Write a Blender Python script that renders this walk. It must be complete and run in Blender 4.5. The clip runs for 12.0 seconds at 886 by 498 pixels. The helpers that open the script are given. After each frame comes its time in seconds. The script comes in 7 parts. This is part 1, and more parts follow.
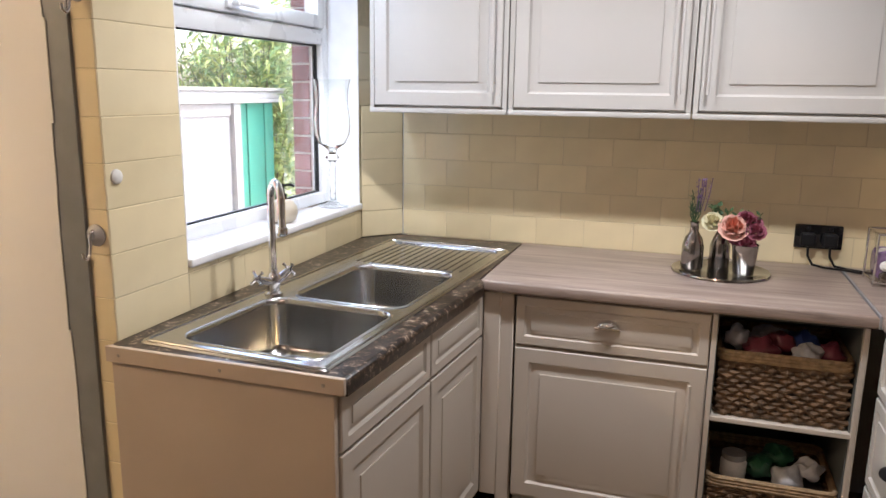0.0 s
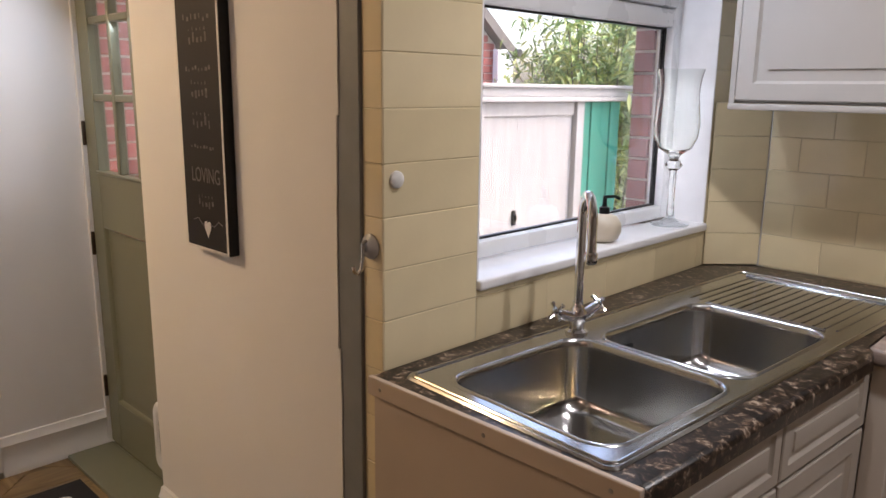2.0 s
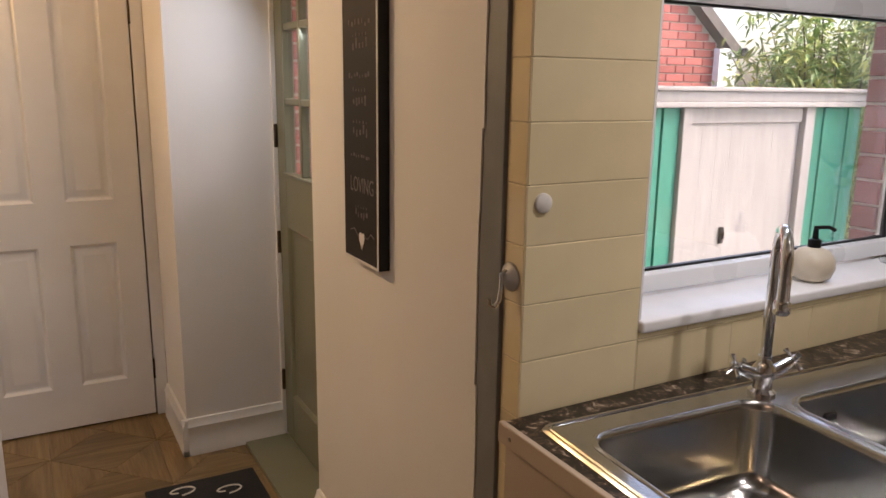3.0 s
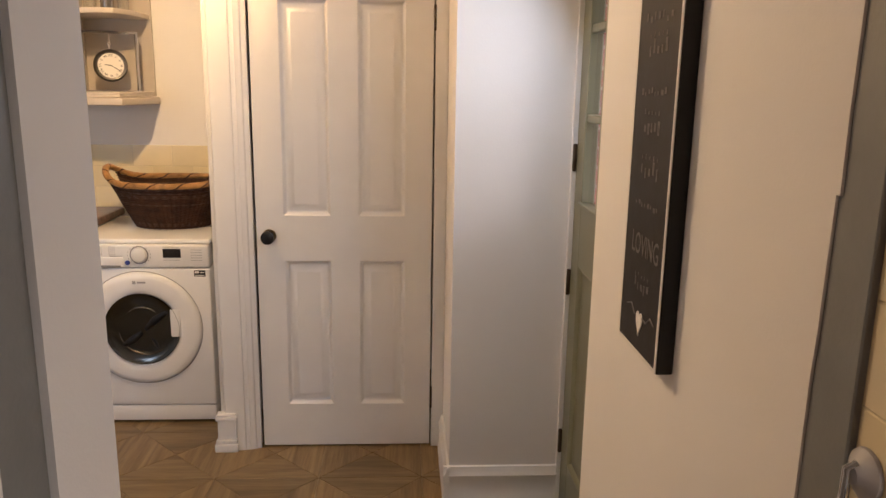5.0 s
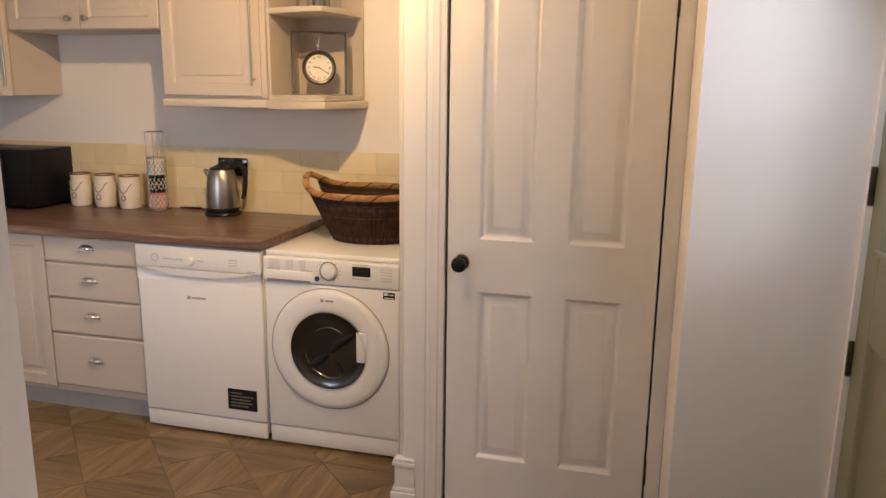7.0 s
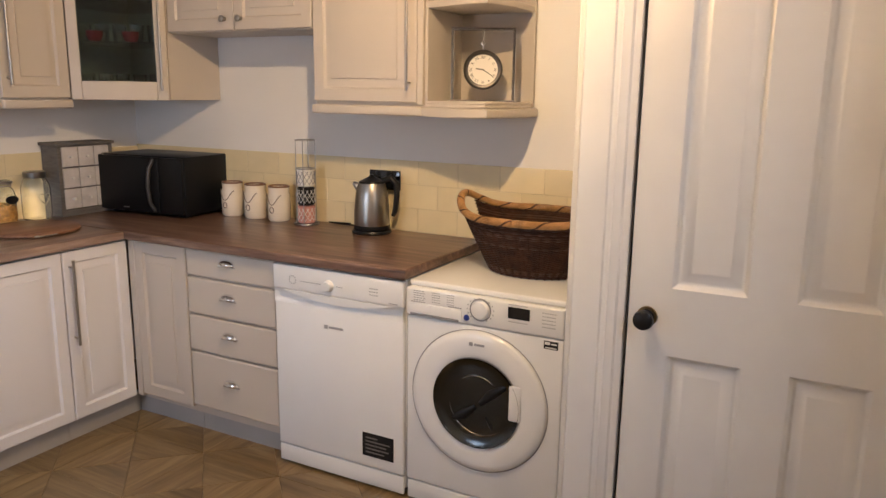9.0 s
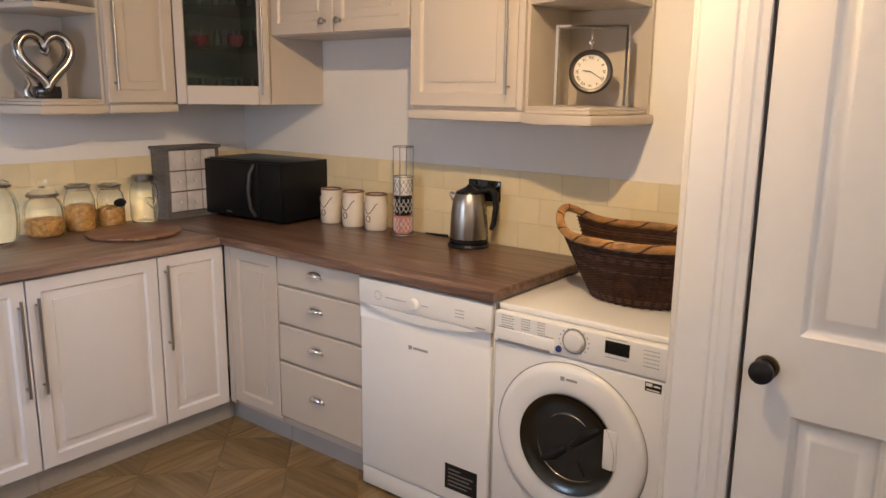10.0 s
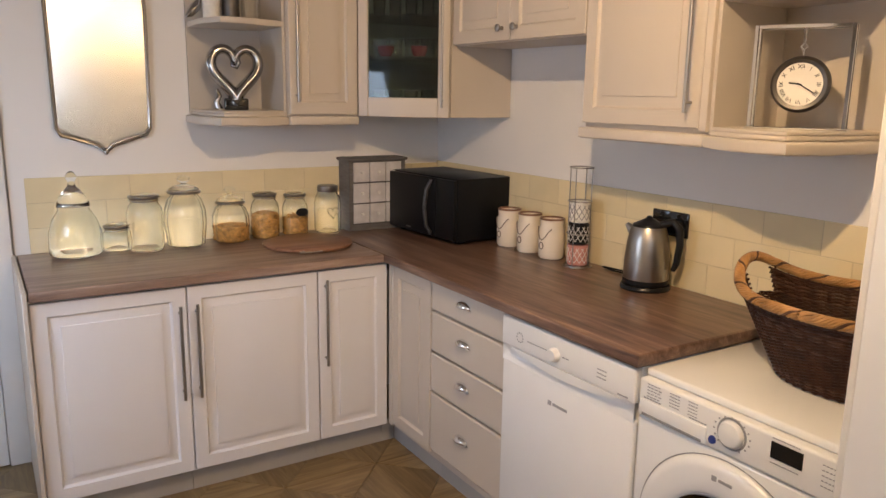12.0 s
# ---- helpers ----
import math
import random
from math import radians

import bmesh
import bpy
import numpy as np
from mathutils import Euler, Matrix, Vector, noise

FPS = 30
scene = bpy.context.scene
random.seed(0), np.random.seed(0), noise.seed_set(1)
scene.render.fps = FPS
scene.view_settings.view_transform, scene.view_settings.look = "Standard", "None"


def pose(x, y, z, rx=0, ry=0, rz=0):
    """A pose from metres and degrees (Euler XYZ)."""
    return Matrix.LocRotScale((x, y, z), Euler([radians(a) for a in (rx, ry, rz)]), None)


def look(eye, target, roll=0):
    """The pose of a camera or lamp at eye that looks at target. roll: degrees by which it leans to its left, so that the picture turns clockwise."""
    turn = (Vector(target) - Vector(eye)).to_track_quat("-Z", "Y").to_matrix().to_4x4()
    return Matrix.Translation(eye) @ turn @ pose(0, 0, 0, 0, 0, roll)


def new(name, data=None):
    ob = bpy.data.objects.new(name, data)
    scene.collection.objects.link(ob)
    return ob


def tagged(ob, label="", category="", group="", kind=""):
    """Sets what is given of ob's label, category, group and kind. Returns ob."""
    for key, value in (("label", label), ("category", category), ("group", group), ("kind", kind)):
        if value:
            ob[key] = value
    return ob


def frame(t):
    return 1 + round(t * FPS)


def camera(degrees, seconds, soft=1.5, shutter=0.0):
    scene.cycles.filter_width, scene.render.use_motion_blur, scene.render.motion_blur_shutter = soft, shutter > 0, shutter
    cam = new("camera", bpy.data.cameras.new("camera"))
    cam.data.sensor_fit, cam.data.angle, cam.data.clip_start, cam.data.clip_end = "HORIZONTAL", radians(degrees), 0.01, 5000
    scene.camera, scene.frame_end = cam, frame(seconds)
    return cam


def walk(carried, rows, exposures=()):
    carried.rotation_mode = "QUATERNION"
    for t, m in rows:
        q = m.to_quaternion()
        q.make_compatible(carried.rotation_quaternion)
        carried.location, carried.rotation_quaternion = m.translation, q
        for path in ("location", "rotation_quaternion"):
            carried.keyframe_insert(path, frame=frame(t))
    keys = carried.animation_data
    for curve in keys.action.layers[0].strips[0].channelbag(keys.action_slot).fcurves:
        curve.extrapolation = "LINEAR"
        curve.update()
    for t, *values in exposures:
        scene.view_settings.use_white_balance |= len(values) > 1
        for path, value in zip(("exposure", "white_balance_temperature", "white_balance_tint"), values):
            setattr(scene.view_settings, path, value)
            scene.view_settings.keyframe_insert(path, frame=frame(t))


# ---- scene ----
cam = camera(61.2, 12.0)
PATH = [
    (0, (0.379, -0.239, 1.536), (-0.228, 1.622, 1.123), 0.8),
    (0.5, (0.374, -0.114, 1.516), (-0.444, 1.664, 1.107), 0.6),
    (1, (0.319, 0.009, 1.498), (-0.714, 1.669, 1.08), 0.7),
    (1.5, (0.253, 0.114, 1.497), (-0.945, 1.661, 1.083), 0.7),
    (2, (0.202, 0.221, 1.506), (-1.169, 1.614, 1.086), 0.7),
    (2.5, (0.175, 0.336, 1.518), (-1.364, 1.544, 1.104), 0.5),
    (3, (0.134, 0.442, 1.526), (-1.572, 1.395, 1.099), 0.8),
    (3.2, (0.113, 0.484, 1.508), (-1.648, 1.337, 1.094), 0.8),
    (5, (-0.33, 0.753, 1.555), (-2.28, 0.859, 1.126), 0.9),
    (5.5, (-0.472, 0.81, 1.555), (-2.423, 0.724, 1.124), 0.7),
    (6, (-0.590, 0.795, 1.558), (-2.529, 0.575, 1.126), 1.1),
    (6.5, (-0.737, 0.802, 1.539), (-2.656, 0.432, 1.114), 0.9),
    (8.3, (-1.185, 0.738, 1.536), (-2.982, -0.037, 1.125), 0.9),
    (8.5, (-1.245, 0.693, 1.523), (-3.024, -0.124, 1.117), 1.0),
    (9, (-1.362, 0.63, 1.53), (-3.093, -0.284, 1.121), 0.8),
    (9.5, (-1.496, 0.614, 1.546), (-3.157, -0.423, 1.138), 0.8),
    (10, (-1.638, 0.613, 1.54), (-3.184, -0.589, 1.132), 0.7),
    (10.5, (-1.781, 0.589, 1.533), (-3.228, -0.73, 1.125), 0.7),
    (11, (-1.912, 0.576, 1.537), (-3.255, -0.849, 1.132), 0.8),
    (11.5, (-2.038, 0.594, 1.552), (-3.264, -0.935, 1.152), 0.8),
    (12, (-2.153, 0.622, 1.577), (-3.192, -1.038, 1.173), 0.9),
]
walk(cam, [(t, look(eye, target, roll)) for t, eye, target, roll in PATH], [(0.0, 3.22, 6000, 14), (0.5, 3.0, 6000, 15), (1.0, 2.5, 6050, 17), (1.5, 2.45, 6100, 18), (2.5, 2.35, 6550, 19), (3.0, 2.2, 6750, 20), (5.0, 2.52, 6500, 20), (5.5, 2.65, 6600, 20), (6.5, 2.5, 6550, 20), (8.5, 2.56, 6100, 18), (9.5, 2.54, 6000, 18), (12.0, 2.57, 6050, 18)])

# ---- world, sun, lamps, exposure ----
world = bpy.data.worlds.new("overcast_sky")
scene.world = world
world.use_nodes = True
wn = world.node_tree
sky = wn.nodes.new("ShaderNodeTexSky")
sky.sky_type, sky.sun_disc = "NISHITA", False
sky.sun_elevation, sky.sun_rotation = radians(50), radians(40)
sky.air_density, sky.dust_density = 1.0, 4.0
wn.links.new(sky.outputs[0], wn.nodes["Background"].inputs[0])
wn.nodes["Background"].inputs[1].default_value = 0.15
sun = new("sun", bpy.data.lights.new("sun", "SUN"))
sun.data.energy, sun.data.angle, sun.data.color = 0.5, radians(20), (1.0, 0.96, 0.9)
sun.matrix_world = look((2, 10, 10), (-3.0, 4.0, 0))


def lamp(name, kind, at, watts, colour, size=0.1, to=None, cone=140):
    d = bpy.data.lights.new(name, kind)
    d.energy, d.color = watts, colour
    if kind == "AREA":
        d.shape, d.size, d.size_y = "RECTANGLE", size, size * 0.9
    else:
        d.shadow_soft_size = size
    if kind == "SPOT":
        d.spot_size, d.spot_blend = radians(cone), 1.0
    ob = new(name, d)
    ob.matrix_world = look(at, to or (at[0], at[1], at[2] - 1))
    return ob


# ceiling spotlight heads
lamp("sink_kitchen_lamp", "SPOT", (-0.3, 1.76, 2.37), 6.6, (1.0, 0.965, 0.91), 0.025, None, 160)
lamp("worktop_kitchen_lamp", "SPOT", (0.55, 1.72, 2.37), 8.4, (1.0, 0.965, 0.91), 0.025, None, 160)
lamp("rear_kitchen_lamp", "POINT", (-0.2, -0.45, 2.3), 1.4, (1.0, 0.68, 0.48), 0.04)
lamp("main_kitchen_lamp", "POINT", (-2.68, -0.2, 2.36), 2.4, (1.0, 0.71, 0.39), 0.03)
lamp("kitchen_spot_lamp", "SPOT", (-2.7, -0.22, 2.36), 14.0, (1.0, 0.69, 0.34), 0.02, (-4.25, -1.45, 1.25), 140)
# extra unseen head, added to brighten the sign wall
lamp("door_wall_spot_lamp", "SPOT", (-2.62, -0.16, 2.36), 8.0, (1.0, 0.73, 0.43), 0.02, (-1.7, 1.22, 1.2), 105)
lamp("door_spot_lamp", "POINT", (-3.31, 0.05, 2.08), 1.6, (1.0, 0.60, 0.22), 0.02)
# fill lamps standing in for daylight: added side opening, window head, outer door head
lamp("side_window_daylight", "AREA", (-1.31, -1.55, 1.48), 2.3, (0.72, 0.86, 1.0), 0.75, (-2.2, -2.4, 0.4))
# both added inside the glazing to brighten sill, reveals, pillar and base doors
lamp("window_head_daylight", "AREA", (-1.035, 2.11, 2.1), 0.65, (0.78, 0.89, 1.0), 0.11)
lamp("door_daylight", "AREA", (-2.40, 1.28, 1.85), 0.9, (0.74, 0.87, 1.0), 0.4, (-2.4, -0.6, 0.8))

# ---- materials ----


def nodes_of(name):
    m = bpy.data.materials.new(name)
    m.use_nodes = True
    nt = m.node_tree
    return m, nt, nt.nodes["Principled BSDF"]


def add(nt, kind, **kw):
    n = nt.nodes.new(kind)
    for k, v in kw.items():
        n.inputs[k.replace("_", " ")].default_value = v
    return n


def ramp(nt, src, stops):
    r = nt.nodes.new("ShaderNodeValToRGB")
    e = r.color_ramp.elements
    while len(e) < len(stops):
        e.new(0.5)
    for s, (p, c) in zip(e, stops):
        s.position, s.color = p, (*c, 1)
    nt.links.new(src, r.inputs[0])
    return r.outputs[0]


def coords(nt, scale=(1, 1, 1), rz=0.0):
    tc = nt.nodes.new("ShaderNodeTexCoord")
    mp = nt.nodes.new("ShaderNodeMapping")
    mp.inputs["Scale"].default_value = scale
    mp.inputs["Rotation"].default_value = (0, 0, rz)
    nt.links.new(tc.outputs["Object"], mp.inputs[0])
    return mp.outputs[0]


def tint(c, k):
    return tuple(max(0.0, min(1.0, v * k)) for v in c)


def surface(name, col, rough=0.5, metal=0.0, var=0.06, scale=5.0, bump=0.02, bscale=120.0, coat=0.0, stretch=(1, 1, 1), per_piece=0.0):
    """Painted, glazed, metal or cloth surface with broad tone drift, fine grain and a little relief."""
    m, nt, b = nodes_of(name)
    co = coords(nt, stretch)
    n1 = add(nt, "ShaderNodeTexNoise", Scale=scale, Detail=4.0)
    n2 = add(nt, "ShaderNodeTexNoise", Scale=bscale, Detail=3.0)
    nt.links.new(co, n1.inputs["Vector"])
    nt.links.new(co, n2.inputs["Vector"])
    c = ramp(nt, n1.outputs["Fac"], [(0.3, tint(col, 1 - var)), (0.7, tint(col, 1 + var))])
    if per_piece:
        oi = nt.nodes.new("ShaderNodeObjectInfo")
        hs = nt.nodes.new("ShaderNodeHueSaturation")
        mr = add(nt, "ShaderNodeMapRange", To_Min=1 - per_piece, To_Max=1 + per_piece)
        nt.links.new(oi.outputs["Random"], mr.inputs["Value"])
        nt.links.new(mr.outputs[0], hs.inputs["Value"])
        nt.links.new(c, hs.inputs["Color"])
        c = hs.outputs[0]
    nt.links.new(c, b.inputs["Base Color"])
    rr = add(nt, "ShaderNodeMapRange", To_Min=max(0.02, rough * 0.82), To_Max=min(1, rough * 1.18))
    nt.links.new(n1.outputs["Fac"], rr.inputs["Value"])
    nt.links.new(rr.outputs[0], b.inputs["Roughness"])
    b.inputs["Metallic"].default_value = metal
    b.inputs["Coat Weight"].default_value = coat
    if bump:
        bp = add(nt, "ShaderNodeBump", Strength=bump * 5, Distance=0.002)
        nt.links.new(n2.outputs["Fac"], bp.inputs["Height"])
        nt.links.new(bp.outputs[0], b.inputs["Normal"])
    return m


def wood(name, stops, along="x", rough=0.4, fine=1.0, per_piece=0.0, coat=0.0):
    """Grained wood: long streaks at two scales along one axis."""
    m, nt, b = nodes_of(name)
    s = (1.2, 16, 16) if along == "x" else (16, 1.2, 16)
    co = coords(nt, tuple(v * fine for v in s))
    n1 = add(nt, "ShaderNodeTexNoise", Scale=1.6, Detail=6.0, Roughness=0.6, Distortion=0.6)
    n2 = add(nt, "ShaderNodeTexNoise", Scale=7.0, Detail=4.0, Roughness=0.7)
    oi = nt.nodes.new("ShaderNodeObjectInfo")
    off = nt.nodes.new("ShaderNodeVectorMath")
    off.operation = "ADD"
    sc = nt.nodes.new("ShaderNodeMath")
    sc.operation = "MULTIPLY"
    sc.inputs[1].default_value = 40.0 if per_piece else 0.0
    nt.links.new(oi.outputs["Random"], sc.inputs[0])
    nt.links.new(co, off.inputs[0])
    nt.links.new(sc.outputs[0], off.inputs[1])
    nt.links.new(off.outputs[0], n1.inputs["Vector"])
    nt.links.new(off.outputs[0], n2.inputs["Vector"])
    mx = nt.nodes.new("ShaderNodeMath")
    mx.operation = "MULTIPLY_ADD"
    mx.inputs[1].default_value = 0.42
    nt.links.new(n2.outputs["Fac"], mx.inputs[0])
    sub = nt.nodes.new("ShaderNodeMath")
    sub.operation = "SUBTRACT"
    sub.inputs[1].default_value = 0.21
    nt.links.new(n1.outputs["Fac"], sub.inputs[0])
    nt.links.new(sub.outputs[0], mx.inputs[2])
    c = ramp(nt, mx.outputs[0], stops)
    if per_piece:
        hs = nt.nodes.new("ShaderNodeHueSaturation")
        mr = add(nt, "ShaderNodeMapRange", To_Min=1 - per_piece, To_Max=1 + per_piece)
        nt.links.new(oi.outputs["Random"], mr.inputs["Value"])
        nt.links.new(mr.outputs[0], hs.inputs["Value"])
        nt.links.new(c, hs.inputs["Color"])
        c = hs.outputs[0]
    nt.links.new(c, b.inputs["Base Color"])
    b.inputs["Roughness"].default_value = rough
    b.inputs["Coat Weight"].default_value = coat
    bp = add(nt, "ShaderNodeBump", Strength=0.12, Distance=0.001)
    nt.links.new(n2.outputs["Fac"], bp.inputs["Height"])
    nt.links.new(bp.outputs[0], b.inputs["Normal"])
    return m


def mottled(name):
    """Dark laminate with brown, black and tan flecks."""
    m, nt, b = nodes_of(name)
    co = coords(nt)
    n1 = add(nt, "ShaderNodeTexNoise", Scale=46.0, Detail=5.0, Roughness=0.62, Distortion=1.0)
    n2 = add(nt, "ShaderNodeTexVoronoi", Scale=90.0)
    nt.links.new(co, n1.inputs["Vector"])
    nt.links.new(co, n2.inputs["Vector"])
    c = ramp(nt, n1.outputs["Fac"], [(0.40, (0.008, 0.006, 0.005)), (0.52, (0.028, 0.018, 0.013)), (0.60, (0.12, 0.08, 0.055)), (0.68, (0.42, 0.34, 0.26))])
    nt.links.new(c, b.inputs["Base Color"])
    b.inputs["Roughness"].default_value = 0.3
    b.inputs["Specular IOR Level"].default_value = 0.35
    bp = add(nt, "ShaderNodeBump", Strength=0.06, Distance=0.001)
    nt.links.new(n2.outputs["Distance"], bp.inputs["Height"])
    nt.links.new(bp.outputs[0], b.inputs["Normal"])
    return m


def brushed(name, col, rough, stretch):
    m, nt, b = nodes_of(name)
    co = coords(nt, stretch)
    n1 = add(nt, "ShaderNodeTexNoise", Scale=2.5, Detail=2.0)
    nt.links.new(co, n1.inputs["Vector"])
    rr = add(nt, "ShaderNodeMapRange", To_Min=rough * 0.85, To_Max=rough * 1.15)
    nt.links.new(n1.outputs["Fac"], rr.inputs["Value"])
    nt.links.new(rr.outputs[0], b.inputs["Roughness"])
    c = ramp(nt, n1.outputs["Fac"], [(0.25, tint(col, 0.96)), (0.75, tint(col, 1.03))])
    nt.links.new(c, b.inputs["Base Color"])
    b.inputs["Metallic"].default_value = 1.0
    return m


def glass(name, col=(1, 1, 1), rough=0.0, ior=1.45):
    m, nt, b = nodes_of(name)
    b.inputs["Base Color"].default_value = (*col, 1)
    b.inputs["Roughness"].default_value = rough
    b.inputs["IOR"].default_value = ior
    b.inputs["Transmission Weight"].default_value = 1.0
    return m


def pane_glass(name, tone=(1, 1, 1), blend=0.12, low=0.03):
    """Thin window glass: clear with a faint mirror on top."""
    m, nt, b = nodes_of(name)
    tr = nt.nodes.new("ShaderNodeBsdfTransparent")
    gl = nt.nodes.new("ShaderNodeBsdfGlossy")
    gl.inputs["Roughness"].default_value = 0.01
    mix = nt.nodes.new("ShaderNodeMixShader")
    tr.inputs[0].default_value = (*tone, 1)
    lw = nt.nodes.new("ShaderNodeLayerWeight")
    lw.inputs["Blend"].default_value = blend
    fr = add(nt, "ShaderNodeMapRange", To_Min=low, To_Max=0.75)
    nt.links.new(lw.outputs["Facing"], fr.inputs["Value"])
    nt.links.new(fr.outputs[0], mix.inputs[0])
    nt.links.new(tr.outputs[0], mix.inputs[1])
    nt.links.new(gl.outputs[0], mix.inputs[2])
    nt.links.new(mix.outputs[0], nt.nodes["Material Output"].inputs[0])
    nt.nodes.remove(b)
    return m


def glow(name, col, strength):
    m, nt, b = nodes_of(name)
    b.inputs["Base Color"].default_value = (0.9, 0.9, 0.9, 1)
    b.inputs["Emission Color"].default_value = (*col, 1)
    b.inputs["Emission Strength"].default_value = strength
    return m


M_WALL = surface("matt_wall_paint", (0.80, 0.775, 0.74), 0.75, var=0.025, scale=2.0, bump=0.03, bscale=160)
# unseen right and rear walls, coloured dark so they bounce less light
M_WALLDIM = surface("dimmed_wall_paint", (0.30, 0.265, 0.225), 0.8, var=0.04, scale=2.0)
# kept well below white to hold back light bounced off the unseen ceiling
M_CEIL = surface("dimmed_ceiling", (0.52, 0.50, 0.47), 0.85, var=0.02, scale=2.0)
M_GLOSS = surface("white_gloss_paint", (0.80, 0.785, 0.76), 0.32, var=0.03, scale=4.0, bump=0.02, bscale=50)
M_PVC = surface("white_upvc", (0.83, 0.85, 0.87), 0.28, var=0.02, bump=0.0)
M_SILL = surface("white_window_board", (0.85, 0.85, 0.86), 0.3, var=0.04, scale=14)
M_GREYSTRIP = surface("grey_frame_paint", (0.21, 0.215, 0.21), 0.5, var=0.12, scale=9, bump=0.05)
M_TILE = surface("cream_glazed_tile", (0.76, 0.65, 0.41), 0.13, var=0.05, scale=6, bump=0.05, bscale=22, coat=0.3, per_piece=0.05)
M_GROUT = surface("cream_grout", (0.58, 0.49, 0.32), 0.85, var=0.1, scale=30)
M_CAB = surface("warm_grey_cabinet_paint", (0.56, 0.50, 0.43), 0.42, var=0.03, scale=3.0, bump=0.02, bscale=70, stretch=(1, 1, 0.4))
M_CABIN = surface("cabinet_inside", (0.50, 0.45, 0.385), 0.6, var=0.04)
# same cabinet paint, cooled and darkened to suit the sink kitchen's light
M_CABW = surface("cabinet_paint_light_adjusted", (0.50, 0.485, 0.46), 0.40, var=0.03, scale=3.0, bump=0.02, bscale=70, stretch=(1, 1, 0.4))
M_CABL = surface("off_white_cabinet_paint", (0.72, 0.705, 0.715), 0.38, var=0.025, scale=3.0, bump=0.02, bscale=70, stretch=(1, 1, 0.4))
M_PLINTH = surface("grey_plinth", (0.40, 0.39, 0.38), 0.5, var=0.06)
M_ENDPANEL = surface("beige_end_panel", (0.50, 0.41, 0.32), 0.5, var=0.05, scale=4)
M_DARKIN = surface("near_black_inside", (0.10, 0.105, 0.10), 0.8, var=0.2)
M_WORKA = wood("grey_brown_worktop", [(0.25, (0.16, 0.12, 0.10)), (0.45, (0.29, 0.225, 0.19)), (0.6, (0.36, 0.29, 0.25)), (0.8, (0.50, 0.42, 0.37))], "x", 0.33)
M_WORKB = wood("brown_worktop_lengthwise", [(0.25, (0.045, 0.025, 0.018)), (0.45, (0.135, 0.077, 0.053)), (0.6, (0.21, 0.128, 0.092)), (0.8, (0.38, 0.255, 0.19))], "y", 0.3)
# lighter, greyer worktop copy with the daylight put into its colour
M_WORKC = wood("brown_worktop_crosswise_daylit", [(0.25, (0.10, 0.066, 0.05)), (0.45, (0.21, 0.14, 0.105)), (0.6, (0.29, 0.20, 0.155)), (0.8, (0.40, 0.30, 0.24))], "x", 0.3)
M_MOTTLE = mottled("mottled_dark_laminate")
M_STEEL = brushed("brushed_steel", (0.50, 0.50, 0.49), 0.18, (1, 10, 10))
M_STEELK = brushed("satin_steel", (0.38, 0.36, 0.33), 0.32, (10, 10, 1))
M_CHROME = surface("polished_chrome", (0.78, 0.78, 0.78), 0.06, 1.0, var=0.02, bump=0)
M_SILVER = surface("silvered_metal", (0.38, 0.365, 0.35), 0.16, 1.0, var=0.12, scale=20, bump=0.03, bscale=40)
M_BRASS = surface("aged_brass", (0.30, 0.22, 0.11), 0.35, 1.0, var=0.2, scale=30)
M_BLACK = surface("black_plastic", (0.012, 0.012, 0.013), 0.32, var=0.1, bump=0.01)
M_BLACKG = surface("black_gloss", (0.008, 0.008, 0.009), 0.07, var=0.05, bump=0)
M_WHITEG = surface("white_appliance_enamel", (0.80, 0.80, 0.79), 0.22, var=0.015, bump=0.0, coat=0.2)
M_WHITEP = surface("white_appliance_plastic", (0.76, 0.76, 0.75), 0.35, var=0.015, bump=0.0)
M_GREYP = surface("grey_plastic", (0.25, 0.25, 0.26), 0.4, var=0.05)
M_PRINT = surface("grey_print", (0.30, 0.30, 0.31), 0.5, var=0.05, bump=0)
M_RED = surface("red_glaze", (0.24, 0.03, 0.04), 0.2, var=0.1)
M_BLUE = surface("blue_button", (0.02, 0.04, 0.22), 0.3, var=0.05)
M_CERAMIC = surface("cream_ceramic", (0.78, 0.70, 0.58), 0.25, var=0.04, scale=12)
M_BROWN = surface("brown_glaze", (0.20, 0.10, 0.06), 0.35, var=0.3, scale=40)
M_STRING = surface("grey_print_line", (0.27, 0.22, 0.18), 0.8, var=0.1)
M_WICKER = surface("dark_brown_wicker", (0.048, 0.021, 0.011), 0.6, var=0.55, scale=28, bump=0.1, bscale=220)
M_WICKERL = surface("golden_willow_rim", (0.40, 0.215, 0.075), 0.45, var=0.35, scale=24, bump=0.1, bscale=200)
M_SEAGRASS = surface("woven_seagrass", (0.12, 0.07, 0.035), 0.75, var=0.5, scale=40, bump=0.12, bscale=260)
M_SEALIGHT = surface("plaited_seagrass_rim", (0.33, 0.225, 0.125), 0.75, var=0.35, scale=50, bump=0.12, bscale=260)
M_BOARD = wood("round_wooden_board", [(0.3, (0.16, 0.075, 0.04)), (0.55, (0.27, 0.135, 0.075)), (0.75, (0.36, 0.20, 0.12))], "x", 0.42)
M_CHEST = surface("grey_washed_wood", (0.135, 0.125, 0.115), 0.6, var=0.25, scale=14, bump=0.05, stretch=(1, 1, 6))
M_CHESTD = surface("pale_chalk_drawer", (0.58, 0.55, 0.54), 0.7, var=0.12, scale=18)
M_GLASS = pane_glass("thin_clear_glass", (0.985, 0.99, 0.988), 0.3, 0.02)
M_PANE = pane_glass("window_pane_glass")
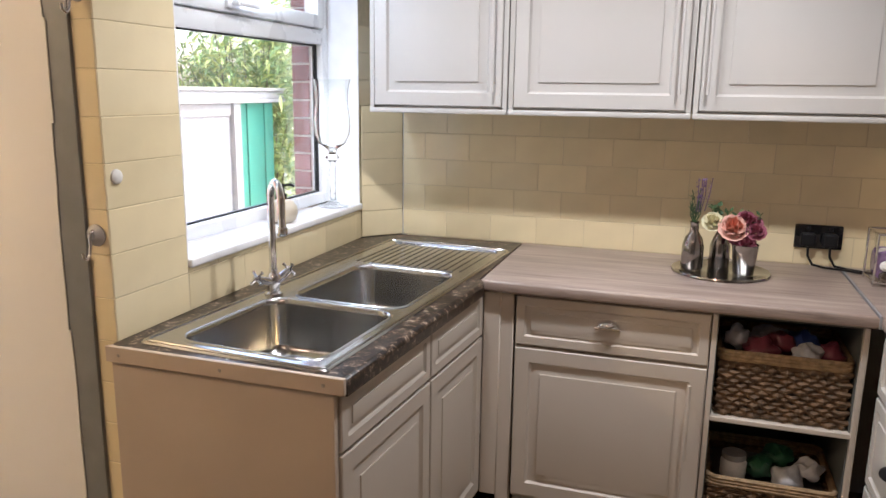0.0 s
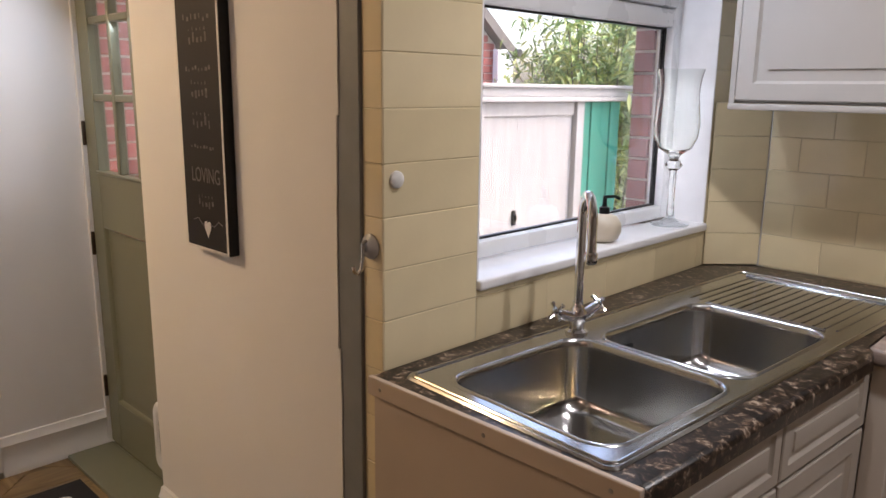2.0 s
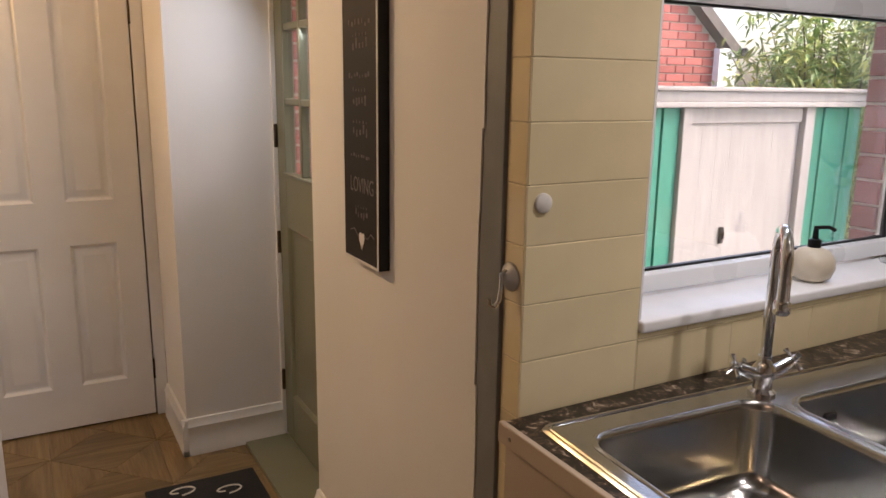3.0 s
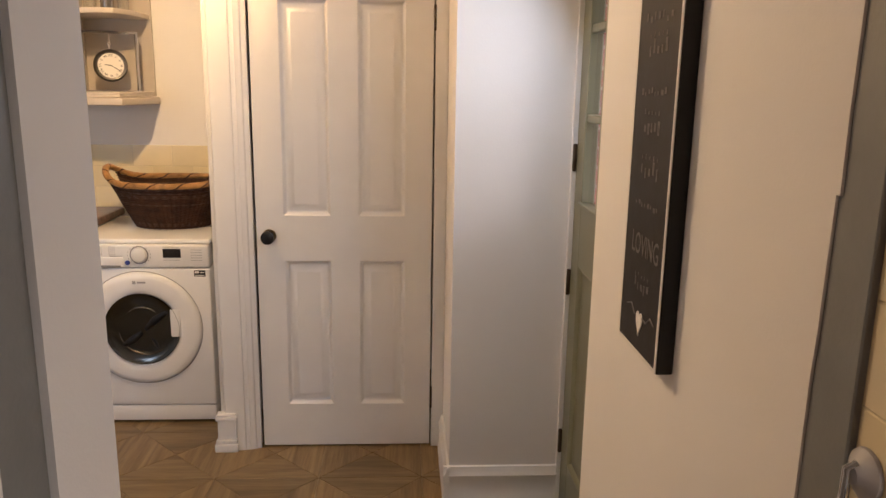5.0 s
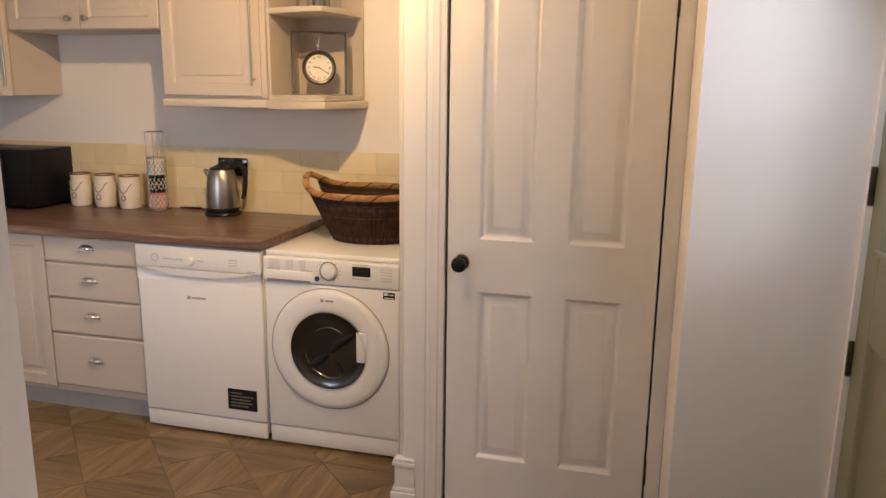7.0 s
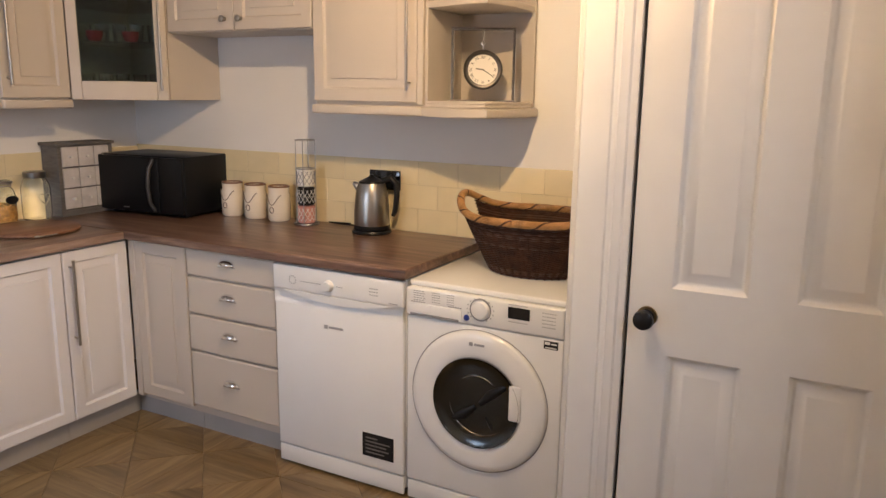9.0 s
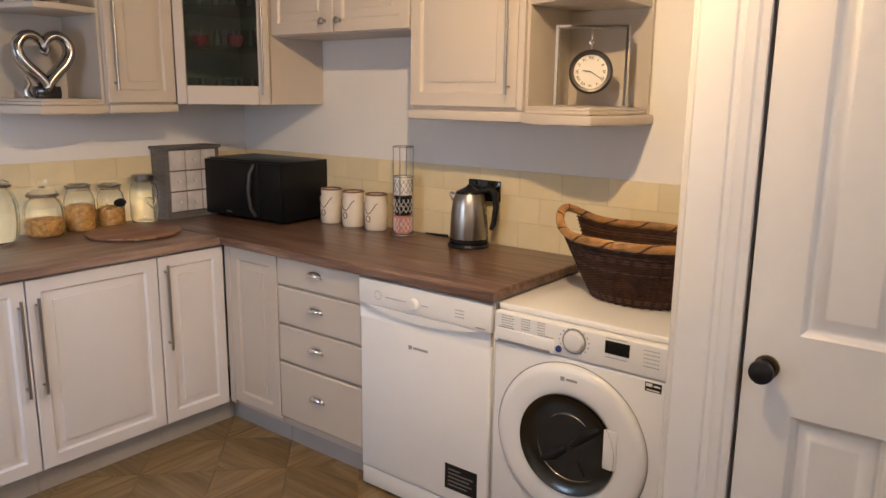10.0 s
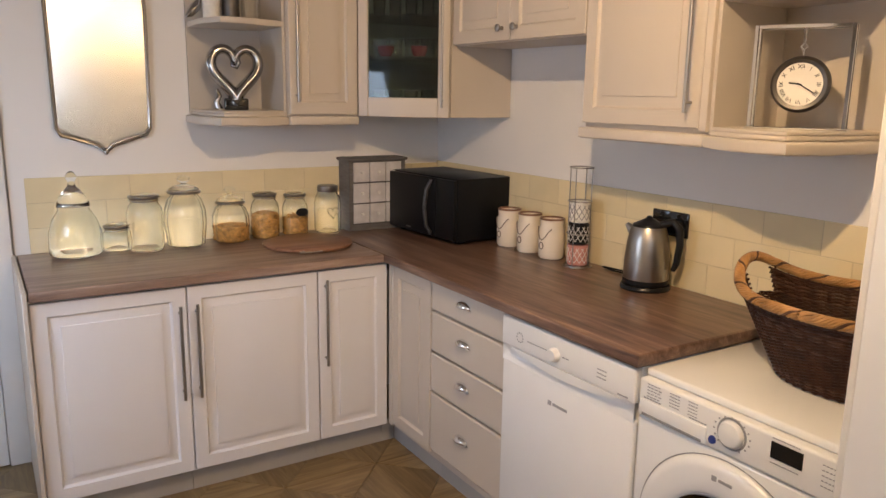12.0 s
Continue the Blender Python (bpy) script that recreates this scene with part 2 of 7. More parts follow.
# glass tint stands in for shade over the red cups and cabinet inside
M_DIMPANE = pane_glass("dimming_cabinet_glass", (0.72, 0.78, 0.77), 0.10, 0.02)
M_DARKGLASS = glass("smoky_door_glass", (0.42, 0.44, 0.45), 0.01)
M_JAR = glass("clear_jar_glass", (0.955, 0.975, 0.965), 0.0, 1.46)
M_CABBACK = surface("grey_cabinet_back", (0.34, 0.35, 0.33), 0.7, var=0.1)
M_WICKERM = surface("red_brown_wicker", (0.068, 0.028, 0.014), 0.5, var=0.5, scale=26, bump=0.1, bscale=220)
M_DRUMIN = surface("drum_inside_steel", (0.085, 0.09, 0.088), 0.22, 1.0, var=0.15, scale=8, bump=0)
M_PADDLEL = surface("pale_drum_metal", (0.34, 0.34, 0.33), 0.22, 0.9, var=0.2, scale=20)
M_MIRROR = surface("mirror_silvering", (0.80, 0.82, 0.81), 0.22, 1.0, var=0.01, bump=0)
M_PASTA = surface("dry_pasta", (0.45, 0.24, 0.06), 0.6, var=0.45, scale=60, bump=0.15, bscale=90)
M_SUGAR = surface("white_dry_goods", (0.72, 0.70, 0.66), 0.8, var=0.08, scale=60)
M_MICRO = surface("black_oven_casing", (0.006, 0.006, 0.007), 0.4, var=0.1, bump=0.01)
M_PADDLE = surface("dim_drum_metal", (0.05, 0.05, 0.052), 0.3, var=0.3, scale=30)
M_SMOKEP = surface("grey_clear_plastic", (0.42, 0.45, 0.47), 0.12, var=0.06, bump=0)
M_SUCKER = surface("pale_grey_rubber", (0.42, 0.41, 0.40), 0.35, var=0.06)
M_CLOCKFACE = surface("clock_dial", (0.78, 0.74, 0.66), 0.6, var=0.03, bump=0)
M_PEWTER = surface("dark_pewter", (0.13, 0.12, 0.11), 0.45, 1.0, var=0.15, scale=30)
M_LEAF = surface("bamboo_leaf", (0.22, 0.33, 0.09), 0.5, var=0.5, scale=2.2, bump=0)
M_LEAFL = surface("young_yellow_leaf", (0.48, 0.52, 0.15), 0.5, var=0.4, scale=2.2, bump=0)
M_BARK = surface("bark", (0.12, 0.085, 0.055), 0.9, var=0.3, scale=20, bump=0.2)
M_BRICK = surface("red_house_brick", (0.44, 0.135, 0.11), 0.85, var=0.22, scale=14, bump=0.15, bscale=120, per_piece=0.22)
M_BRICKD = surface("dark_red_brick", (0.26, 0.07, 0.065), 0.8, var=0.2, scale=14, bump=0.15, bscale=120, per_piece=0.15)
M_MORTAR = surface("lime_mortar", (0.60, 0.54, 0.47), 0.95, var=0.12, scale=40, bump=0.1)
M_FENCE = surface("weathered_white_timber", (0.34, 0.325, 0.305), 0.7, var=0.10, scale=5, bump=0.1, stretch=(6, 6, 0.7))
M_FENCEG = surface("green_fence_paint", (0.035, 0.22, 0.155), 0.5, var=0.12, scale=5, bump=0.06, stretch=(6, 6, 0.7))
M_ROOF = surface("grey_roof_tile", (0.15, 0.13, 0.115), 0.9, var=0.3, scale=8, bump=0.1)
M_PAVE = surface("concrete_path", (0.33, 0.32, 0.30), 0.9, var=0.2, scale=3, bump=0.1)
M_SAGE = surface("sage_green_door_paint", (0.205, 0.205, 0.135), 0.38, var=0.05, scale=4, bump=0.03, bscale=60)
M_HINGE = surface("dark_bronze_hinge", (0.10, 0.075, 0.055), 0.4, 1.0, var=0.2, scale=40)
M_MAT = surface("black_door_mat", (0.016, 0.016, 0.018), 0.95, var=0.3, scale=60, bump=0.2, bscale=400)
M_CHALK = surface("chalk_white_print", (0.16, 0.147, 0.137), 0.8, var=0.2, scale=80, bump=0)
M_CHALKF = surface("faint_chalk_print", (0.13, 0.118, 0.11), 0.9, var=0.35, scale=90, bump=0)
M_CHALKB = surface("blackboard_print", (0.022, 0.019, 0.018), 0.55, var=0.2, scale=30, bump=0.02)
for m in (M_MICRO, M_CHALKB, M_BLACK, M_WICKER):
    m.node_tree.nodes["Principled BSDF"].inputs["Specular IOR Level"].default_value = 0.22
M_PINK = surface("pink_print", (0.55, 0.25, 0.21), 0.5, var=0.1)
M_STONE = surface("cream_stone_ball", (0.62, 0.55, 0.43), 0.35, var=0.08, scale=20)
M_PLASTIC = surface("crinkled_packet", (0.55, 0.55, 0.58), 0.3, var=0.2, scale=30, bump=0.1, bscale=60)
M_PACKR = surface("red_packet", (0.16, 0.03, 0.05), 0.35, var=0.2, scale=30, bump=0.1)
M_PACKB = surface("blue_packet", (0.04, 0.07, 0.24), 0.35, var=0.2, scale=30, bump=0.1)
M_PACKG = surface("green_packet", (0.02, 0.09, 0.045), 0.35, var=0.2, scale=30, bump=0.1)
M_PURPLE = surface("purple_dried_petals", (0.20, 0.12, 0.24), 0.8, var=0.5, scale=60, bump=0.2)
M_STEM = surface("flower_stem", (0.06, 0.12, 0.045), 0.6, var=0.3)
M_ROSEPK = surface("pale_pink_petal", (0.78, 0.48, 0.40), 0.6, var=0.1)
M_ROSEOR = surface("coral_petal_heart", (0.80, 0.36, 0.26), 0.6, var=0.15)
M_ROSECR = surface("cream_petal", (0.78, 0.74, 0.52), 0.6, var=0.08)
M_ROSEPL = surface("plum_petal", (0.34, 0.10, 0.15), 0.6, var=0.25)
FLOOR_STOPS = [(0.25, (0.12, 0.072, 0.028)), (0.45, (0.20, 0.13, 0.055)), (0.6, (0.27, 0.185, 0.083)), (0.8, (0.36, 0.265, 0.135))]
M_PARQX = wood("oak_parquet_grain_a", FLOOR_STOPS, "x", 0.3, 0.8, per_piece=0.1)
M_PARQY = wood("oak_parquet_grain_b", [(p, tint(c, 0.82)) for p, c in FLOOR_STOPS], "y", 0.3, 0.8, per_piece=0.1)

# ---- mesh helpers ----


def box(bm, a, b, bev=0.0, seg=1):
    vs = bmesh.ops.create_cube(bm, size=1)["verts"]
    for v in vs:
        v.co = Vector([a[i] + (v.co[i] + 0.5) * (b[i] - a[i]) for i in range(3)])
    if bev:
        es = list({e for v in vs for e in v.link_edges})
        bmesh.ops.bevel(bm, geom=es, offset=bev, segments=seg, affect="EDGES", profile=0.5)
    return bm


def boxes(*items, bev=0.0, seg=1):
    bm = bmesh.new()
    for a, b in items:
        box(bm, a, b, bev, seg)
    return bm


def lathe(bm, prof, n=32, m=Matrix()):
    """Turn a profile of (radius, height) about z."""
    rows = []
    for r, z in prof:
        if r < 1e-5:
            rows.append([bm.verts.new(m @ Vector((0, 0, z)))])
        else:
            rows.append([bm.verts.new(m @ Vector((r * math.cos(2 * math.pi * i / n), r * math.sin(2 * math.pi * i / n), z))) for i in range(n)])
    for p, q in zip(rows, rows[1:]):
        for i in range(n):
            j = (i + 1) % n
            if len(p) == 1 and len(q) == 1:
                continue
            if len(p) == 1:
                bm.faces.new((p[0], q[j], q[i]))
            elif len(q) == 1:
                bm.faces.new((p[i], p[j], q[0]))
            else:
                bm.faces.new((p[i], p[j], q[j], q[i]))
    return bm


def turned(prof, n=32, m=Matrix()):
    return lathe(bmesh.new(), prof, n, m)


def tube(bm, pts, r, n=8, closed=False):
    """A round rod along points; r may be one number or one per point."""
    pts = [Vector(p) for p in pts]
    k = len(pts)
    rs = r if isinstance(r, (list, tuple)) else [r] * k
    rings, up = [], None
    for i, p in enumerate(pts):
        a = pts[(i - 1) % k] if (closed or i) else p
        b = pts[(i + 1) % k] if (closed or i < k - 1) else p
        t = (b - a).normalized()
        if up is None:
            up = t.orthogonal().normalized()
        up = (up - t * up.dot(t)).normalized()
        side = t.cross(up)
        rings.append([bm.verts.new(p + (up * math.cos(2 * math.pi * j / n) + side * math.sin(2 * math.pi * j / n)) * rs[i]) for j in range(n)])
    for i in range(k if closed else k - 1):
        p, q = rings[i], rings[(i + 1) % k]
        for j in range(n):
            bm.faces.new((p[j], p[(j + 1) % n], q[(j + 1) % n], q[j]))
    if not closed:
        bm.faces.new(rings[0][::-1])
        bm.faces.new(rings[-1])
    return bm


def rod(pts, r, n=8, closed=False):
    return tube(bmesh.new(), pts, r, n, closed)


def loft(bm, loops, close_last=True, close_first=False):
    """Skin between closed loops with the same number of points."""
    vs = [[bm.verts.new(p) for p in lp] for lp in loops]
    n = len(vs[0])
    for p, q in zip(vs, vs[1:]):
        for i in range(n):
            bm.faces.new((p[i], p[(i + 1) % n], q[(i + 1) % n], q[i]))
    if close_last:
        bm.faces.new(vs[-1])
    if close_first:
        bm.faces.new(vs[0][::-1])
    return vs


def rect(x0, z0, x1, z1, inset, y):
    return [(x0 + inset, y, z0 + inset), (x1 - inset, y, z0 + inset), (x1 - inset, y, z1 - inset), (x0 + inset, y, z1 - inset)]


def panel(bm, x0, z0, x1, z1, rings):
    """A moulded panel facing -y: rings of (inset, y) from the outside in."""
    loft(bm, [rect(x0, z0, x1, z1, i, y) for i, y in rings])
    return bm


def prism(bm, poly, z0, z1, bev=0.0, seg=2, top_only=True):
    """An upright prism on a plan outline, top edge rounded."""
    lo = [bm.verts.new((x, y, z0)) for x, y in poly]
    hi = [bm.verts.new((x, y, z1)) for x, y in poly]
    n = len(poly)
    bm.faces.new(lo[::-1])
    bm.faces.new(hi)
    for i in range(n):
        bm.faces.new((lo[i], lo[(i + 1) % n], hi[(i + 1) % n], hi[i]))
    if bev:
        es = [e for e in bm.edges if e.verts[0] in hi and e.verts[1] in hi]
        if not top_only:
            es += [e for e in bm.edges if e.verts[0] in lo and e.verts[1] in lo]
        bmesh.ops.bevel(bm, geom=es, offset=bev, segments=seg, affect="EDGES", profile=0.5)
    return bm


def rrect(x0, y0, x1, y1, r, z, n=5):
    pts = []
    for cx, cy, a0 in ((x1 - r, y1 - r, 0), (x0 + r, y1 - r, 90), (x0 + r, y0 + r, 180), (x1 - r, y0 + r, 270)):
        for i in range(n + 1):
            a = radians(a0 + 90 * i / n)
            pts.append((cx + r * math.cos(a), cy + r * math.sin(a), z))
    return pts


def part(name, bm, material, parent=None, label="", smooth=38):
    """Links a bmesh as one mesh object under a thing or a part."""
    bmesh.ops.recalc_face_normals(bm, faces=bm.faces)
    me = bpy.data.meshes.new(name)
    bm.to_mesh(me)
    bm.free()
    for m in material if isinstance(material, (list, tuple)) else [material]:
        me.materials.append(m)
    if smooth:
        me.polygons.foreach_set("use_smooth", [True] * len(me.polygons))
        me.set_sharp_from_angle(angle=radians(smooth))
    ob = new(name, me)
    if parent:
        ob.parent = parent
    if label:
        tagged(ob, label)
    return ob


def thing(name, label, category, at=(0, 0, 0), rz=0.0, group="", kind=""):
    ob = new(name)
    ob.empty_display_size = 0.1
    ob.matrix_world = pose(*at, 0, 0, rz)
    return tagged(ob, label, category, group, kind)


def whole(name, bm, material, label, category, group="", kind="", smooth=38):
    return tagged(part(name, bm, material, None, "", smooth), label, category, group, kind)


def piece(name, me, parent, m):
    ob = new(name, me)
    ob.parent = parent
    ob.matrix_local = m
    return ob


def sheet_mesh(name, bm, material):
    bmesh.ops.recalc_face_normals(bm, faces=bm.faces)
    me = bpy.data.meshes.new(name)
    bm.to_mesh(me)
    bm.free()
    for m in material if isinstance(material, (list, tuple)) else [material]:
        me.materials.append(m)
    return me

# ---- setting: floor, walls, ceiling ----
CEIL = 2.42


def wall(name, label, items, material=M_WALL, bev=0.0):
    return whole(name, boxes(*items, bev=bev), material, label, "wall", kind="structure", smooth=0)


floor = whole("floor", boxes(((-4.5, -3.0, -0.12), (-1.02, 1.56, -0.006)), ((-1.02, -1.1, -0.12), (1.8, 1.56, -0.006)), ((-1.0, 1.56, -0.12), (1.8, 3.1, -0.006))), M_PARQY, "oak parquet pattern floor with star layout", "floor", kind="structure", smooth=0)
whole("ceiling", boxes(((-4.6, -3.1, CEIL), (1.8, 3.2, CEIL + 0.1))), M_CEIL, "plain unseen ceiling toned down against bounce light", "ceiling", kind="structure", smooth=0)
# window wall of the sink kitchen, with its opening
wall_window = wall("wall_window", "cream tiled kitchen wall round the window", [
    ((-1.25, 1.232, 0), (-0.97, 1.521, CEIL)), ((-1.25, 2.704, 0), (-0.97, 3.1, CEIL)),
    ((-1.25, 1.521, 0), (-0.97, 2.704, 1.03)), ((-1.25, 1.521, 2.12), (-0.97, 2.704, CEIL))])
wall_back = wall("wall_back", "kitchen wall tiled in cream behind the worktop", [((-0.97, 2.853, 0), (1.75, 3.1, CEIL))])
wall("wall_right", "plain unseen kitchen wall on the right, toned dark against bounce light", [((1.56, -1.1, 0), (1.75, 2.853, CEIL))], M_WALLDIM)
wall("wall_rear", "plain unseen kitchen wall at the rear, toned dark against bounce light", [((-0.962, -1.1, 0), (1.75, -0.95, CEIL))], M_WALLDIM)
# its unseen opening behind the walk is added to let side fill in
wall("wall_partition", "white wall between the two kitchens, ending at the opening", [
    ((-1.30, -0.95, 0), (-1.13, 0.36, CEIL)), ((-1.02, -0.95, 0), (-0.962, 0.36, CEIL)), ((-1.13, -0.95, 0), (-1.02, 0.345, CEIL)),
    ((-1.30, -3.0, 0), (-1.02, -1.95, CEIL)), ((-1.30, -1.95, 0), (-1.02, -1.15, 0.95)), ((-1.30, -1.95, 2.0), (-1.02, -1.15, CEIL)), ((-1.30, -1.15, 0), (-1.02, -0.95, CEIL)),
    ((-1.30, 0.36, 2.1), (-0.962, 1.225, CEIL))])
# wall with the sign, and the outer door's opening
wall("wall_sign", "white wall carrying the long blackboard sign", [
    ((-2.12, 1.225, 0), (-1.25, 1.515, CEIL)), ((-2.90, 1.225, 2.08), (-2.12, 1.515, CEIL)),
    ((-1.25, 1.214, 0), (-1.1082, 1.232, CEIL))])
wall("wall_cupboard", "white wall standing out beside the outer door", [
    ((-3.36, 0.928, 0), (-2.895, 1.402, CEIL)), ((-4.4, 1.40, 0), (-3.36, 1.56, CEIL))])
wall("wall_cupboard_door", "white wall over and beside the panelled door", [
    ((-4.4, 0.05, 0), (-4.275, 1.40, CEIL)), ((-3.46, 0.12, 2.02), (-3.362, 0.928, CEIL))])
wall("wall_nib", "white wall end beside the washing machine", [((-4.275, -0.022, 0), (-3.375, 0.075, CEIL))])
wall_kitchen = wall("wall_kitchen", "white kitchen wall with cream tiles above the worktop", [((-4.45, -3.0, 0), (-4.283, -0.022, CEIL))])
wall_jars = wall("wall_jars", "white kitchen wall with cream tiles behind the jars", [((-4.283, -3.0, 0), (-2.255, -2.848, CEIL)), ((-2.255, -3.0, 2.1), (-1.30, -2.848, CEIL)), ((-2.255, -3.0, 0), (-1.30, -2.872, 2.1))])
# old grey door frame left in the opening
whole("trim_1", boxes(((-1.108, 1.216, 0), (-1.026, 1.2318, CEIL)), bev=0.002), M_GREYSTRIP, "old grey painted door lining strip", "trim", kind="structure")
whole("trim_2", boxes(((-1.128, 0.3452, 0), (-1.022, 0.352, 2.1)), bev=0.002), M_GREYSTRIP, "old grey painted door lining strip", "trim", kind="structure")


# torn plaster edge over the old lining
chip = random.Random(5)
bm = bmesh.new()
zz, xx = 0.0, -1.098
while zz < CEIL - 0.01:
    z2 = min(CEIL - 0.002, zz + chip.uniform(0.02, 0.16))
    x2 = max(-1.104, min(-1.090, xx + chip.uniform(-0.003, 0.003)))
    loft(bm, [[(-1.16, y, zz), (xx, y, zz), (x2, y, z2), (-1.16, y, z2)] for y in (1.2125, 1.2158)], True, True)
    zz, xx = z2, x2 + chip.choice((0.0, 0.0, 0.007, -0.007))
whole("trim_4", bm, M_WALL, "torn white plaster edge beside the old door lining", "trim", kind="structure", smooth=0)


def skirting(name, runs):
    """Moulded skirting board along straight runs ((x, y), (x, y), outward)."""
    bm = bmesh.new()
    prof = [(0.0, 0.0), (0.022, 0.0), (0.022, 0.025), (0.017, 0.034), (0.017, 0.118), (0.021, 0.126), (0.013, 0.140), (0.009, 0.158), (0.0, 0.16)]
    for (x0, y0), (x1, y1), (ox, oy) in runs:
        loft(bm, [[(x + ox * d, y + oy * d, h) for d, h in prof] for x, y in ((x0, y0), (x1, y1))], True, True)
    return whole(name, bm, M_GLOSS, "white moulded skirting board", "baseboard", kind="structure", smooth=30)


skirting("baseboard", [((-2.895, 0.906), (-2.895, 1.335), (1, 0)), ((-3.335, 0.928), (-2.873, 0.928), (0, -1))])
skirting("baseboard.001", [((-2.12, 1.225), (-1.25, 1.225), (0, -1)), ((-1.30, -2.8), (-1.30, 0.36), (-1, 0))])

# window
win = thing("window_1", "white upvc window with a fixed pane under a top casement", "window", (-1.13, 1.521, 1.03), kind="structure")
WY, WZ = 1.183, 1.09
part("window_frame", boxes(((-0.03, 0.0, 0.03), (0.03, 0.055, WZ)), ((-0.03, WY - 0.055, 0.03), (0.03, WY, WZ)), ((-0.03, 0.055, 0.03), (0.03, WY - 0.055, 0.075)),
                           ((-0.03, 0.055, 0.685), (0.03, WY - 0.055, 0.745)), ((-0.03, 0.055, WZ - 0.05), (0.03, WY - 0.055, WZ)), bev=0.006, seg=2), M_PVC, win)
part("casement_frame", boxes(((-0.02, 0.06, 0.748), (0.045, 0.115, WZ - 0.052)), ((-0.02, WY - 0.115, 0.748), (0.045, WY - 0.06, WZ - 0.052)), ((-0.02, 0.115, 0.748), (0.045, WY - 0.115, 0.80)),
                             ((-0.02, 0.115, WZ - 0.1), (0.045, WY - 0.115, WZ - 0.052)), bev=0.007, seg=2), M_PVC, win)
hd = part("window_handle", boxes(((0.045, 0.42, 0.762), (0.058, 0.49, 0.79)), ((0.058, 0.44, 0.768), (0.085, 0.462, 0.786)), ((0.072, 0.45, 0.77), (0.088, 0.57, 0.786)), bev=0.004, seg=2), M_PVC, win)
part("gasket", boxes(((-0.012, 0.055, 0.075), (0.002, 0.063, 0.685)), ((-0.012, WY - 0.068, 0.075), (0.002, WY - 0.055, 0.685)), ((-0.012, 0.063, 0.075), (0.002, WY - 0.068, 0.081)), ((-0.012, 0.063, 0.679), (0.002, WY - 0.068, 0.685))), M_BLACK, win, "black rubber seal")
for a, b in (((-0.006, 0.06, 0.078), (-0.002, WY - 0.06, 0.682)), ((0.004, 0.11, 0.795), (0.008, WY - 0.11, WZ - 0.095))):
    p = part("pane", boxes((a, b)), M_PANE, win, smooth=0)
    p.visible_shadow = False
part("window_sill", boxes(((0.028, 0.0, 0.0), (0.182, WY, 0.026)), bev=0.006, seg=3), M_SILL, win, "white painted window board")
# plastered reveals
whole("trim_3", boxes(((-1.10, 2.697, 1.056), (-0.962, 2.7038, 2.12)), ((-1.10, 1.5212, 1.056), (-0.964, 1.528, 2.12)), ((-1.10, 1.528, 2.113), (-0.964, 2.697, 2.1198))), M_SILL, "white plaster window reveal", "trim", kind="structure", smooth=0)

# panelled inner door
door = thing("door_1", "closed white four-panel moulded door with dark knob", "door", (-3.372, 0.153, 0.008), 90, kind="structure")
DW, DH = 0.717, 1.975
PAN = [(0.112, 0.19, 0.303, 0.825), (0.418, 0.19, 0.607, 0.825), (0.112, 1.015, 0.303, 1.86), (0.418, 1.015, 0.607, 1.86)]
bm = boxes(((0, 0, 0), (0.112, 0.038, DH)), ((0.607, 0, 0), (DW, 0.038, DH)), ((0.303, 0, 0.19), (0.418, 0.038, 1.86)),
           ((0.112, 0, 0), (0.607, 0.038, 0.19)), ((0.112, 0, 1.86), (0.607, 0.038, DH)), ((0.112, 0, 0.825), (0.303, 0.038, 1.015)), ((0.418, 0, 0.825), (0.607, 0.038, 1.015)))
part("door_frame", bm, M_GLOSS, door, smooth=0)
for x0, z0, x1, z1 in PAN:
    part("door_panel", panel(bmesh.new(), x0, z0, x1, z1, [(0, 0.0), (0.004, 0.003), (0.008, 0.012), (0.015, 0.017), (0.021, 0.017), (0.044, 0.004), (0.047, 0.003), (0.05, 0.003)]), M_GLOSS, door)
kb = part("door_knob", turned([(0.0, 0.0), (0.026, 0.0), (0.026, 0.006), (0.012, 0.010), (0.011, 0.026), (0.022, 0.034), (0.028, 0.046), (0.026, 0.056), (0.016, 0.064), (0, 0.066)], 28, pose(0.052, 0, 0.93, 90)), M_BLACK, door, "black knob")
part("knob_rose", turned([(0.0275, 0.0), (0.0285, 0.002), (0.0275, 0.0075), (0.0, 0.0078)], 28, pose(0.052, 0, 0.93, 90)), M_BRASS, kb, "aged brass rose")
for z in (0.17, 1.75):
    part("hinge", boxes(((DW + 0.001, -0.008, z), (DW + 0.013, 0.002, z + 0.1)), bev=0.003), M_HINGE, door, "dark bronze hinge")
# architrave and plinth block
arch = thing("door_casing", "white moulded door casing with a plinth block", "door casing", (-3.36, 0.0, 0), kind="structure")
prof = [(0.0, -0.006), (0.010, -0.006), (0.016, 0.0), (0.020, 0.050), (0.020, 0.078), (0.015, 0.083), (0.014, 0.094), (0.016, 0.099), (0.013, 0.106), (0.010, 0.120), (0.004, 0.126), (0.002, 0.134), (0.0, 0.143)]
bm = bmesh.new()
loft(bm, [[(d, y, z) for d, y in [(-0.015, -0.006)] + prof + [(-0.015, 0.143)]] for z in (0.0, 2.1)], True, True)
part("casing_board", bm, M_GLOSS, arch, smooth=25)
bm = boxes(((-0.014, -0.024, 0.0), (0.0, -0.0062, 2.1)), bev=0.004)
part("corner_bead", bm, M_GLOSS, arch)
bm = boxes(((-0.01, -0.034, 0.055), (0.03, 0.044, 0.14)), bev=0.002)
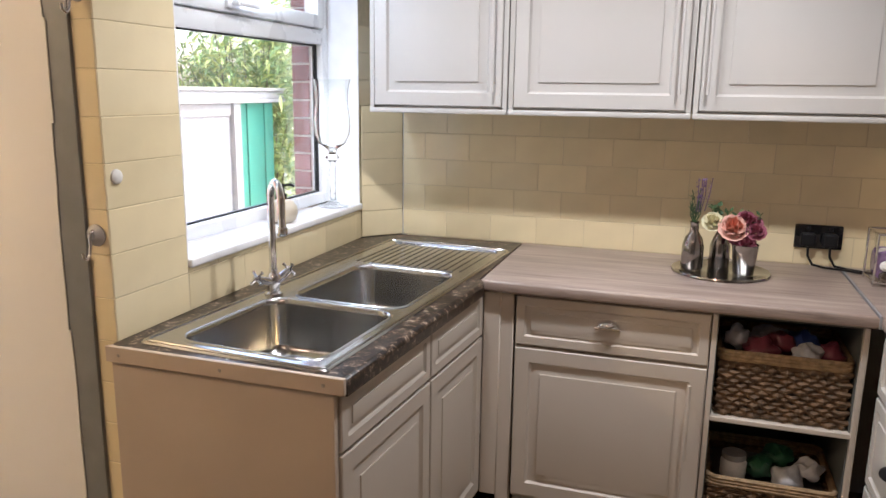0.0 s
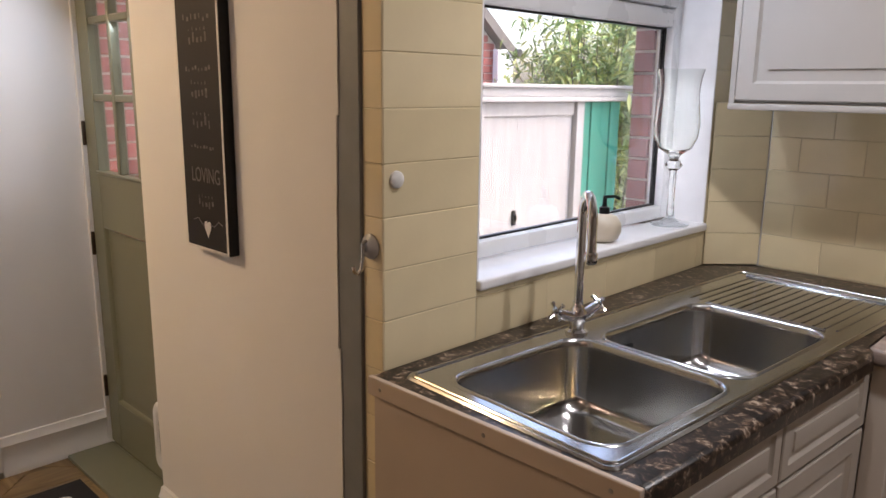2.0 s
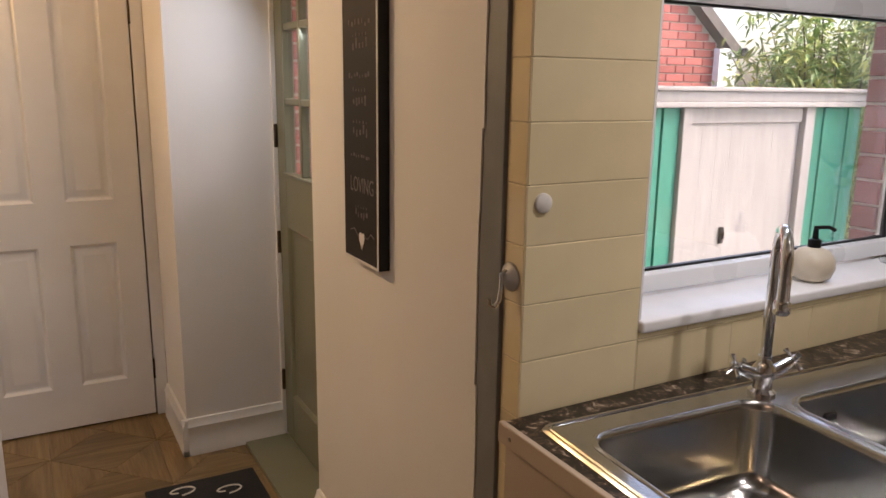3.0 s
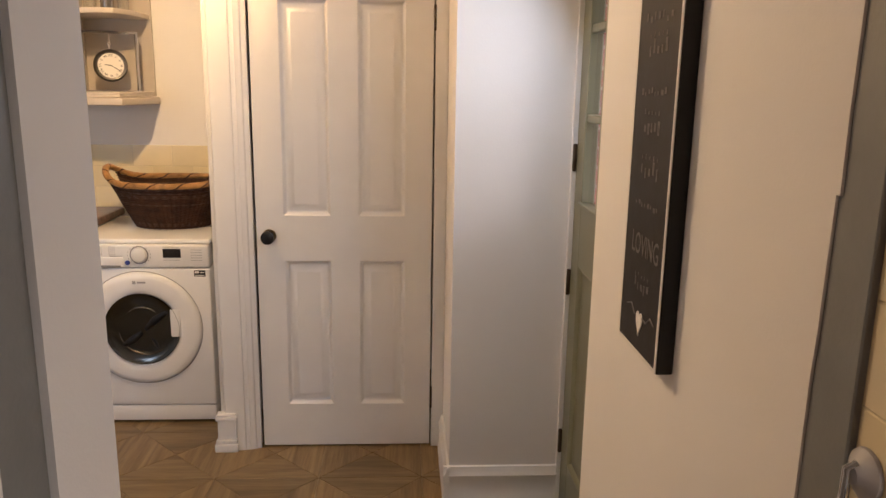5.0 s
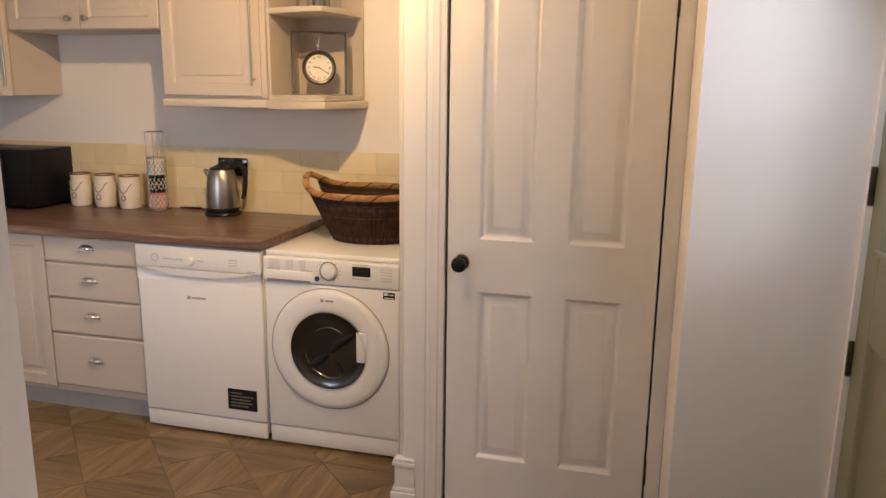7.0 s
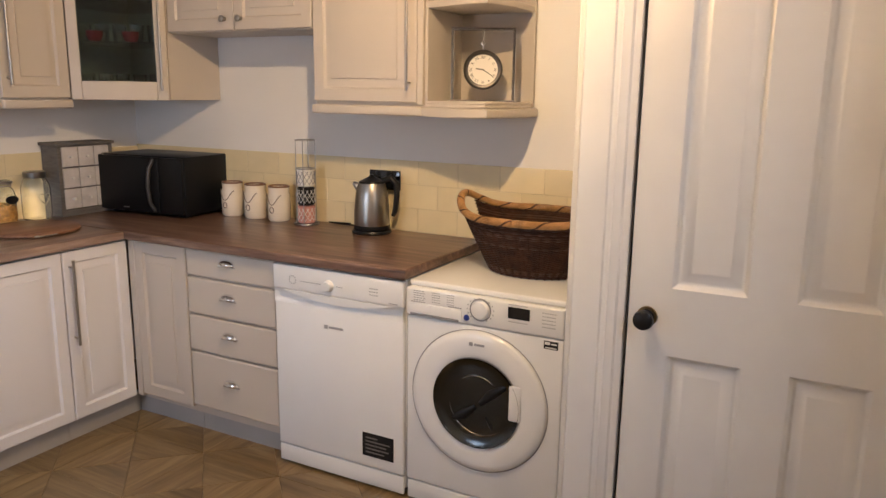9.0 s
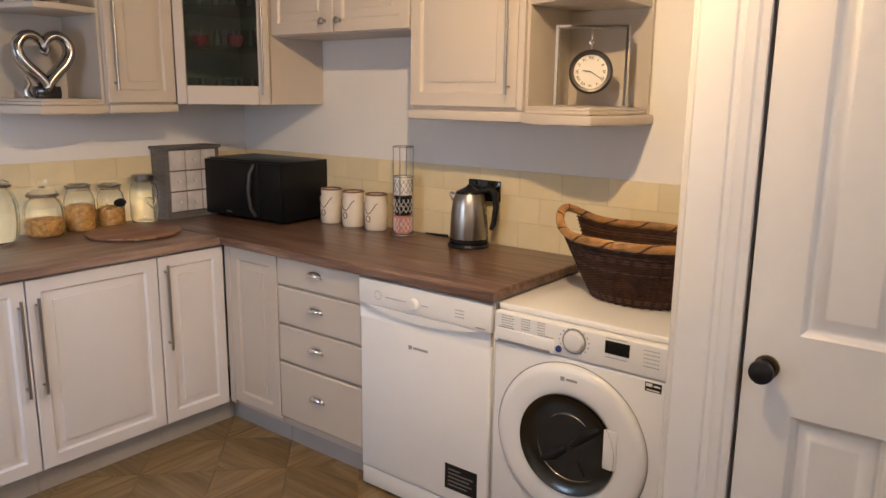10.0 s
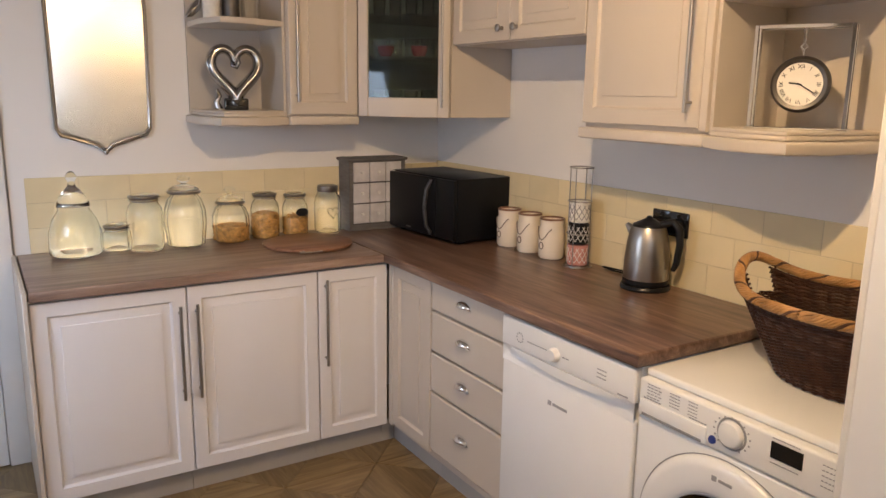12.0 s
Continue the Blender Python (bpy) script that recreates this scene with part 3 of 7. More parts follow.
for z0, z1, d in ((0, 0.035, 0.042), (0.035, 0.055, 0.036), (0.14, 0.158, 0.036), (0.158, 0.17, 0.032)):
    box(bm, (-0.01, -0.036 - (d - 0.03), z0), (d, 0.044 + (d - 0.03) * 0.5, z1), 0.004, 2)
part("plinth_block", bm, M_GLOSS, arch)
part("jamb", boxes(((-0.06, 0.8775, 0.0), (-0.004, 0.927, 2.0)), ((-0.06, 0.120, 0.0), (-0.05, 0.140, 2.0))), M_GLOSS, arch, smooth=0)

# outer door with panes
od = thing("door_2", "sage green half-glazed outer door with small panes", "door", (-2.875, 1.345, 0.02), kind="structure")
OW, OH = 0.735, 2.03
XS = [0.10, 0.278, 0.456, 0.635]
ZS = [1.155, 1.435, 1.715, 1.93]
bm = boxes(((0, 0, 0), (0.10, 0.044, OH)), ((0.635, 0, 0), (OW, 0.044, OH)), ((0.10, 0, 0), (0.635, 0.044, 0.2)), ((0.10, 0, 0.935), (0.635, 0.044, 1.155)), ((0.10, 0, 1.93), (0.635, 0.044, OH)), bev=0.002)
part("door_frame", bm, M_SAGE, od)
bm = bmesh.new()
for x in XS[1:3]:
    box(bm, (x - 0.013, 0.004, 1.155), (x + 0.013, 0.04, 1.93), 0.004)
for z in ZS[1:3]:
    for i in range(3):
        box(bm, (XS[i] + (0.013 if i else 0), 0.004, z - 0.013), (XS[i + 1] - (0.013 if i < 2 else 0), 0.04, z + 0.013), 0.004)
part("glazing_bars", bm, M_SAGE, od)
part("door_panel", panel(bmesh.new(), 0.10, 0.2, 0.635, 0.935, [(0, 0.0), (0.004, 0.002), (0.012, 0.014), (0.02, 0.016), (0.05, 0.016)]), M_SAGE, od)
part("glazing_ledge", boxes(((0.098, -0.012, 1.148), (0.637, 0.0, 1.16)), bev=0.003), M_SAGE, od)
for i in range(3):
    for j in range(3):
        p = part("pane", boxes(((XS[i] + 0.005, 0.02, ZS[j] + 0.005), (XS[i + 1] - 0.005, 0.024, ZS[j + 1] - 0.005))), M_PANE, od, smooth=0)
        p.visible_shadow = False
for z in (0.2, 0.81, 1.25):
    part("hinge", boxes(((-0.012, -0.014, z), (0.006, 0.0, z + 0.095)), bev=0.004, seg=2), M_HINGE, od, "dark bronze hinge")
cf = part("cat_flap", boxes(((0.485, -0.012, 0.075), (0.655, 0.0, 0.325))), M_WHITEP, od, "white plastic cat flap", smooth=0)
bm = bmesh.new()
loft(bm, [[(x, y, z) for x, z, _ in rrect(0.485 + i, 0.075 + i, 0.655 - i, 0.325 - i, 0.035, 0)] for i, y in ((-0.006, 0.0), (-0.006, -0.018), (0.0, -0.024), (0.02, -0.024), (0.028, -0.016))], False)
part("flap_frame", bm, M_WHITEP, cf)
bm = bmesh.new()
loft(bm, [[(x, y, z) for x, z, _ in rrect(0.515, 0.11, 0.625, 0.29, 0.04, 0)] for y in (-0.0122, -0.0185)], True, True)
part("flap_leaf", bm, M_SMOKEP, cf, "clear grey flap")
whole("door_lining", boxes(((-2.8949, 1.33, 0.0), (-2.876, 1.40, 2.07)), ((-2.138, 1.33, 0.0), (-2.1202, 1.40, 2.07)), ((-2.8949, 1.33, 2.052), (-2.1202, 1.40, 2.0798))), M_GLOSS, "white painted door lining", "door frame", kind="structure", smooth=0)
whole("threshold", boxes(((-2.868, 1.16, -0.004), (-2.1202, 1.345, 0.016)), ((-2.868, 1.3452, -0.004), (-2.1202, 1.56, 0.012)), bev=0.003), M_SAGE, "sage green painted door threshold", "threshold", kind="structure")
# plain door at the end of the jar wall
d3 = thing("door_3", "white painted door in a plain casing beside the worktop", "door", (-1.33, -2.83, 0.005), 180, kind="structure")
part("door_leaf", boxes(((0.0, 0, 0), (0.83, 0.04, 2.0)), bev=0.003), M_GLOSS, d3)
part("casing_board", boxes(((0.832, -0.008, -0.005), (0.918, 0.03, 2.07)), bev=0.006, seg=2), M_GLOSS, d3)

# ---- cabinets ----
DOOR_RINGS = [(0, 0.02), (0, 0.003), (0.003, 0), (0.050, 0), (0.0515, 0.004), (0.058, 0.010), (0.065, 0.010), (0.090, 0.0045), (0.0912, 0.0005), (0.094, 0.0)]
SLAB_RINGS = [(0, 0.02), (0, 0.004), (0.006, 0.0), (0.012, 0.0)]
DRAW_RINGS = [(0, 0.02), (0, 0.003), (0.003, 0), (0.030, 0), (0.0315, 0.004), (0.036, 0.008), (0.041, 0.008), (0.053, 0.004), (0.054, 0.0005), (0.056, 0.0)]


def bar_handle(parent, x, z0, z1, y=0.0, mat=M_STEELK):
    bm = rod([(x, y - 0.03, z0), (x, y - 0.03, z1)], 0.006, 12)
    for z in (z0 + 0.03, z1 - 0.03):
        tube(bm, [(x, y + 0.002, z), (x, y - 0.028, z)], 0.0045, 8)
    return part("handle", bm, mat, parent, "slim steel bar handle")


def cup_handle(parent, x, z, w=0.042, mat=M_CHROME):
    """A half-bowl pull."""
    bm = bmesh.new()
    loops = []
    for j in range(7):
        a = radians(90 * j / 6)
        loops.append([(x + w * math.cos(a) * math.cos(radians(t)), -0.026 * math.sin(a) - 0.002, z + 0.006 + 0.022 * math.cos(a) * math.sin(radians(t)) * (1 if t <= 180 else 0.25)) for t in range(0, 360, 15)])
    loft(bm, loops)
    tube(bm, [(x - w - 0.004, -0.003, z - 0.002), (x + w + 0.004, -0.003, z - 0.002)], 0.004, 8)
    return part("handle", bm, mat, parent, "chrome cup handle")


def knob_handle(parent, x, z):
    return part("handle", turned([(0, 0), (0.009, 0), (0.006, 0.008), (0.006, 0.014), (0.014, 0.02), (0.015, 0.026), (0.010, 0.03), (0, 0.031)], 20, pose(x, 0, z, 90)), M_STEELK, parent, "round steel knob")


def front(parent, x0, z0, x1, z1, mat, rings=DOOR_RINGS, name="door", y=0.0):
    bm = bmesh.new()
    loft(bm, [rect(x0, z0, x1, z1, i, d + y) for i, d in rings], True, True)
    return part(name, bm, mat, parent, smooth=30)


def base_unit(label, at, rz, w, mat, depth=0.6, top=0.862, plinth=0.1, group=""):
    t = thing("base_cabinet", label, "kitchen cabinet", at, rz, group)
    part("carcass", boxes(((0.001, 0.021, plinth), (w - 0.001, depth, top))), mat, t, smooth=0)
    part("plinth", boxes(((0.001, 0.06, 0), (w - 0.001, 0.078, plinth - 0.001))), M_PLINTH, t, "grey plinth board", smooth=0)
    return t


GB = "base cabinets of the main kitchen"
# corner return and drawers along the kitchen wall
u = base_unit("warm grey corner cabinet with a raised-panel door", (-3.637, -2.188, 0), 90, 0.355, M_CAB, 0.63, group=GB)
front(u, 0.035, 0.125, 0.352, 0.858, M_CAB)
part("plinth", boxes(((-0.063, 0.06, 0), (0.0, 0.078, 0.099))), M_PLINTH, u, "grey plinth board", smooth=0)
part("corner_post", boxes(((-0.004, 0.0, 0.11), (0.033, 0.03, 0.858)), bev=0.003), M_CAB, u)
u = base_unit("warm grey unit of four drawers with chrome cup handles", (-3.637, -1.833, 0), 90, 0.503, M_CAB, 0.63, group=GB)
for z0, z1 in ((0.742, 0.858), (0.572, 0.732), (0.402, 0.562), (0.14, 0.392)):
    d = front(u, 0.003, z0, 0.498, z1, M_CAB, SLAB_RINGS, "drawer")
    cup_handle(d, 0.24, (z0 + z1) / 2 + 0.005)
for x0, w, hx, z0 in ((-2.258, 0.522, 0.492, 0.42), (-2.78, 0.527, 0.032, 0.42), (-3.307, 0.325, 0.03, 0.45)):
    u = base_unit("pale grey cabinet with a raised-panel door and steel bar handle", (x0, -2.19, 0), 180, w, M_CABL, 0.63, group=GB)
    d = front(u, 0.003, 0.11, w - 0.003, 0.856, M_CABL)
    bar_handle(d, hx, z0, z0 + 0.37)
part("plinth", boxes(((0.325, 0.06, 0), (0.388, 0.078, 0.099))), M_PLINTH, u, "grey plinth board", smooth=0)
whole("end_panel", boxes(((-2.2575, -2.846, 0), (-2.240, -2.17, 0.905)), bev=0.003), M_CAB, "warm grey end panel of the worktop run", "end panel")

# worktops
bm = prism(bmesh.new(), [(-3.6, -2.8478), (-2.262, -2.8478), (-2.262, -2.165), (-3.6, -2.165)], 0.866, 0.905, 0.008, 3, False)
whole("worktop", bm, M_WORKC, "brown wood-grain laminate worktop under the jars", "worktop")
bm = prism(bmesh.new(), [(-4.282, -2.8478), (-3.602, -2.8478), (-3.602, -0.705), (-4.282, -0.705)], 0.866, 0.905, 0.008, 3, False)
whole("worktop.001", bm, M_WORKB, "brown wood-grain laminate worktop over the drawers and dishwasher", "worktop")

# wall units
GW = "wall cabinets of the main kitchen"
ZB, ZT = 1.475, 2.2


def wall_unit(label, at, rz, w, z0=ZB, z1=ZT, depth=0.32, mat=M_CAB, group=GW):
    t = thing("wall_cabinet", label, "kitchen cabinet", at, rz, group)
    part("carcass", boxes(((0.001, 0.021, z0), (w - 0.001, depth, z1)), bev=0.001), mat, t, smooth=0)
    return t


u = wall_unit("warm grey wall cabinet with a raised-panel door", (-3.957, -1.368, 0), 90, 0.53)
d = front(u, 0.003, ZB + 0.015, 0.5, ZT - 0.02, M_CAB)
bar_handle(d, 0.47, 1.535, 1.98)
part("face_stile", boxes(((0.503, 0.0, ZB + 0.006), (0.529, 0.02, ZT)), bev=0.002), M_CAB, u)
part("light_rail", boxes(((-0.004, -0.012, ZB - 0.038), (0.53, 0.03, ZB)), bev=0.008, seg=3), M_CAB, u)
u = wall_unit("warm grey bridging wall cabinet with two small doors", (-3.957, -2.21, 0), 90, 0.84, 1.783)
for x0, x1, kx in ((0.003, 0.41, 0.36), (0.414, 0.837, 0.455)):
    d = front(u, x0, 1.787, x1, ZT - 0.02, M_CAB)
    knob_handle(d, kx, 1.835)
u = wall_unit("warm grey wall cabinet with a raised-panel door", (-3.32, -2.50, 0), 180, 0.325, depth=0.346)
d = front(u, 0.003, ZB + 0.008, 0.322, ZT - 0.02, M_CAB)
bar_handle(d, 0.032, 1.535, 1.98)
part("light_rail", boxes(((0.0, -0.012, ZB - 0.038), (0.325, 0.03, ZB)), bev=0.008, seg=3), M_CAB, u)


def open_shelf(label, at, rz, flip):
    """Open end unit: two back boards and clipped shelves."""
    t = thing("open_end_shelf", label, "open shelf", at, rz, "open end shelves")
    s = -1 if flip else 1
    out = [(0, 0.322), (0, 0.0), (0.07 * s, -0.022), (0.15 * s, -0.05), (0.23 * s, -0.066), (0.30 * s, -0.062), (0.345 * s, 0.08), (0.345 * s, 0.322)]
    if flip:
        out = out[::-1]
    part("back_board", boxes(((min(0, 0.338 * s), 0.305, ZB), (max(0, 0.338 * s), 0.3235, ZT))), M_CABIN, t, smooth=0)
    part("side_board", boxes(((min(0.002 * s, 0.014 * s), 0.012, ZB), (max(0.002 * s, 0.014 * s), 0.305, ZT))), M_CABIN, t, smooth=0)
    inner = [(x * 0.965, y + 0.014 if y < 0.3 else y) for x, y in out]
    part("shelf_lip", prism(bmesh.new(), inner, ZB + 0.0125, ZB + 0.022, 0.003, 2, False), M_CAB, t)
    for z, h in ((ZB - 0.002, 0.014), (1.845, 0.024), (2.18, 0.024)):
        part("shelf", prism(bmesh.new(), inner if z < 1.9 else out, z, z + h, 0.005, 2, False), M_CAB, t)
    rail = [(x * 1.03, y - 0.012 if y < 0.3 else y) for x, y in out]
    part("light_rail", prism(bmesh.new(), rail, ZB - 0.038, ZB - 0.003, 0.008, 3, False), M_CAB, t)
    return t


open_shelf("warm grey open corner shelf holding a framed clock", (-3.957, -0.838, 0), 90, False)
open_shelf("warm grey open corner shelf holding a silver heart", (-3.32, -2.52, 0), 180, True)

# glazed corner unit
g = thing("corner_display_cabinet", "warm grey corner wall cabinet with dimming glazed door and glassware", "display cabinet", (-3.655, -2.515, 0), group=GW)
OUT = [(0.0, 0.0), (-0.30, 0.305), (-0.624, 0.305), (-0.624, -0.33), (0.0, -0.33)]
part("carcass_bottom", prism(bmesh.new(), OUT, ZB + 0.002, ZB + 0.02), M_CAB, g, smooth=0)
part("carcass_top", prism(bmesh.new(), OUT, 2.182, ZT), M_CAB, g, smooth=0)
part("side_board", boxes(((-0.624, 0.287, ZB + 0.02), (-0.30, 0.305, 2.182))), M_CAB, g, smooth=0)
part("side_board", boxes(((-0.018, -0.33, ZB + 0.02), (0.0, 0.0, 2.182))), M_CAB, g, smooth=0)
part("back_board", boxes(((-0.624, -0.33, ZB + 0.02), (-0.616, 0.287, 2.182)), ((-0.616, -0.33, ZB + 0.02), (-0.018, -0.322, 2.182))), M_CABBACK, g, smooth=0)
FW = 0.428
ang = math.degrees(math.atan2(0.305, -0.30))
gd = part("door", boxes(((0.004, 0, ZB), (0.05, 0.02, 2.18)), ((FW - 0.056, 0, ZB), (FW - 0.004, 0.02, 2.18)), ((0.05, 0, ZB), (FW - 0.056, 0.02, ZB + 0.085)), ((0.05, 0, 2.10), (FW - 0.056, 0.02, 2.18)), bev=0.003), M_CAB, g)
gd.matrix_local = pose(0, 0, 0, 0, 0, ang) @ pose(0, -0.021, 0)
p = part("glass_pane", boxes(((0.046, 0.008, ZB + 0.08), (FW - 0.052, 0.012, 2.105))), M_DIMPANE, gd, "glass pane tinted to dim the inside", smooth=0)
bar_handle(gd, FW - 0.032, 1.52, 1.98)
for z in (1.735, 1.915, 2.06):
    part("glass_shelf", prism(bmesh.new(), [(-0.03, -0.02), (-0.30, 0.262), (-0.6, 0.262), (-0.6, -0.31), (-0.03, -0.31)], z, z + 0.006), M_GLASS, g, "glass shelf", smooth=0)

# ---- sink kitchen cabinets and worktops ----
GA = "base cabinets of the sink kitchen"
for x0, y0, w in ((-0.337, 1.216, 0.52), (-0.296, 1.736, 0.45)):
    u = base_unit("warm grey sink cabinet with a false drawer and panelled door", (x0, y0, 0), 85.5, w, M_CAB, 0.52, 0.70, group=GA)
    front(u, 0.004, 0.705, w - 0.004, 0.858, M_CAB, DRAW_RINGS, "drawer_front")
    front(u, 0.004, 0.11, w - 0.004, 0.695, M_CAB)
whole("corner_post", boxes(((-0.262, 2.186, 0.1), (-0.20, 2.222, 0.862)), ((-0.205, 2.195, 0.0), (-0.155, 2.23, 0.862)), bev=0.003), M_CAB, "warm grey filler post in the cabinet corner", "filler post")
whole("end_panel.001", boxes(((-0.958, 1.194, 0), (-0.342, 1.212, 0.864)), bev=0.002), M_ENDPANEL, "beige end panel of the sink cabinets", "end panel")
u = base_unit("warm grey cabinet with one drawer over a panelled door", (-0.15, 2.19, 0), 0, 0.638, M_CAB, 0.6, group=GA)
d = front(u, 0.004, 0.684, 0.634, 0.855, M_CAB, DRAW_RINGS, "drawer")
cup_handle(d, 0.315, 0.775, 0.038)
d = front(u, 0.004, 0.115, 0.634, 0.672, M_CAB)
bar_handle(d, 0.585, 0.36, 0.62, mat=M_CAB)
u = thing("open_cabinet", "open base cabinet, darkened inside, with one shelf for baskets", "kitchen cabinet", (0.489, 2.19, 0), group=GA)
part("side_board", boxes(((0.0, 0.0, 0.0), (0.016, 0.6, 0.862)), bev=0.001), M_CAB, u)
part("side_board", boxes(((0.428, 0.0, 0.0), (0.444, 0.6, 0.862)), bev=0.001), M_CAB, u)
# back and thin inner boards coloured near black to deepen the inside
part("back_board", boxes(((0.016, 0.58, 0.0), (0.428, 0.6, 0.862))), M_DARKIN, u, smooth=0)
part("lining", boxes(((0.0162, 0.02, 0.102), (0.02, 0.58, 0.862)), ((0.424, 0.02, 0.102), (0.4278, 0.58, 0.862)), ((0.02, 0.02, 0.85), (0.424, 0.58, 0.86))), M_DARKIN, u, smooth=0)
part("shelf", boxes(((0.016, 0.004, 0.498), (0.428, 0.578, 0.514)), bev=0.002), M_CAB, u)
part("floor_board", boxes(((0.016, 0.0, 0.082), (0.428, 0.578, 0.1)), bev=0.002), M_CAB, u)
for y0, w in ((2.13, 0.5), (1.63, 0.6)):
    u = base_unit("pale grey cabinet with drawers facing the sink", (0.955, y0, 0), -90, w, M_CABW, 0.58, group=GA)
    for z0, z1 in ((0.684, 0.855), (0.40, 0.672), (0.115, 0.388)):
        d = front(u, 0.004, z0, w - 0.004, z1, M_CABW, DRAW_RINGS, "drawer")
        cup_handle(d, w / 2, (z0 + z1) / 2, mat=M_BLACK)

# worktops
SINKX0, SINKX1 = -0.962, -0.315
bm = bmesh.new()
out = [(-0.958, 1.193), (-0.308, 1.193), (-0.245, 2.13), (-0.2745, 2.18), (-0.2745, 2.846), (-0.83, 2.84), (-0.958, 2.735)]
ov = [bm.verts.new((x, y, 0.905)) for x, y in out]
SINK = pose(-0.59, 1.945, 0, 0, 0, -3.5)
hole = [bm.verts.new(SINK @ Vector(p)) for p in rrect(-0.25, -0.69, 0.25, 0.69, 0.02, 0.905, 2)]
es = [bm.edges.new((ov[i], ov[(i + 1) % len(ov)])) for i in range(len(ov))] + [bm.edges.new((hole[i], hole[(i + 1) % len(hole)])) for i in range(len(hole))]
bmesh.ops.triangle_fill(bm, use_beauty=True, use_dissolve=False, edges=es)
ex = bmesh.ops.extrude_edge_only(bm, edges=[e for e in es])["geom"]
for v in [g for g in ex if isinstance(g, bmesh.types.BMVert)]:
    v.co.z = 0.862
rim = [e for e in bm.edges if all(abs(v.co.z - 0.905) < 1e-5 and v.co.x > -0.315 and v.co.y < 2.14 for v in e.verts)]
bmesh.ops.bevel(bm, geom=rim, offset=0.016, segments=4, affect="EDGES", profile=0.5)
whole("worktop.002", bm, M_MOTTLE, "dark mottled laminate worktop round the sink", "worktop")
strip = thing("worktop_end_strip", "beige worktop end strip fixed with small screws", "end strip", (-0.962, 1.179, 0.866))
part("strip", boxes(((0, 0, 0), (0.652, 0.0135, 0.041)), bev=0.002), M_ENDPANEL, strip)
for x in (0.04, 0.33, 0.60):
    part("screw", turned([(0, -0.001), (0.005, 0.0), (0.004, 0.0015), (0, 0.002)], 12, pose(x, 0.0005, 0.02, 90)), M_STEELK, strip, "small screw")
bm = bmesh.new()
prism(bm, [(-0.255, 2.16), (0.944, 2.16), (0.944, 2.8478), (-0.272, 2.8478), (-0.272, 2.178)], 0.866, 0.907, 0.010, 3, False)
whole("worktop.003", bm, M_WORKA, "grey-brown wood-grain worktop beside the sink", "worktop")
bm = prism(bmesh.new(), [(0.952, 1.0), (1.555, 1.0), (1.555, 2.8478), (0.952, 2.8478)], 0.866, 0.907, 0.010, 3, False)
whole("worktop.004", bm, M_WORKA, "grey-brown wood-grain worktop on the return run", "worktop")
whole("worktop_joint", boxes(((0.9442, 2.158, 0.868), (0.9518, 2.846, 0.9095)), bev=0.001), M_GREYP, "dark metal worktop joint strip", "joint strip")

# ---- sink ----
sink = thing("kitchen_sink", "stainless steel double-bowl sink with ribbed drainer", "sink", (-0.59, 1.945, 0.905), -3.5)
SX0, SX1, SY0, SY1 = -0.268, 0.262, -0.73, 0.73
B1 = (-0.195, -0.685, 0.222, -0.25)
B2 = (-0.16, -0.218, 0.216, 0.26)
bm = bmesh.new()
outer = [bm.verts.new(p) for p in rrect(SX0, SY0, SX1, SY1, 0.02, 0.006, 3)]
low = [bm.verts.new((p[0], p[1], 0.001)) for p in rrect(SX0 - 0.004, SY0 - 0.004, SX1 + 0.004, SY1 + 0.004, 0.022, 0.001, 3)]
h1 = [bm.verts.new(p) for p in rrect(*B1, 0.06, 0.006, 6)]
h2 = [bm.verts.new(p) for p in rrect(*B2, 0.06, 0.006, 6)]
es = []
for lp in (outer, h1, h2):
    es += [bm.edges.new((lp[i], lp[(i + 1) % len(lp)])) for i in range(len(lp))]
bmesh.ops.triangle_fill(bm, use_beauty=True, use_dissolve=False, edges=es)
for i in range(len(outer)):
    bm.faces.new((low[i], low[(i + 1) % len(low)], outer[(i + 1) % len(low)], outer[i]))
plate = part("deck", bm, M_STEEL, sink, smooth=30)
part("deck_rim", rod([(x, y, 0.006) for x, y, z in rrect(SX0 + 0.008, SY0 + 0.008, SX1 - 0.008, SY1 - 0.008, 0.02, 0, 4)], 0.004, 6, True), M_STEEL, sink)
for nm, (x0, y0, x1, y1) in (("bowl", B1), ("bowl", B2)):
    bm = bmesh.new()
    rings = [(-0.009, 0.0062), (-0.005, 0.0095), (0.0, 0.0085), (0.004, 0.003), (0.006, -0.01), (0.014, -0.13), (0.022, -0.155), (0.042, -0.168), (0.07, -0.172)]
    loft(bm, [rrect(x0 + i, y0 + i, x1 - i, y1 - i, max(0.06 - i * 0.25, 0.03) + (0.004 if i < 0 else 0), z, 6) for i, z in rings])
    b = part(nm, bm, M_STEEL, sink, smooth=50)
    cx, cy = (x0 + x1) / 2, (y0 + y1) / 2
    part("waste", turned([(0.0, -0.171), (0.03, -0.171), (0.036, -0.169), (0.041, -0.171), (0.041, -0.1725)], 24, Matrix.Translation((cx, cy, 0))), M_CHROME, b, "round steel waste")
part("overflow", boxes(((-0.1515, -0.10, -0.055), (-0.146, -0.068, -0.04)), bev=0.002), M_BLACK, sink, "dark overflow slot")
for i in range(15):
    x = -0.2 + 0.41 * i / 14
    part("drainer_rib", rod([(x, 0.30, 0.0055), (x, 0.315, 0.006), (x, 0.64, 0.006), (x, 0.655, 0.0055)], 0.0036, 6), M_STEEL, sink)
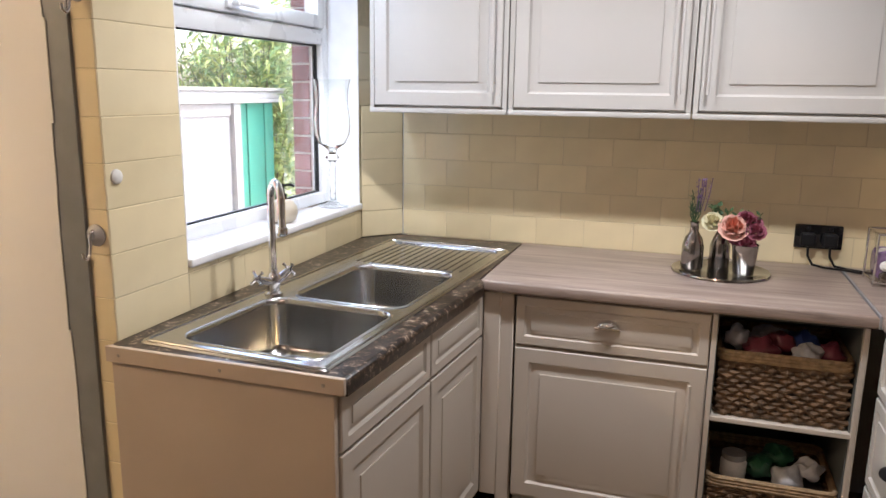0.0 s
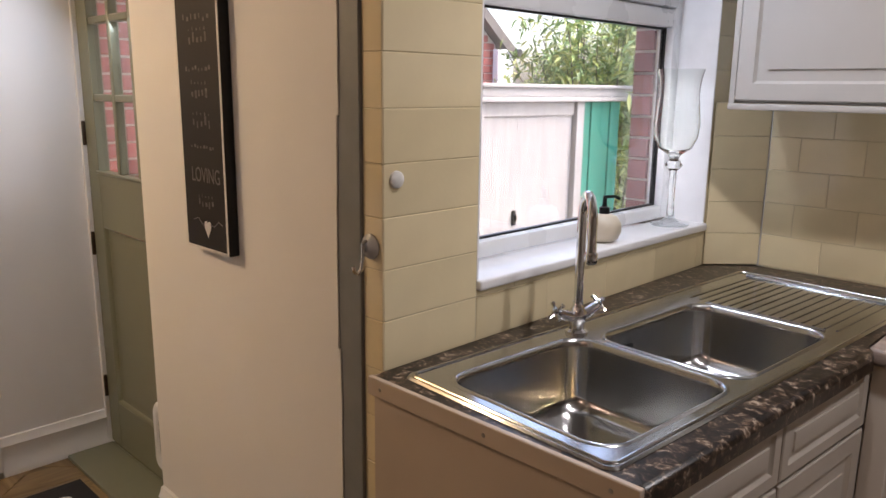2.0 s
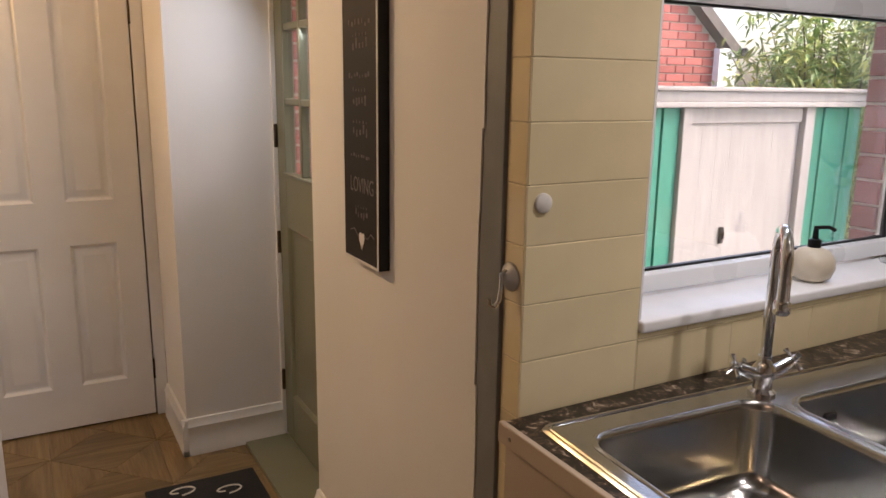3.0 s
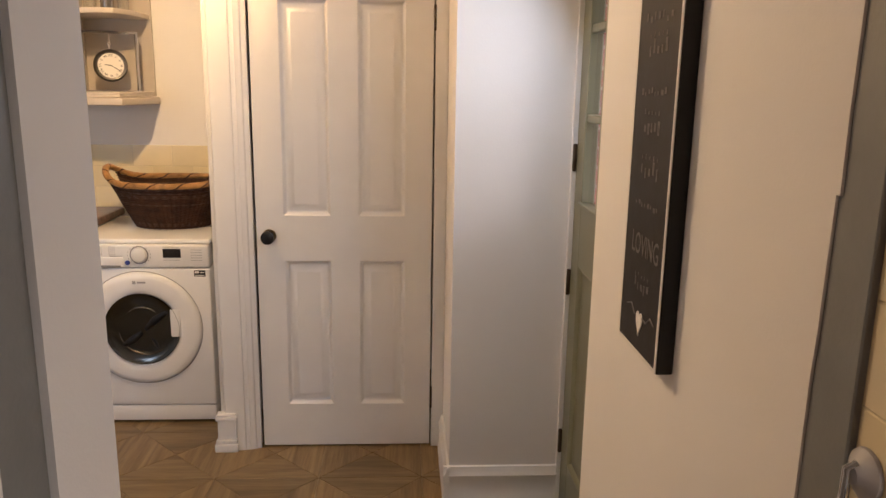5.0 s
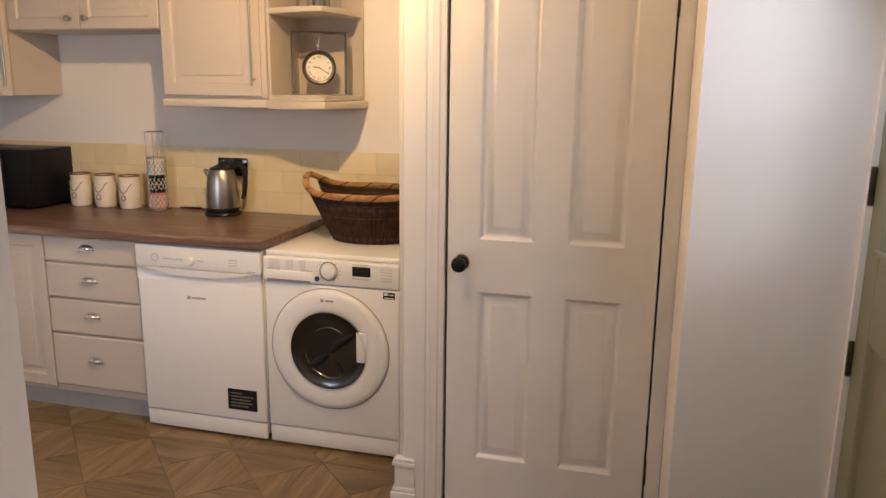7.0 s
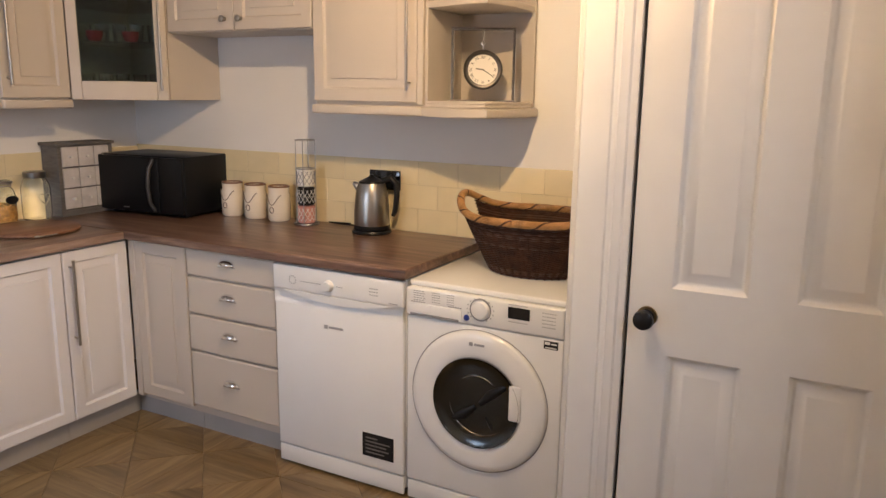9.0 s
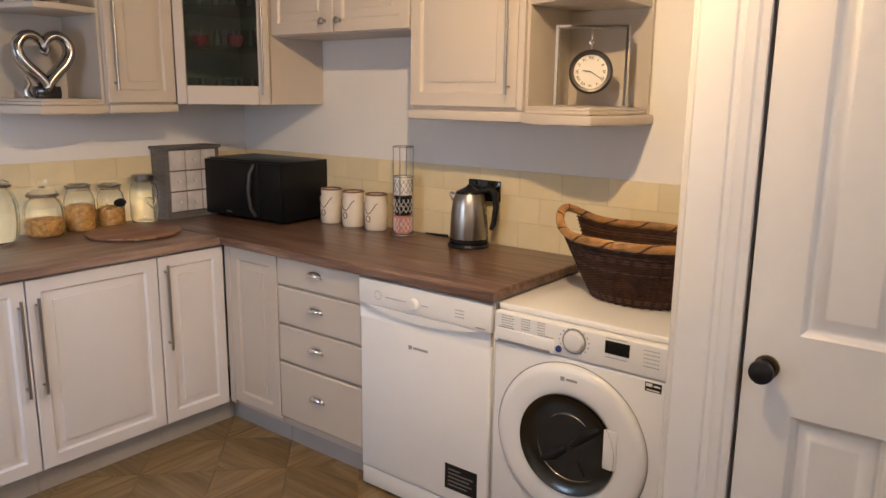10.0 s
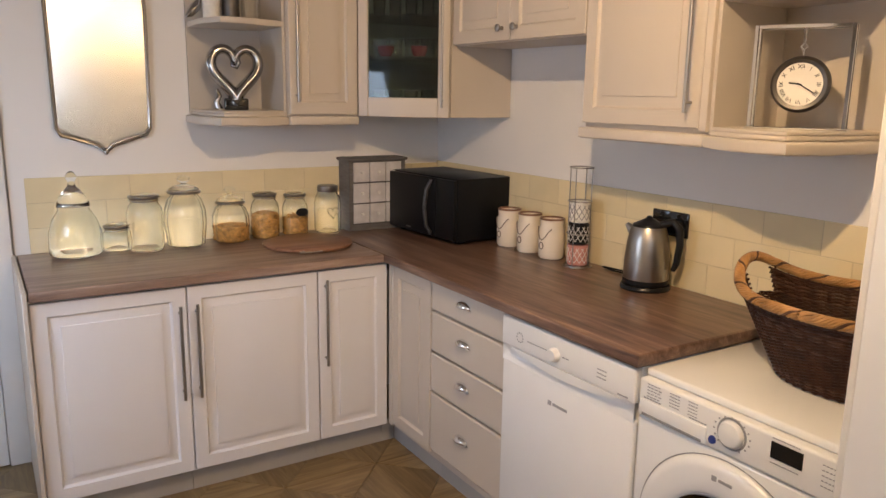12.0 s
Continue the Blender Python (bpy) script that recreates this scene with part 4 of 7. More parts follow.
part("drainer_bar", rod([(-0.22, 0.685, 0.008), (0.225, 0.685, 0.008)], 0.009, 8), M_STEEL, sink)
part("drainer_bar", rod([(-0.14, 0.277, 0.007), (0.19, 0.277, 0.007)], 0.004, 8), M_STEEL, sink)

# ---- mixer tap ----
tap = thing("mixer_tap", "polished chrome swan-neck mixer tap with cross heads", "tap", (-0.815, 1.735, 0.911))
part("tap_body", turned([(0, 0), (0.028, 0), (0.028, 0.006), (0.02, 0.012), (0.019, 0.03), (0.024, 0.038), (0.024, 0.055), (0.016, 0.066), (0.013, 0.075), (0.013, 0.082), (0, 0.084)], 24), M_CHROME, tap)
neck = [(0, 0, 0.08), (0, 0, 0.30)]
for k in range(1, 13):
    a = math.pi * k / 12
    neck.append((0.043 * (1 - math.cos(a)), -0.043 * (1 - math.cos(a)), 0.30 + 0.055 * math.sin(a)))
neck += [(0.086, -0.086, 0.25), (0.086, -0.086, 0.215)]
part("spout", rod(neck, [0.0115] * (len(neck) - 1) + [0.013], 14), M_CHROME, tap)
part("spout_tip", turned([(0, 0.205), (0.012, 0.205), (0.0155, 0.21), (0.0155, 0.228), (0.012, 0.233), (0, 0.234)], 18, Matrix.Translation((0.086, -0.086, 0))), M_CHROME, tap)
for s in (-1, 1):
    dx, dy = 0.35 * s * 0.6, s
    ln = math.hypot(dx, dy)
    dx, dy = dx / ln, dy / ln
    arm = part("valve", rod([(0, 0, 0.042), (dx * 0.03, dy * 0.03, 0.046), (dx * 0.065, dy * 0.065, 0.062)], [0.012, 0.014, 0.011], 12), M_CHROME, tap)
    c = Vector((dx * 0.072, dy * 0.072, 0.066))
    bm = bmesh.new()
    ax = Vector((dx, dy, 0.35)).normalized()
    e1 = ax.orthogonal().normalized()
    e2 = ax.cross(e1)
    for e in (e1, e2):
        tube(bm, [c - e * 0.026, c - e * 0.02, c + e * 0.02, c + e * 0.026], [0.006, 0.0045, 0.0045, 0.006], 8)
    bmesh.ops.create_uvsphere(bm, u_segments=12, v_segments=8, radius=0.010, matrix=Matrix.Translation(c + ax * 0.003))
    part("cross_head", bm, M_CHROME, arm)

# wall cabinets over the worktop
GC = "wall cabinets of the sink kitchen"
for x0, w, hx in ((-0.825, 0.55, 0.50), (-0.273, 0.645, 0.60), (0.374, 0.66, 0.045)):
    u = thing("wall_cabinet", "pale grey wall cabinet with a raised-panel door", "kitchen cabinet", (x0, 2.5, 0), group=GC)
    part("carcass", boxes(((0.001, 0.021, 1.472), (w - 0.001, 0.348, 2.2))), M_CABW, u, smooth=0)
    d = front(u, 0.022, 1.48, w - 0.022, 2.18, M_CABW)
    bar_handle(d, hx, 1.535, 2.0, mat=M_CABW)
    part("face_stile", boxes(((0.001, 0.004, 1.466), (0.02, 0.022, 2.2)), bev=0.002), M_CABW, u)
    part("face_stile", boxes(((w - 0.02, 0.004, 1.466), (w - 0.001, 0.022, 2.2)), bev=0.002), M_CABW, u)
    part("light_rail", boxes(((0.001, -0.004, 1.452), (w - 0.001, 0.03, 1.4712)), bev=0.005, seg=2), M_CABW, u)

# ---- appliances ----


def dashes(bm, x0, x1, z, n, h=0.004, y=-0.001, gap=0.3):
    n, h = n * 2, h * 0.75
    st = (x1 - x0) / n
    for i in range(n):
        box(bm, (x0 + i * st, y, z), (x0 + (i + 1 - gap) * st, 0.001, z + h))


wm = thing("washing_machine", "white front-loading washing machine with dark porthole", "washing machine", (-3.617, -0.705, 0), 90)
part("body", boxes(((0.0, 0.0, 0.09), (0.597, 0.58, 0.738)), bev=0.008, seg=3), M_WHITEG, wm)
part("kick_panel", boxes(((0.002, 0.003, 0.012), (0.595, 0.1, 0.086)), bev=0.006, seg=2), M_WHITEG, wm)
part("foot", boxes(((0.05, 0.05, 0), (0.09, 0.09, 0.0125))), M_BLACK, wm)
part("foot", boxes(((0.5, 0.05, 0), (0.54, 0.09, 0.0125))), M_BLACK, wm)
part("top_panel", boxes(((0.0, 0.02, 0.845), (0.597, 0.6, 0.867)), bev=0.007, seg=3), M_WHITEG, wm)
cp = part("control_panel", boxes(((0.0, -0.004, 0.741), (0.597, 0.06, 0.8445)), bev=0.008, seg=3), M_WHITEP, wm)
dr = part("detergent_drawer", boxes(((0.008, -0.010, 0.744), (0.225, 0.0, 0.79)), bev=0.004, seg=2), M_WHITEP, wm)
part("finger_slot", boxes(((0.02, -0.0112, 0.746), (0.215, -0.009, 0.754)), bev=0.001), M_GREYP, dr)
part("program_knob", turned([(0, 0), (0.033, 0), (0.032, 0.008), (0.029, 0.013), (0.026, 0.014), (0, 0.0145)], 32, pose(0.295, -0.004, 0.80, 90)), M_WHITEP, wm)
part("knob_ring", turned([(0.036, 0), (0.041, 0.0), (0.040, 0.002), (0.036, 0.002)], 32, pose(0.295, -0.004, 0.80, 90)), M_GREYP, wm)
part("power_button", turned([(0, 0), (0.011, 0), (0.010, 0.004), (0, 0.005)], 20, pose(0.243, -0.004, 0.765, 90)), M_BLUE, wm, "dark blue round button")
part("display", boxes(((0.398, -0.006, 0.788), (0.476, -0.003, 0.828)), bev=0.001), M_BLACKG, wm, "black display window")
bm = bmesh.new()
for j in range(5):
    dashes(bm, 0.03, 0.075 + 0.006 * (j % 2), 0.80 + j * 0.0085, 2, 0.003, -0.0055)
    dashes(bm, 0.105, 0.14, 0.80 + j * 0.0085, 2, 0.003, -0.0055)
    dashes(bm, 0.165, 0.195, 0.80 + j * 0.0085, 2, 0.003, -0.0055)
    dashes(bm, 0.52, 0.57, 0.775 + j * 0.012, 3, 0.003, -0.0055)
dashes(bm, 0.40, 0.47, 0.776, 5, 0.003, -0.0055)
dashes(bm, 0.40, 0.47, 0.835, 5, 0.003, -0.0055)
dashes(bm, 0.02, 0.08, 0.7925, 3, 0.005, -0.0055)
dashes(bm, 0.17, 0.225, 0.7925, 3, 0.005, -0.0055)
for k in range(14):
    a = radians(-60 + k * 22)
    box(bm, (0.295 + 0.05 * math.cos(a) - 0.002, -0.0055, 0.80 + 0.04 * math.sin(a) - 0.002), (0.295 + 0.05 * math.cos(a) + 0.002, -0.0035, 0.80 + 0.04 * math.sin(a) + 0.002))
tagged(part("panel_print", bm, M_PRINT, wm, "small grey printed markings", smooth=0), kind="stuff")
wd = part("porthole_door", turned([(0.158, -0.002), (0.160, 0.006), (0.166, 0.013), (0.176, 0.017), (0.200, 0.019), (0.235, 0.018), (0.252, 0.014), (0.259, 0.007), (0.262, 0.0), (0.262, -0.003)], 64, pose(0.29, 0.0, 0.462, 90)), M_WHITEG, wm, smooth=60)
part("door_seal", turned([(0.162, 0.004), (0.164, 0.009), (0.167, 0.0135), (0.165, 0.015), (0.161, 0.011), (0.158, 0.003)], 64, pose(0.29, 0.0, 0.462, 90)), M_GREYP, wd, "grey inner ring", smooth=60)
part("porthole_glass", turned([(0, -0.010), (0.06, -0.008), (0.11, 0.0), (0.15, 0.010), (0.163, 0.012), (0.163, 0.007), (0.15, 0.003), (0.11, -0.008), (0, -0.020)], 64, pose(0.29, 0.0, 0.462, 90)), M_DARKGLASS, wd, "dark bowl-shaped glass", smooth=80)
part("door_catch", boxes(((0.416, -0.0215, 0.425), (0.462, -0.010, 0.555)), bev=0.006, seg=2), M_WHITEG, wd)
part("door_seam", rod([(0.29 + 0.2635 * math.cos(2 * math.pi * k / 64), -0.0006, 0.462 + 0.2635 * math.sin(2 * math.pi * k / 64)) for k in range(64)], 0.0016, 5, True), M_GREYP, wd, "thin dark seam")
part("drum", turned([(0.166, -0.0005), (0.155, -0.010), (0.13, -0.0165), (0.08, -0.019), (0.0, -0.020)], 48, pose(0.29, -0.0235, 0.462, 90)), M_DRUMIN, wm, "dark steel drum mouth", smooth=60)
# tapered pale arcs draw the steel stripes and glint behind the glass
part("drum_rim", rod([(0.30 + 0.118 * math.cos(radians(a)), -0.004, 0.452 + 0.112 * math.sin(radians(a))) for a in range(170, 345, 8)], [0.001 + 0.0045 * math.sin(radians(180 * k / 21)) for k in range(22)], 6), M_PADDLEL, wm, smooth=60)
part("drum_rim", rod([(0.29 + 0.075 * math.cos(radians(a)), -0.006, 0.50 + 0.06 * math.sin(radians(a))) for a in range(40, 150, 8)], [0.001 + 0.003 * math.sin(radians(180 * k / 13)) for k in range(14)], 6), M_PADDLEL, wm, smooth=60)
for a, r0, r1, w in ((40, 0.0, 0.128, 0.034), (215, 0.02, 0.125, 0.034), (300, 0.04, 0.115, 0.02)):
    c, s = math.cos(radians(a)), math.sin(radians(a))
    part("drum_paddle", rod([(0.30 + r0 * c, 0.004, 0.455 + r0 * s), (0.30 + (r0 + r1) / 2 * c - 0.006 * s, 0.001, 0.455 + (r0 + r1) / 2 * s + 0.006 * c), (0.30 + r1 * c, 0.003, 0.455 + r1 * s)], [w * 0.35, w * 0.6, w * 0.4], 8), M_BLACK, wm, "dark drum paddle", smooth=60)
part("brand_mark", boxes(((0.262, -0.0202, 0.671), (0.276, -0.0172, 0.685)), ((0.282, -0.0202, 0.674), (0.32, -0.0172, 0.682)), bev=0.0005), M_PRINT, wd, "small grey maker's mark")
part("rating_label", boxes(((0.528, -0.0012, 0.702), (0.578, 0.001, 0.73)), bev=0.0003), M_BLACK, wm, "small black and white label")
part("label_print", boxes(((0.531, -0.0017, 0.717), (0.55, -0.0011, 0.727)), ((0.554, -0.0017, 0.718), (0.574, -0.0011, 0.723)), ((0.533, -0.0017, 0.705), (0.573, -0.0011, 0.709))), M_SUGAR, wm, "pale label print", smooth=0)

dw = thing("dishwasher", "white freestanding dishwasher with a black label", "dishwasher", (-3.617, -1.324, 0), 90)
part("body", boxes(((0.0, 0.022, 0.03), (0.606, 0.6, 0.862)), bev=0.004), M_WHITEG, dw)
part("foot", boxes(((0.04, 0.04, 0), (0.08, 0.08, 0.031))), M_BLACK, dw)
part("foot", boxes(((0.52, 0.04, 0), (0.56, 0.08, 0.031))), M_BLACK, dw)
part("kick_panel", boxes(((0.003, 0.004, 0.012), (0.603, 0.022, 0.085)), bev=0.004, seg=2), M_WHITEG, dw)
part("door", boxes(((0.002, 0.0, 0.09), (0.604, 0.0225, 0.705)), bev=0.007, seg=3), M_WHITEG, dw)
part("handle_recess", panel(bmesh.new(), 0.002, 0.702, 0.604, 0.76, [(0.0, 0.0), (0.006, 0.002), (0.016, 0.016), (0.02, 0.018)]), M_WHITEP, dw)
part("control_panel", boxes(((0.0, -0.006, 0.758), (0.606, 0.0225, 0.858)), bev=0.008, seg=3), M_WHITEP, dw)
bm = bmesh.new()
lip = [(0.05, 0.7585)] + [(0.05 + 0.506 * k / 16, 0.7575 - 0.030 * math.sin(math.pi * k / 16) ** 0.8) for k in range(1, 16)] + [(0.556, 0.7585)]
loft(bm, [[(x, y, z) for x, z in lip] for y in (-0.0064, 0.012)], True, True)
part("handle_lip", bm, M_WHITEP, dw, "curved white handle lip")
part("program_knob", turned([(0, 0), (0.022, 0), (0.021, 0.012), (0.017, 0.018), (0, 0.019)], 28, pose(0.275, -0.006, 0.80, 90)), M_WHITEP, dw)
bm = bmesh.new()
dashes(bm, 0.14, 0.24, 0.80, 4, 0.004, -0.0075)
dashes(bm, 0.31, 0.34, 0.80, 2, 0.004, -0.0075)
for j in range(3):
    dashes(bm, 0.46, 0.50, 0.79 + j * 0.012, 2, 0.004, -0.0075)
dashes(bm, 0.545, 0.585, 0.768, 3, 0.005, -0.0075)
for k in range(10):
    a = radians(k * 36)
    box(bm, (0.10 + 0.016 * math.cos(a) - 0.002, -0.0075, 0.803 + 0.016 * math.sin(a) - 0.002), (0.10 + 0.016 * math.cos(a) + 0.002, -0.0055, 0.803 + 0.016 * math.sin(a) + 0.002))
tagged(part("panel_print", bm, M_PRINT, dw, "small grey printed markings", smooth=0), kind="stuff")
part("brand_mark", boxes(((0.245, -0.0015, 0.625), (0.262, 0.001, 0.64)), ((0.268, -0.0015, 0.628), (0.335, 0.001, 0.637)), bev=0.0004), M_PRINT, dw, "small grey maker's mark")
lb = part("information_label", boxes(((0.42, -0.0014, 0.137), (0.562, 0.001, 0.234)), bev=0.0003), M_BLACK, dw, "black sticker with pale lines")
bm = bmesh.new()
for j, (a, b) in enumerate(((0.435, 0.49), (0.435, 0.545), (0.435, 0.53), (0.435, 0.54), (0.435, 0.52))):
    box(bm, (a, -0.002, 0.212 - j * 0.015), (b, -0.0012, 0.218 - j * 0.015))
part("label_lines", bm, M_CHALK, lb, smooth=0)

# ---- outside ----
rnd = random.Random(7)
whole("ground", boxes(((-400, -400, -0.25), (400, 400, -0.16))), M_PAVE, "pale concrete ground outside the house", "ground", kind="structure", smooth=0)
_pieces = {}


def block(name, w, h, t, bev, mat):
    """A shared small block facing -y: bevelled tile or brick."""
    key = (name, round(w, 3), round(h, 3), t, mat.name)
    if key not in _pieces:
        bm = bmesh.new()
        loft(bm, [rect(0, 0, w, h, i, y) for i, y in ((0, t), (0, bev), (bev, 0))])
        _pieces[key] = sheet_mesh(name, bm, mat)
    return _pieces[key]


def courses(parent, name, m, width, z0, z1, lw, lh, joint, t, bev, mat, stagger=True, wob=0.0):
    """Rows of blocks on a wall face; m maps (along, out = -y, up) to the world."""
    r = 0
    z = z0
    while z < z1 - 0.004:
        h = min(lh, z1 - z)
        x = -(lw / 2 if stagger and r % 2 else 0.0)
        while x < width - 0.004:
            a, b = max(0.0, x), min(width, x + lw)
            if b - a > 0.012:
                piece(name, block(name, b - a - joint, h - joint, t, bev, mat), parent, m @ pose(a + joint / 2, rnd.uniform(-wob, wob), z + joint / 2, rnd.uniform(-wob, wob) * 100))
            x += lw
        z += h
        r += 1


def brick_wall(name, label, at, rz, width, height, thick, mat=M_BRICK, z0=-0.16):
    w = whole(name, boxes(((0, 0.012, z0), (width, thick, height))), M_MORTAR, label, "brick wall", kind="structure", smooth=0)
    w.matrix_world = pose(*at, 0, 0, rz)
    return w


bw = brick_wall("wall_outside", "red brick house wall close outside the glazed door", (-3.2, 1.41, 0), 90, 1.25, 2.6, 0.15)
courses(bw, "brick", pose(0, 0, 0), 1.25, 0.65, 2.3, 0.225, 0.075, 0.011, 0.013, 0.003, M_BRICK, True, 0.001)
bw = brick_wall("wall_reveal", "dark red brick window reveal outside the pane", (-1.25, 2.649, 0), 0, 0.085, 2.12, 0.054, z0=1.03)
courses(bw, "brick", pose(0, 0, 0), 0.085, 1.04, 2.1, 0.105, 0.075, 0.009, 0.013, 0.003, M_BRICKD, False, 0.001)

fence = thing("garden_fence", "weathered white fence panels with cream posts and green boards", "fence", (-3.0, 3.2, -0.16))
for y0, y1, mt in ((0.5, 0.57, M_FENCE), (1.57, 1.66, M_FENCE)):
    part("post", boxes(((-0.02, y0, 0), (0.06, y1, 1.6)), bev=0.005), mt, fence)
for k in range(8):
    a = 0.575 + k * 0.124
    part("board", boxes(((0.0, a, 0.03), (0.018, a + 0.1235, 1.58)), bev=0.0008), M_FENCE, fence)
part("panel_rail", boxes(((0.018, 0.575, 1.49), (0.035, 1.565, 1.58)), bev=0.003), M_FENCE, fence)
for k in range(4):
    a = 1.665 + k * 0.127
    part("board", boxes(((0.0, a, 0.0), (0.02 + 0.012 * (k % 2), a + 0.125, 1.58)), bev=0.003), M_FENCEG, fence, "green painted board")
for k in range(4):
    a = -0.01 + k * 0.127
    part("board", boxes(((0.0, a, 0.0), (0.02 + 0.012 * (k % 2), a + 0.125, 1.58)), bev=0.003), M_FENCEG, fence, "green painted board")
part("latch", boxes(((0.018, 0.91, 0.76), (0.034, 0.945, 0.86)), ((0.034, 0.92, 0.79), (0.05, 0.935, 0.83)), bev=0.003), M_BLACK, fence, "black gate latch")
part("cap_rail", boxes(((-0.05, -0.4, 1.583), (0.09, 2.30, 1.615)), ((-0.02, -0.4, 1.615), (0.075, 2.29, 1.675)), ((-0.05, -0.4, 1.675), (0.10, 2.31, 1.70)), bev=0.006, seg=2), M_FENCE, fence)

ob = thing("outbuilding", "red brick outbuilding with grey roof and white bargeboard", "outbuilding", (-5.0, 3.0, -0.16), 90)
bm = bmesh.new()
gab = [(0, 0), (3.25, 0), (3.25, 2.1), (1.6, 3.4), (0, 2.1)]
for a, b in ((0.012, 3.0),):
    f = [[(x, a, z) for x, z in gab], [(x, b, z) for x, z in gab]]
    loft(bm, f, True, True)
part("wall", bm, M_MORTAR, ob, smooth=0)
for r in range(24):
    z = 1.3 + r * 0.075
    lo = 0.0 if z < 2.1 else (z - 2.1) / 1.3 * 1.6
    hi = 3.25 if z < 2.03 else 3.25 - (z - 2.03) / 1.3 * 1.65
    x = max(lo, 1.6)
    while x < hi - 0.03:
        b = min(hi, x + (0.225 if (x > 1.65 or r % 2) else 0.1125))
        piece("brick", block("brick", b - x - 0.011, 0.064, 0.013, 0.002, M_BRICK), ob, pose(x, 0, z))
        x = b
for s, (x0, z0, x1, z1) in enumerate(((-0.15, 1.98, 1.6, 3.4), (3.45, 1.95, 1.6, 3.4))):
    bm = bmesh.new()
    loft(bm, [[(x0, -0.1, z0), (x1, -0.1, z1), (x1, -0.1, z1 + 0.12), (x0, -0.1, z0 + 0.12)], [(x0, 3.1, z0), (x1, 3.1, z1), (x1, 3.1, z1 + 0.12), (x0, 3.1, z0 + 0.12)]], True, True)
    part("roof_slope", bm, M_ROOF, ob, smooth=0)
part("bargeboard", boxes(((3.18, -0.09, 1.62), (3.42, -0.02, 2.06))), M_PVC, ob, "white painted board", smooth=0)
part("gutter", rod([(3.45, -0.15, 2.02), (3.45, 3.1, 2.02)], 0.05, 10), M_BLACK, ob, "black gutter")


def shrub(name, label, at, rx, ry, z0, z1, count, seed, lengths=(0.06, 0.14)):
    """Bamboo-like shrub: arching culms with narrow leaves in tufts, gaps between."""
    r = random.Random(seed)
    t = thing(name, label, "shrub", at)
    bm = bmesh.new()
    tips = []
    for k in range(34):
        a, q = r.uniform(0, 6.28), math.sqrt(r.random())
        bx, by = rx * 0.45 * q * math.cos(a), ry * 0.45 * q * math.sin(a)
        h = z0 + (z1 - z0) * r.uniform(0.55, 1.0)
        lx, ly = rx * 0.6 * q * math.cos(a), ry * 0.6 * q * math.sin(a)
        pts = [(bx + lx * s * s, by + ly * s * s, h * s - 0.12 * h * s ** 4) for s in (0, 0.25, 0.5, 0.75, 1.0)]
        tube(bm, pts, [0.011, 0.010, 0.008, 0.006, 0.003], 5)
        for s in range(26):
            u = r.uniform(0.12, 1.0)
            tips.append((bx + lx * u * u + r.gauss(0, 0.09), by + ly * u * u + r.gauss(0, 0.09), h * u - 0.12 * h * u ** 4 + r.gauss(0, 0.05)))
    part("stems", bm, M_BARK, t)
    for nm, mt, share in (("crown", M_LEAF, 0.55), ("young_leaves", M_LEAFL, 0.45)):
        vs, fs = [], []
        for k in range(int(count * share)):
            c = Vector(tips[r.randrange(len(tips))]) + Vector((r.gauss(0, 0.06), r.gauss(0, 0.06), r.gauss(0, 0.05)))
            d = Vector((r.gauss(0, 1), r.gauss(0, 1), r.uniform(-1.1, 0.4))).normalized()
            w = d.cross(Vector((r.gauss(0, 0.5), r.gauss(0, 0.5), 1))).normalized()
            ln = r.uniform(*lengths)
            wd = ln * 0.13
            dr = Vector((0, 0, -0.18 * ln))
            i = len(vs)
            vs += [c, c + d * ln * 0.45 + w * wd, c + d * ln + dr, c + d * ln * 0.45 - w * wd]
            fs.append((i, i + 1, i + 2, i + 3))
        me = bpy.data.meshes.new(nm)
        me.from_pydata(vs, [], fs)
        me.materials.append(mt)
        o = new(nm, me)
        o.parent = t
        tagged(o, kind="stuff")
    return t


shrub("bamboo_shrub", "tall yellow-green bamboo shrub behind the fence", (-3.85, 6.4, -0.16), 0.85, 0.85, 0.2, 3.1, 15000, 3)
shrub("bamboo_shrub", "yellow-green bamboo shrub growing past the fence end", (-2.7, 6.1, -0.16), 0.45, 0.6, 0.1, 2.7, 8500, 5)
shrub("bamboo_shrub", "tall leafy green shrub beyond the fence", (-4.4, 9.2, -0.16), 1.1, 1.2, 0.3, 3.0, 9000, 9)

# ---- wall tiles ----
gr = part("grout", boxes(((-0.97, 1.232, 0.86), (-0.9632, 1.521, 2.12)), ((-0.97, 1.521, 0.86), (-0.9632, 2.704, 1.0298)), ((-0.97, 2.704, 0.86), (-0.9632, 2.853, 2.12)), ((-1.026, 1.2257, 0.0), (-0.97, 1.232, 2.2))), M_GROUT, wall_window, smooth=0)
TW, TH = 0.2, 0.1125
ZT0 = 0.9015
mx = lambda y: Matrix(((0, -1, 0, -0.962), (1, 0, 0, y), (0, 0, 1, 0), (0, 0, 0, 1)))
courses(wall_window, "tile", mx(1.226), 0.294, ZT0 - TH, 2.1, 0.4, TH, 0.0013, 0.0035, 0.0015, M_TILE, False, 0.0004)
courses(wall_window, "tile", mx(1.521), 1.183, ZT0, 1.0295, 0.285, TH, 0.0013, 0.0035, 0.0015, M_TILE, True, 0.0004)
courses(wall_window, "tile", mx(2.704), 0.146, ZT0, 1.80, 0.2, TH, 0.0013, 0.0035, 0.0015, M_TILE, False, 0.0004)
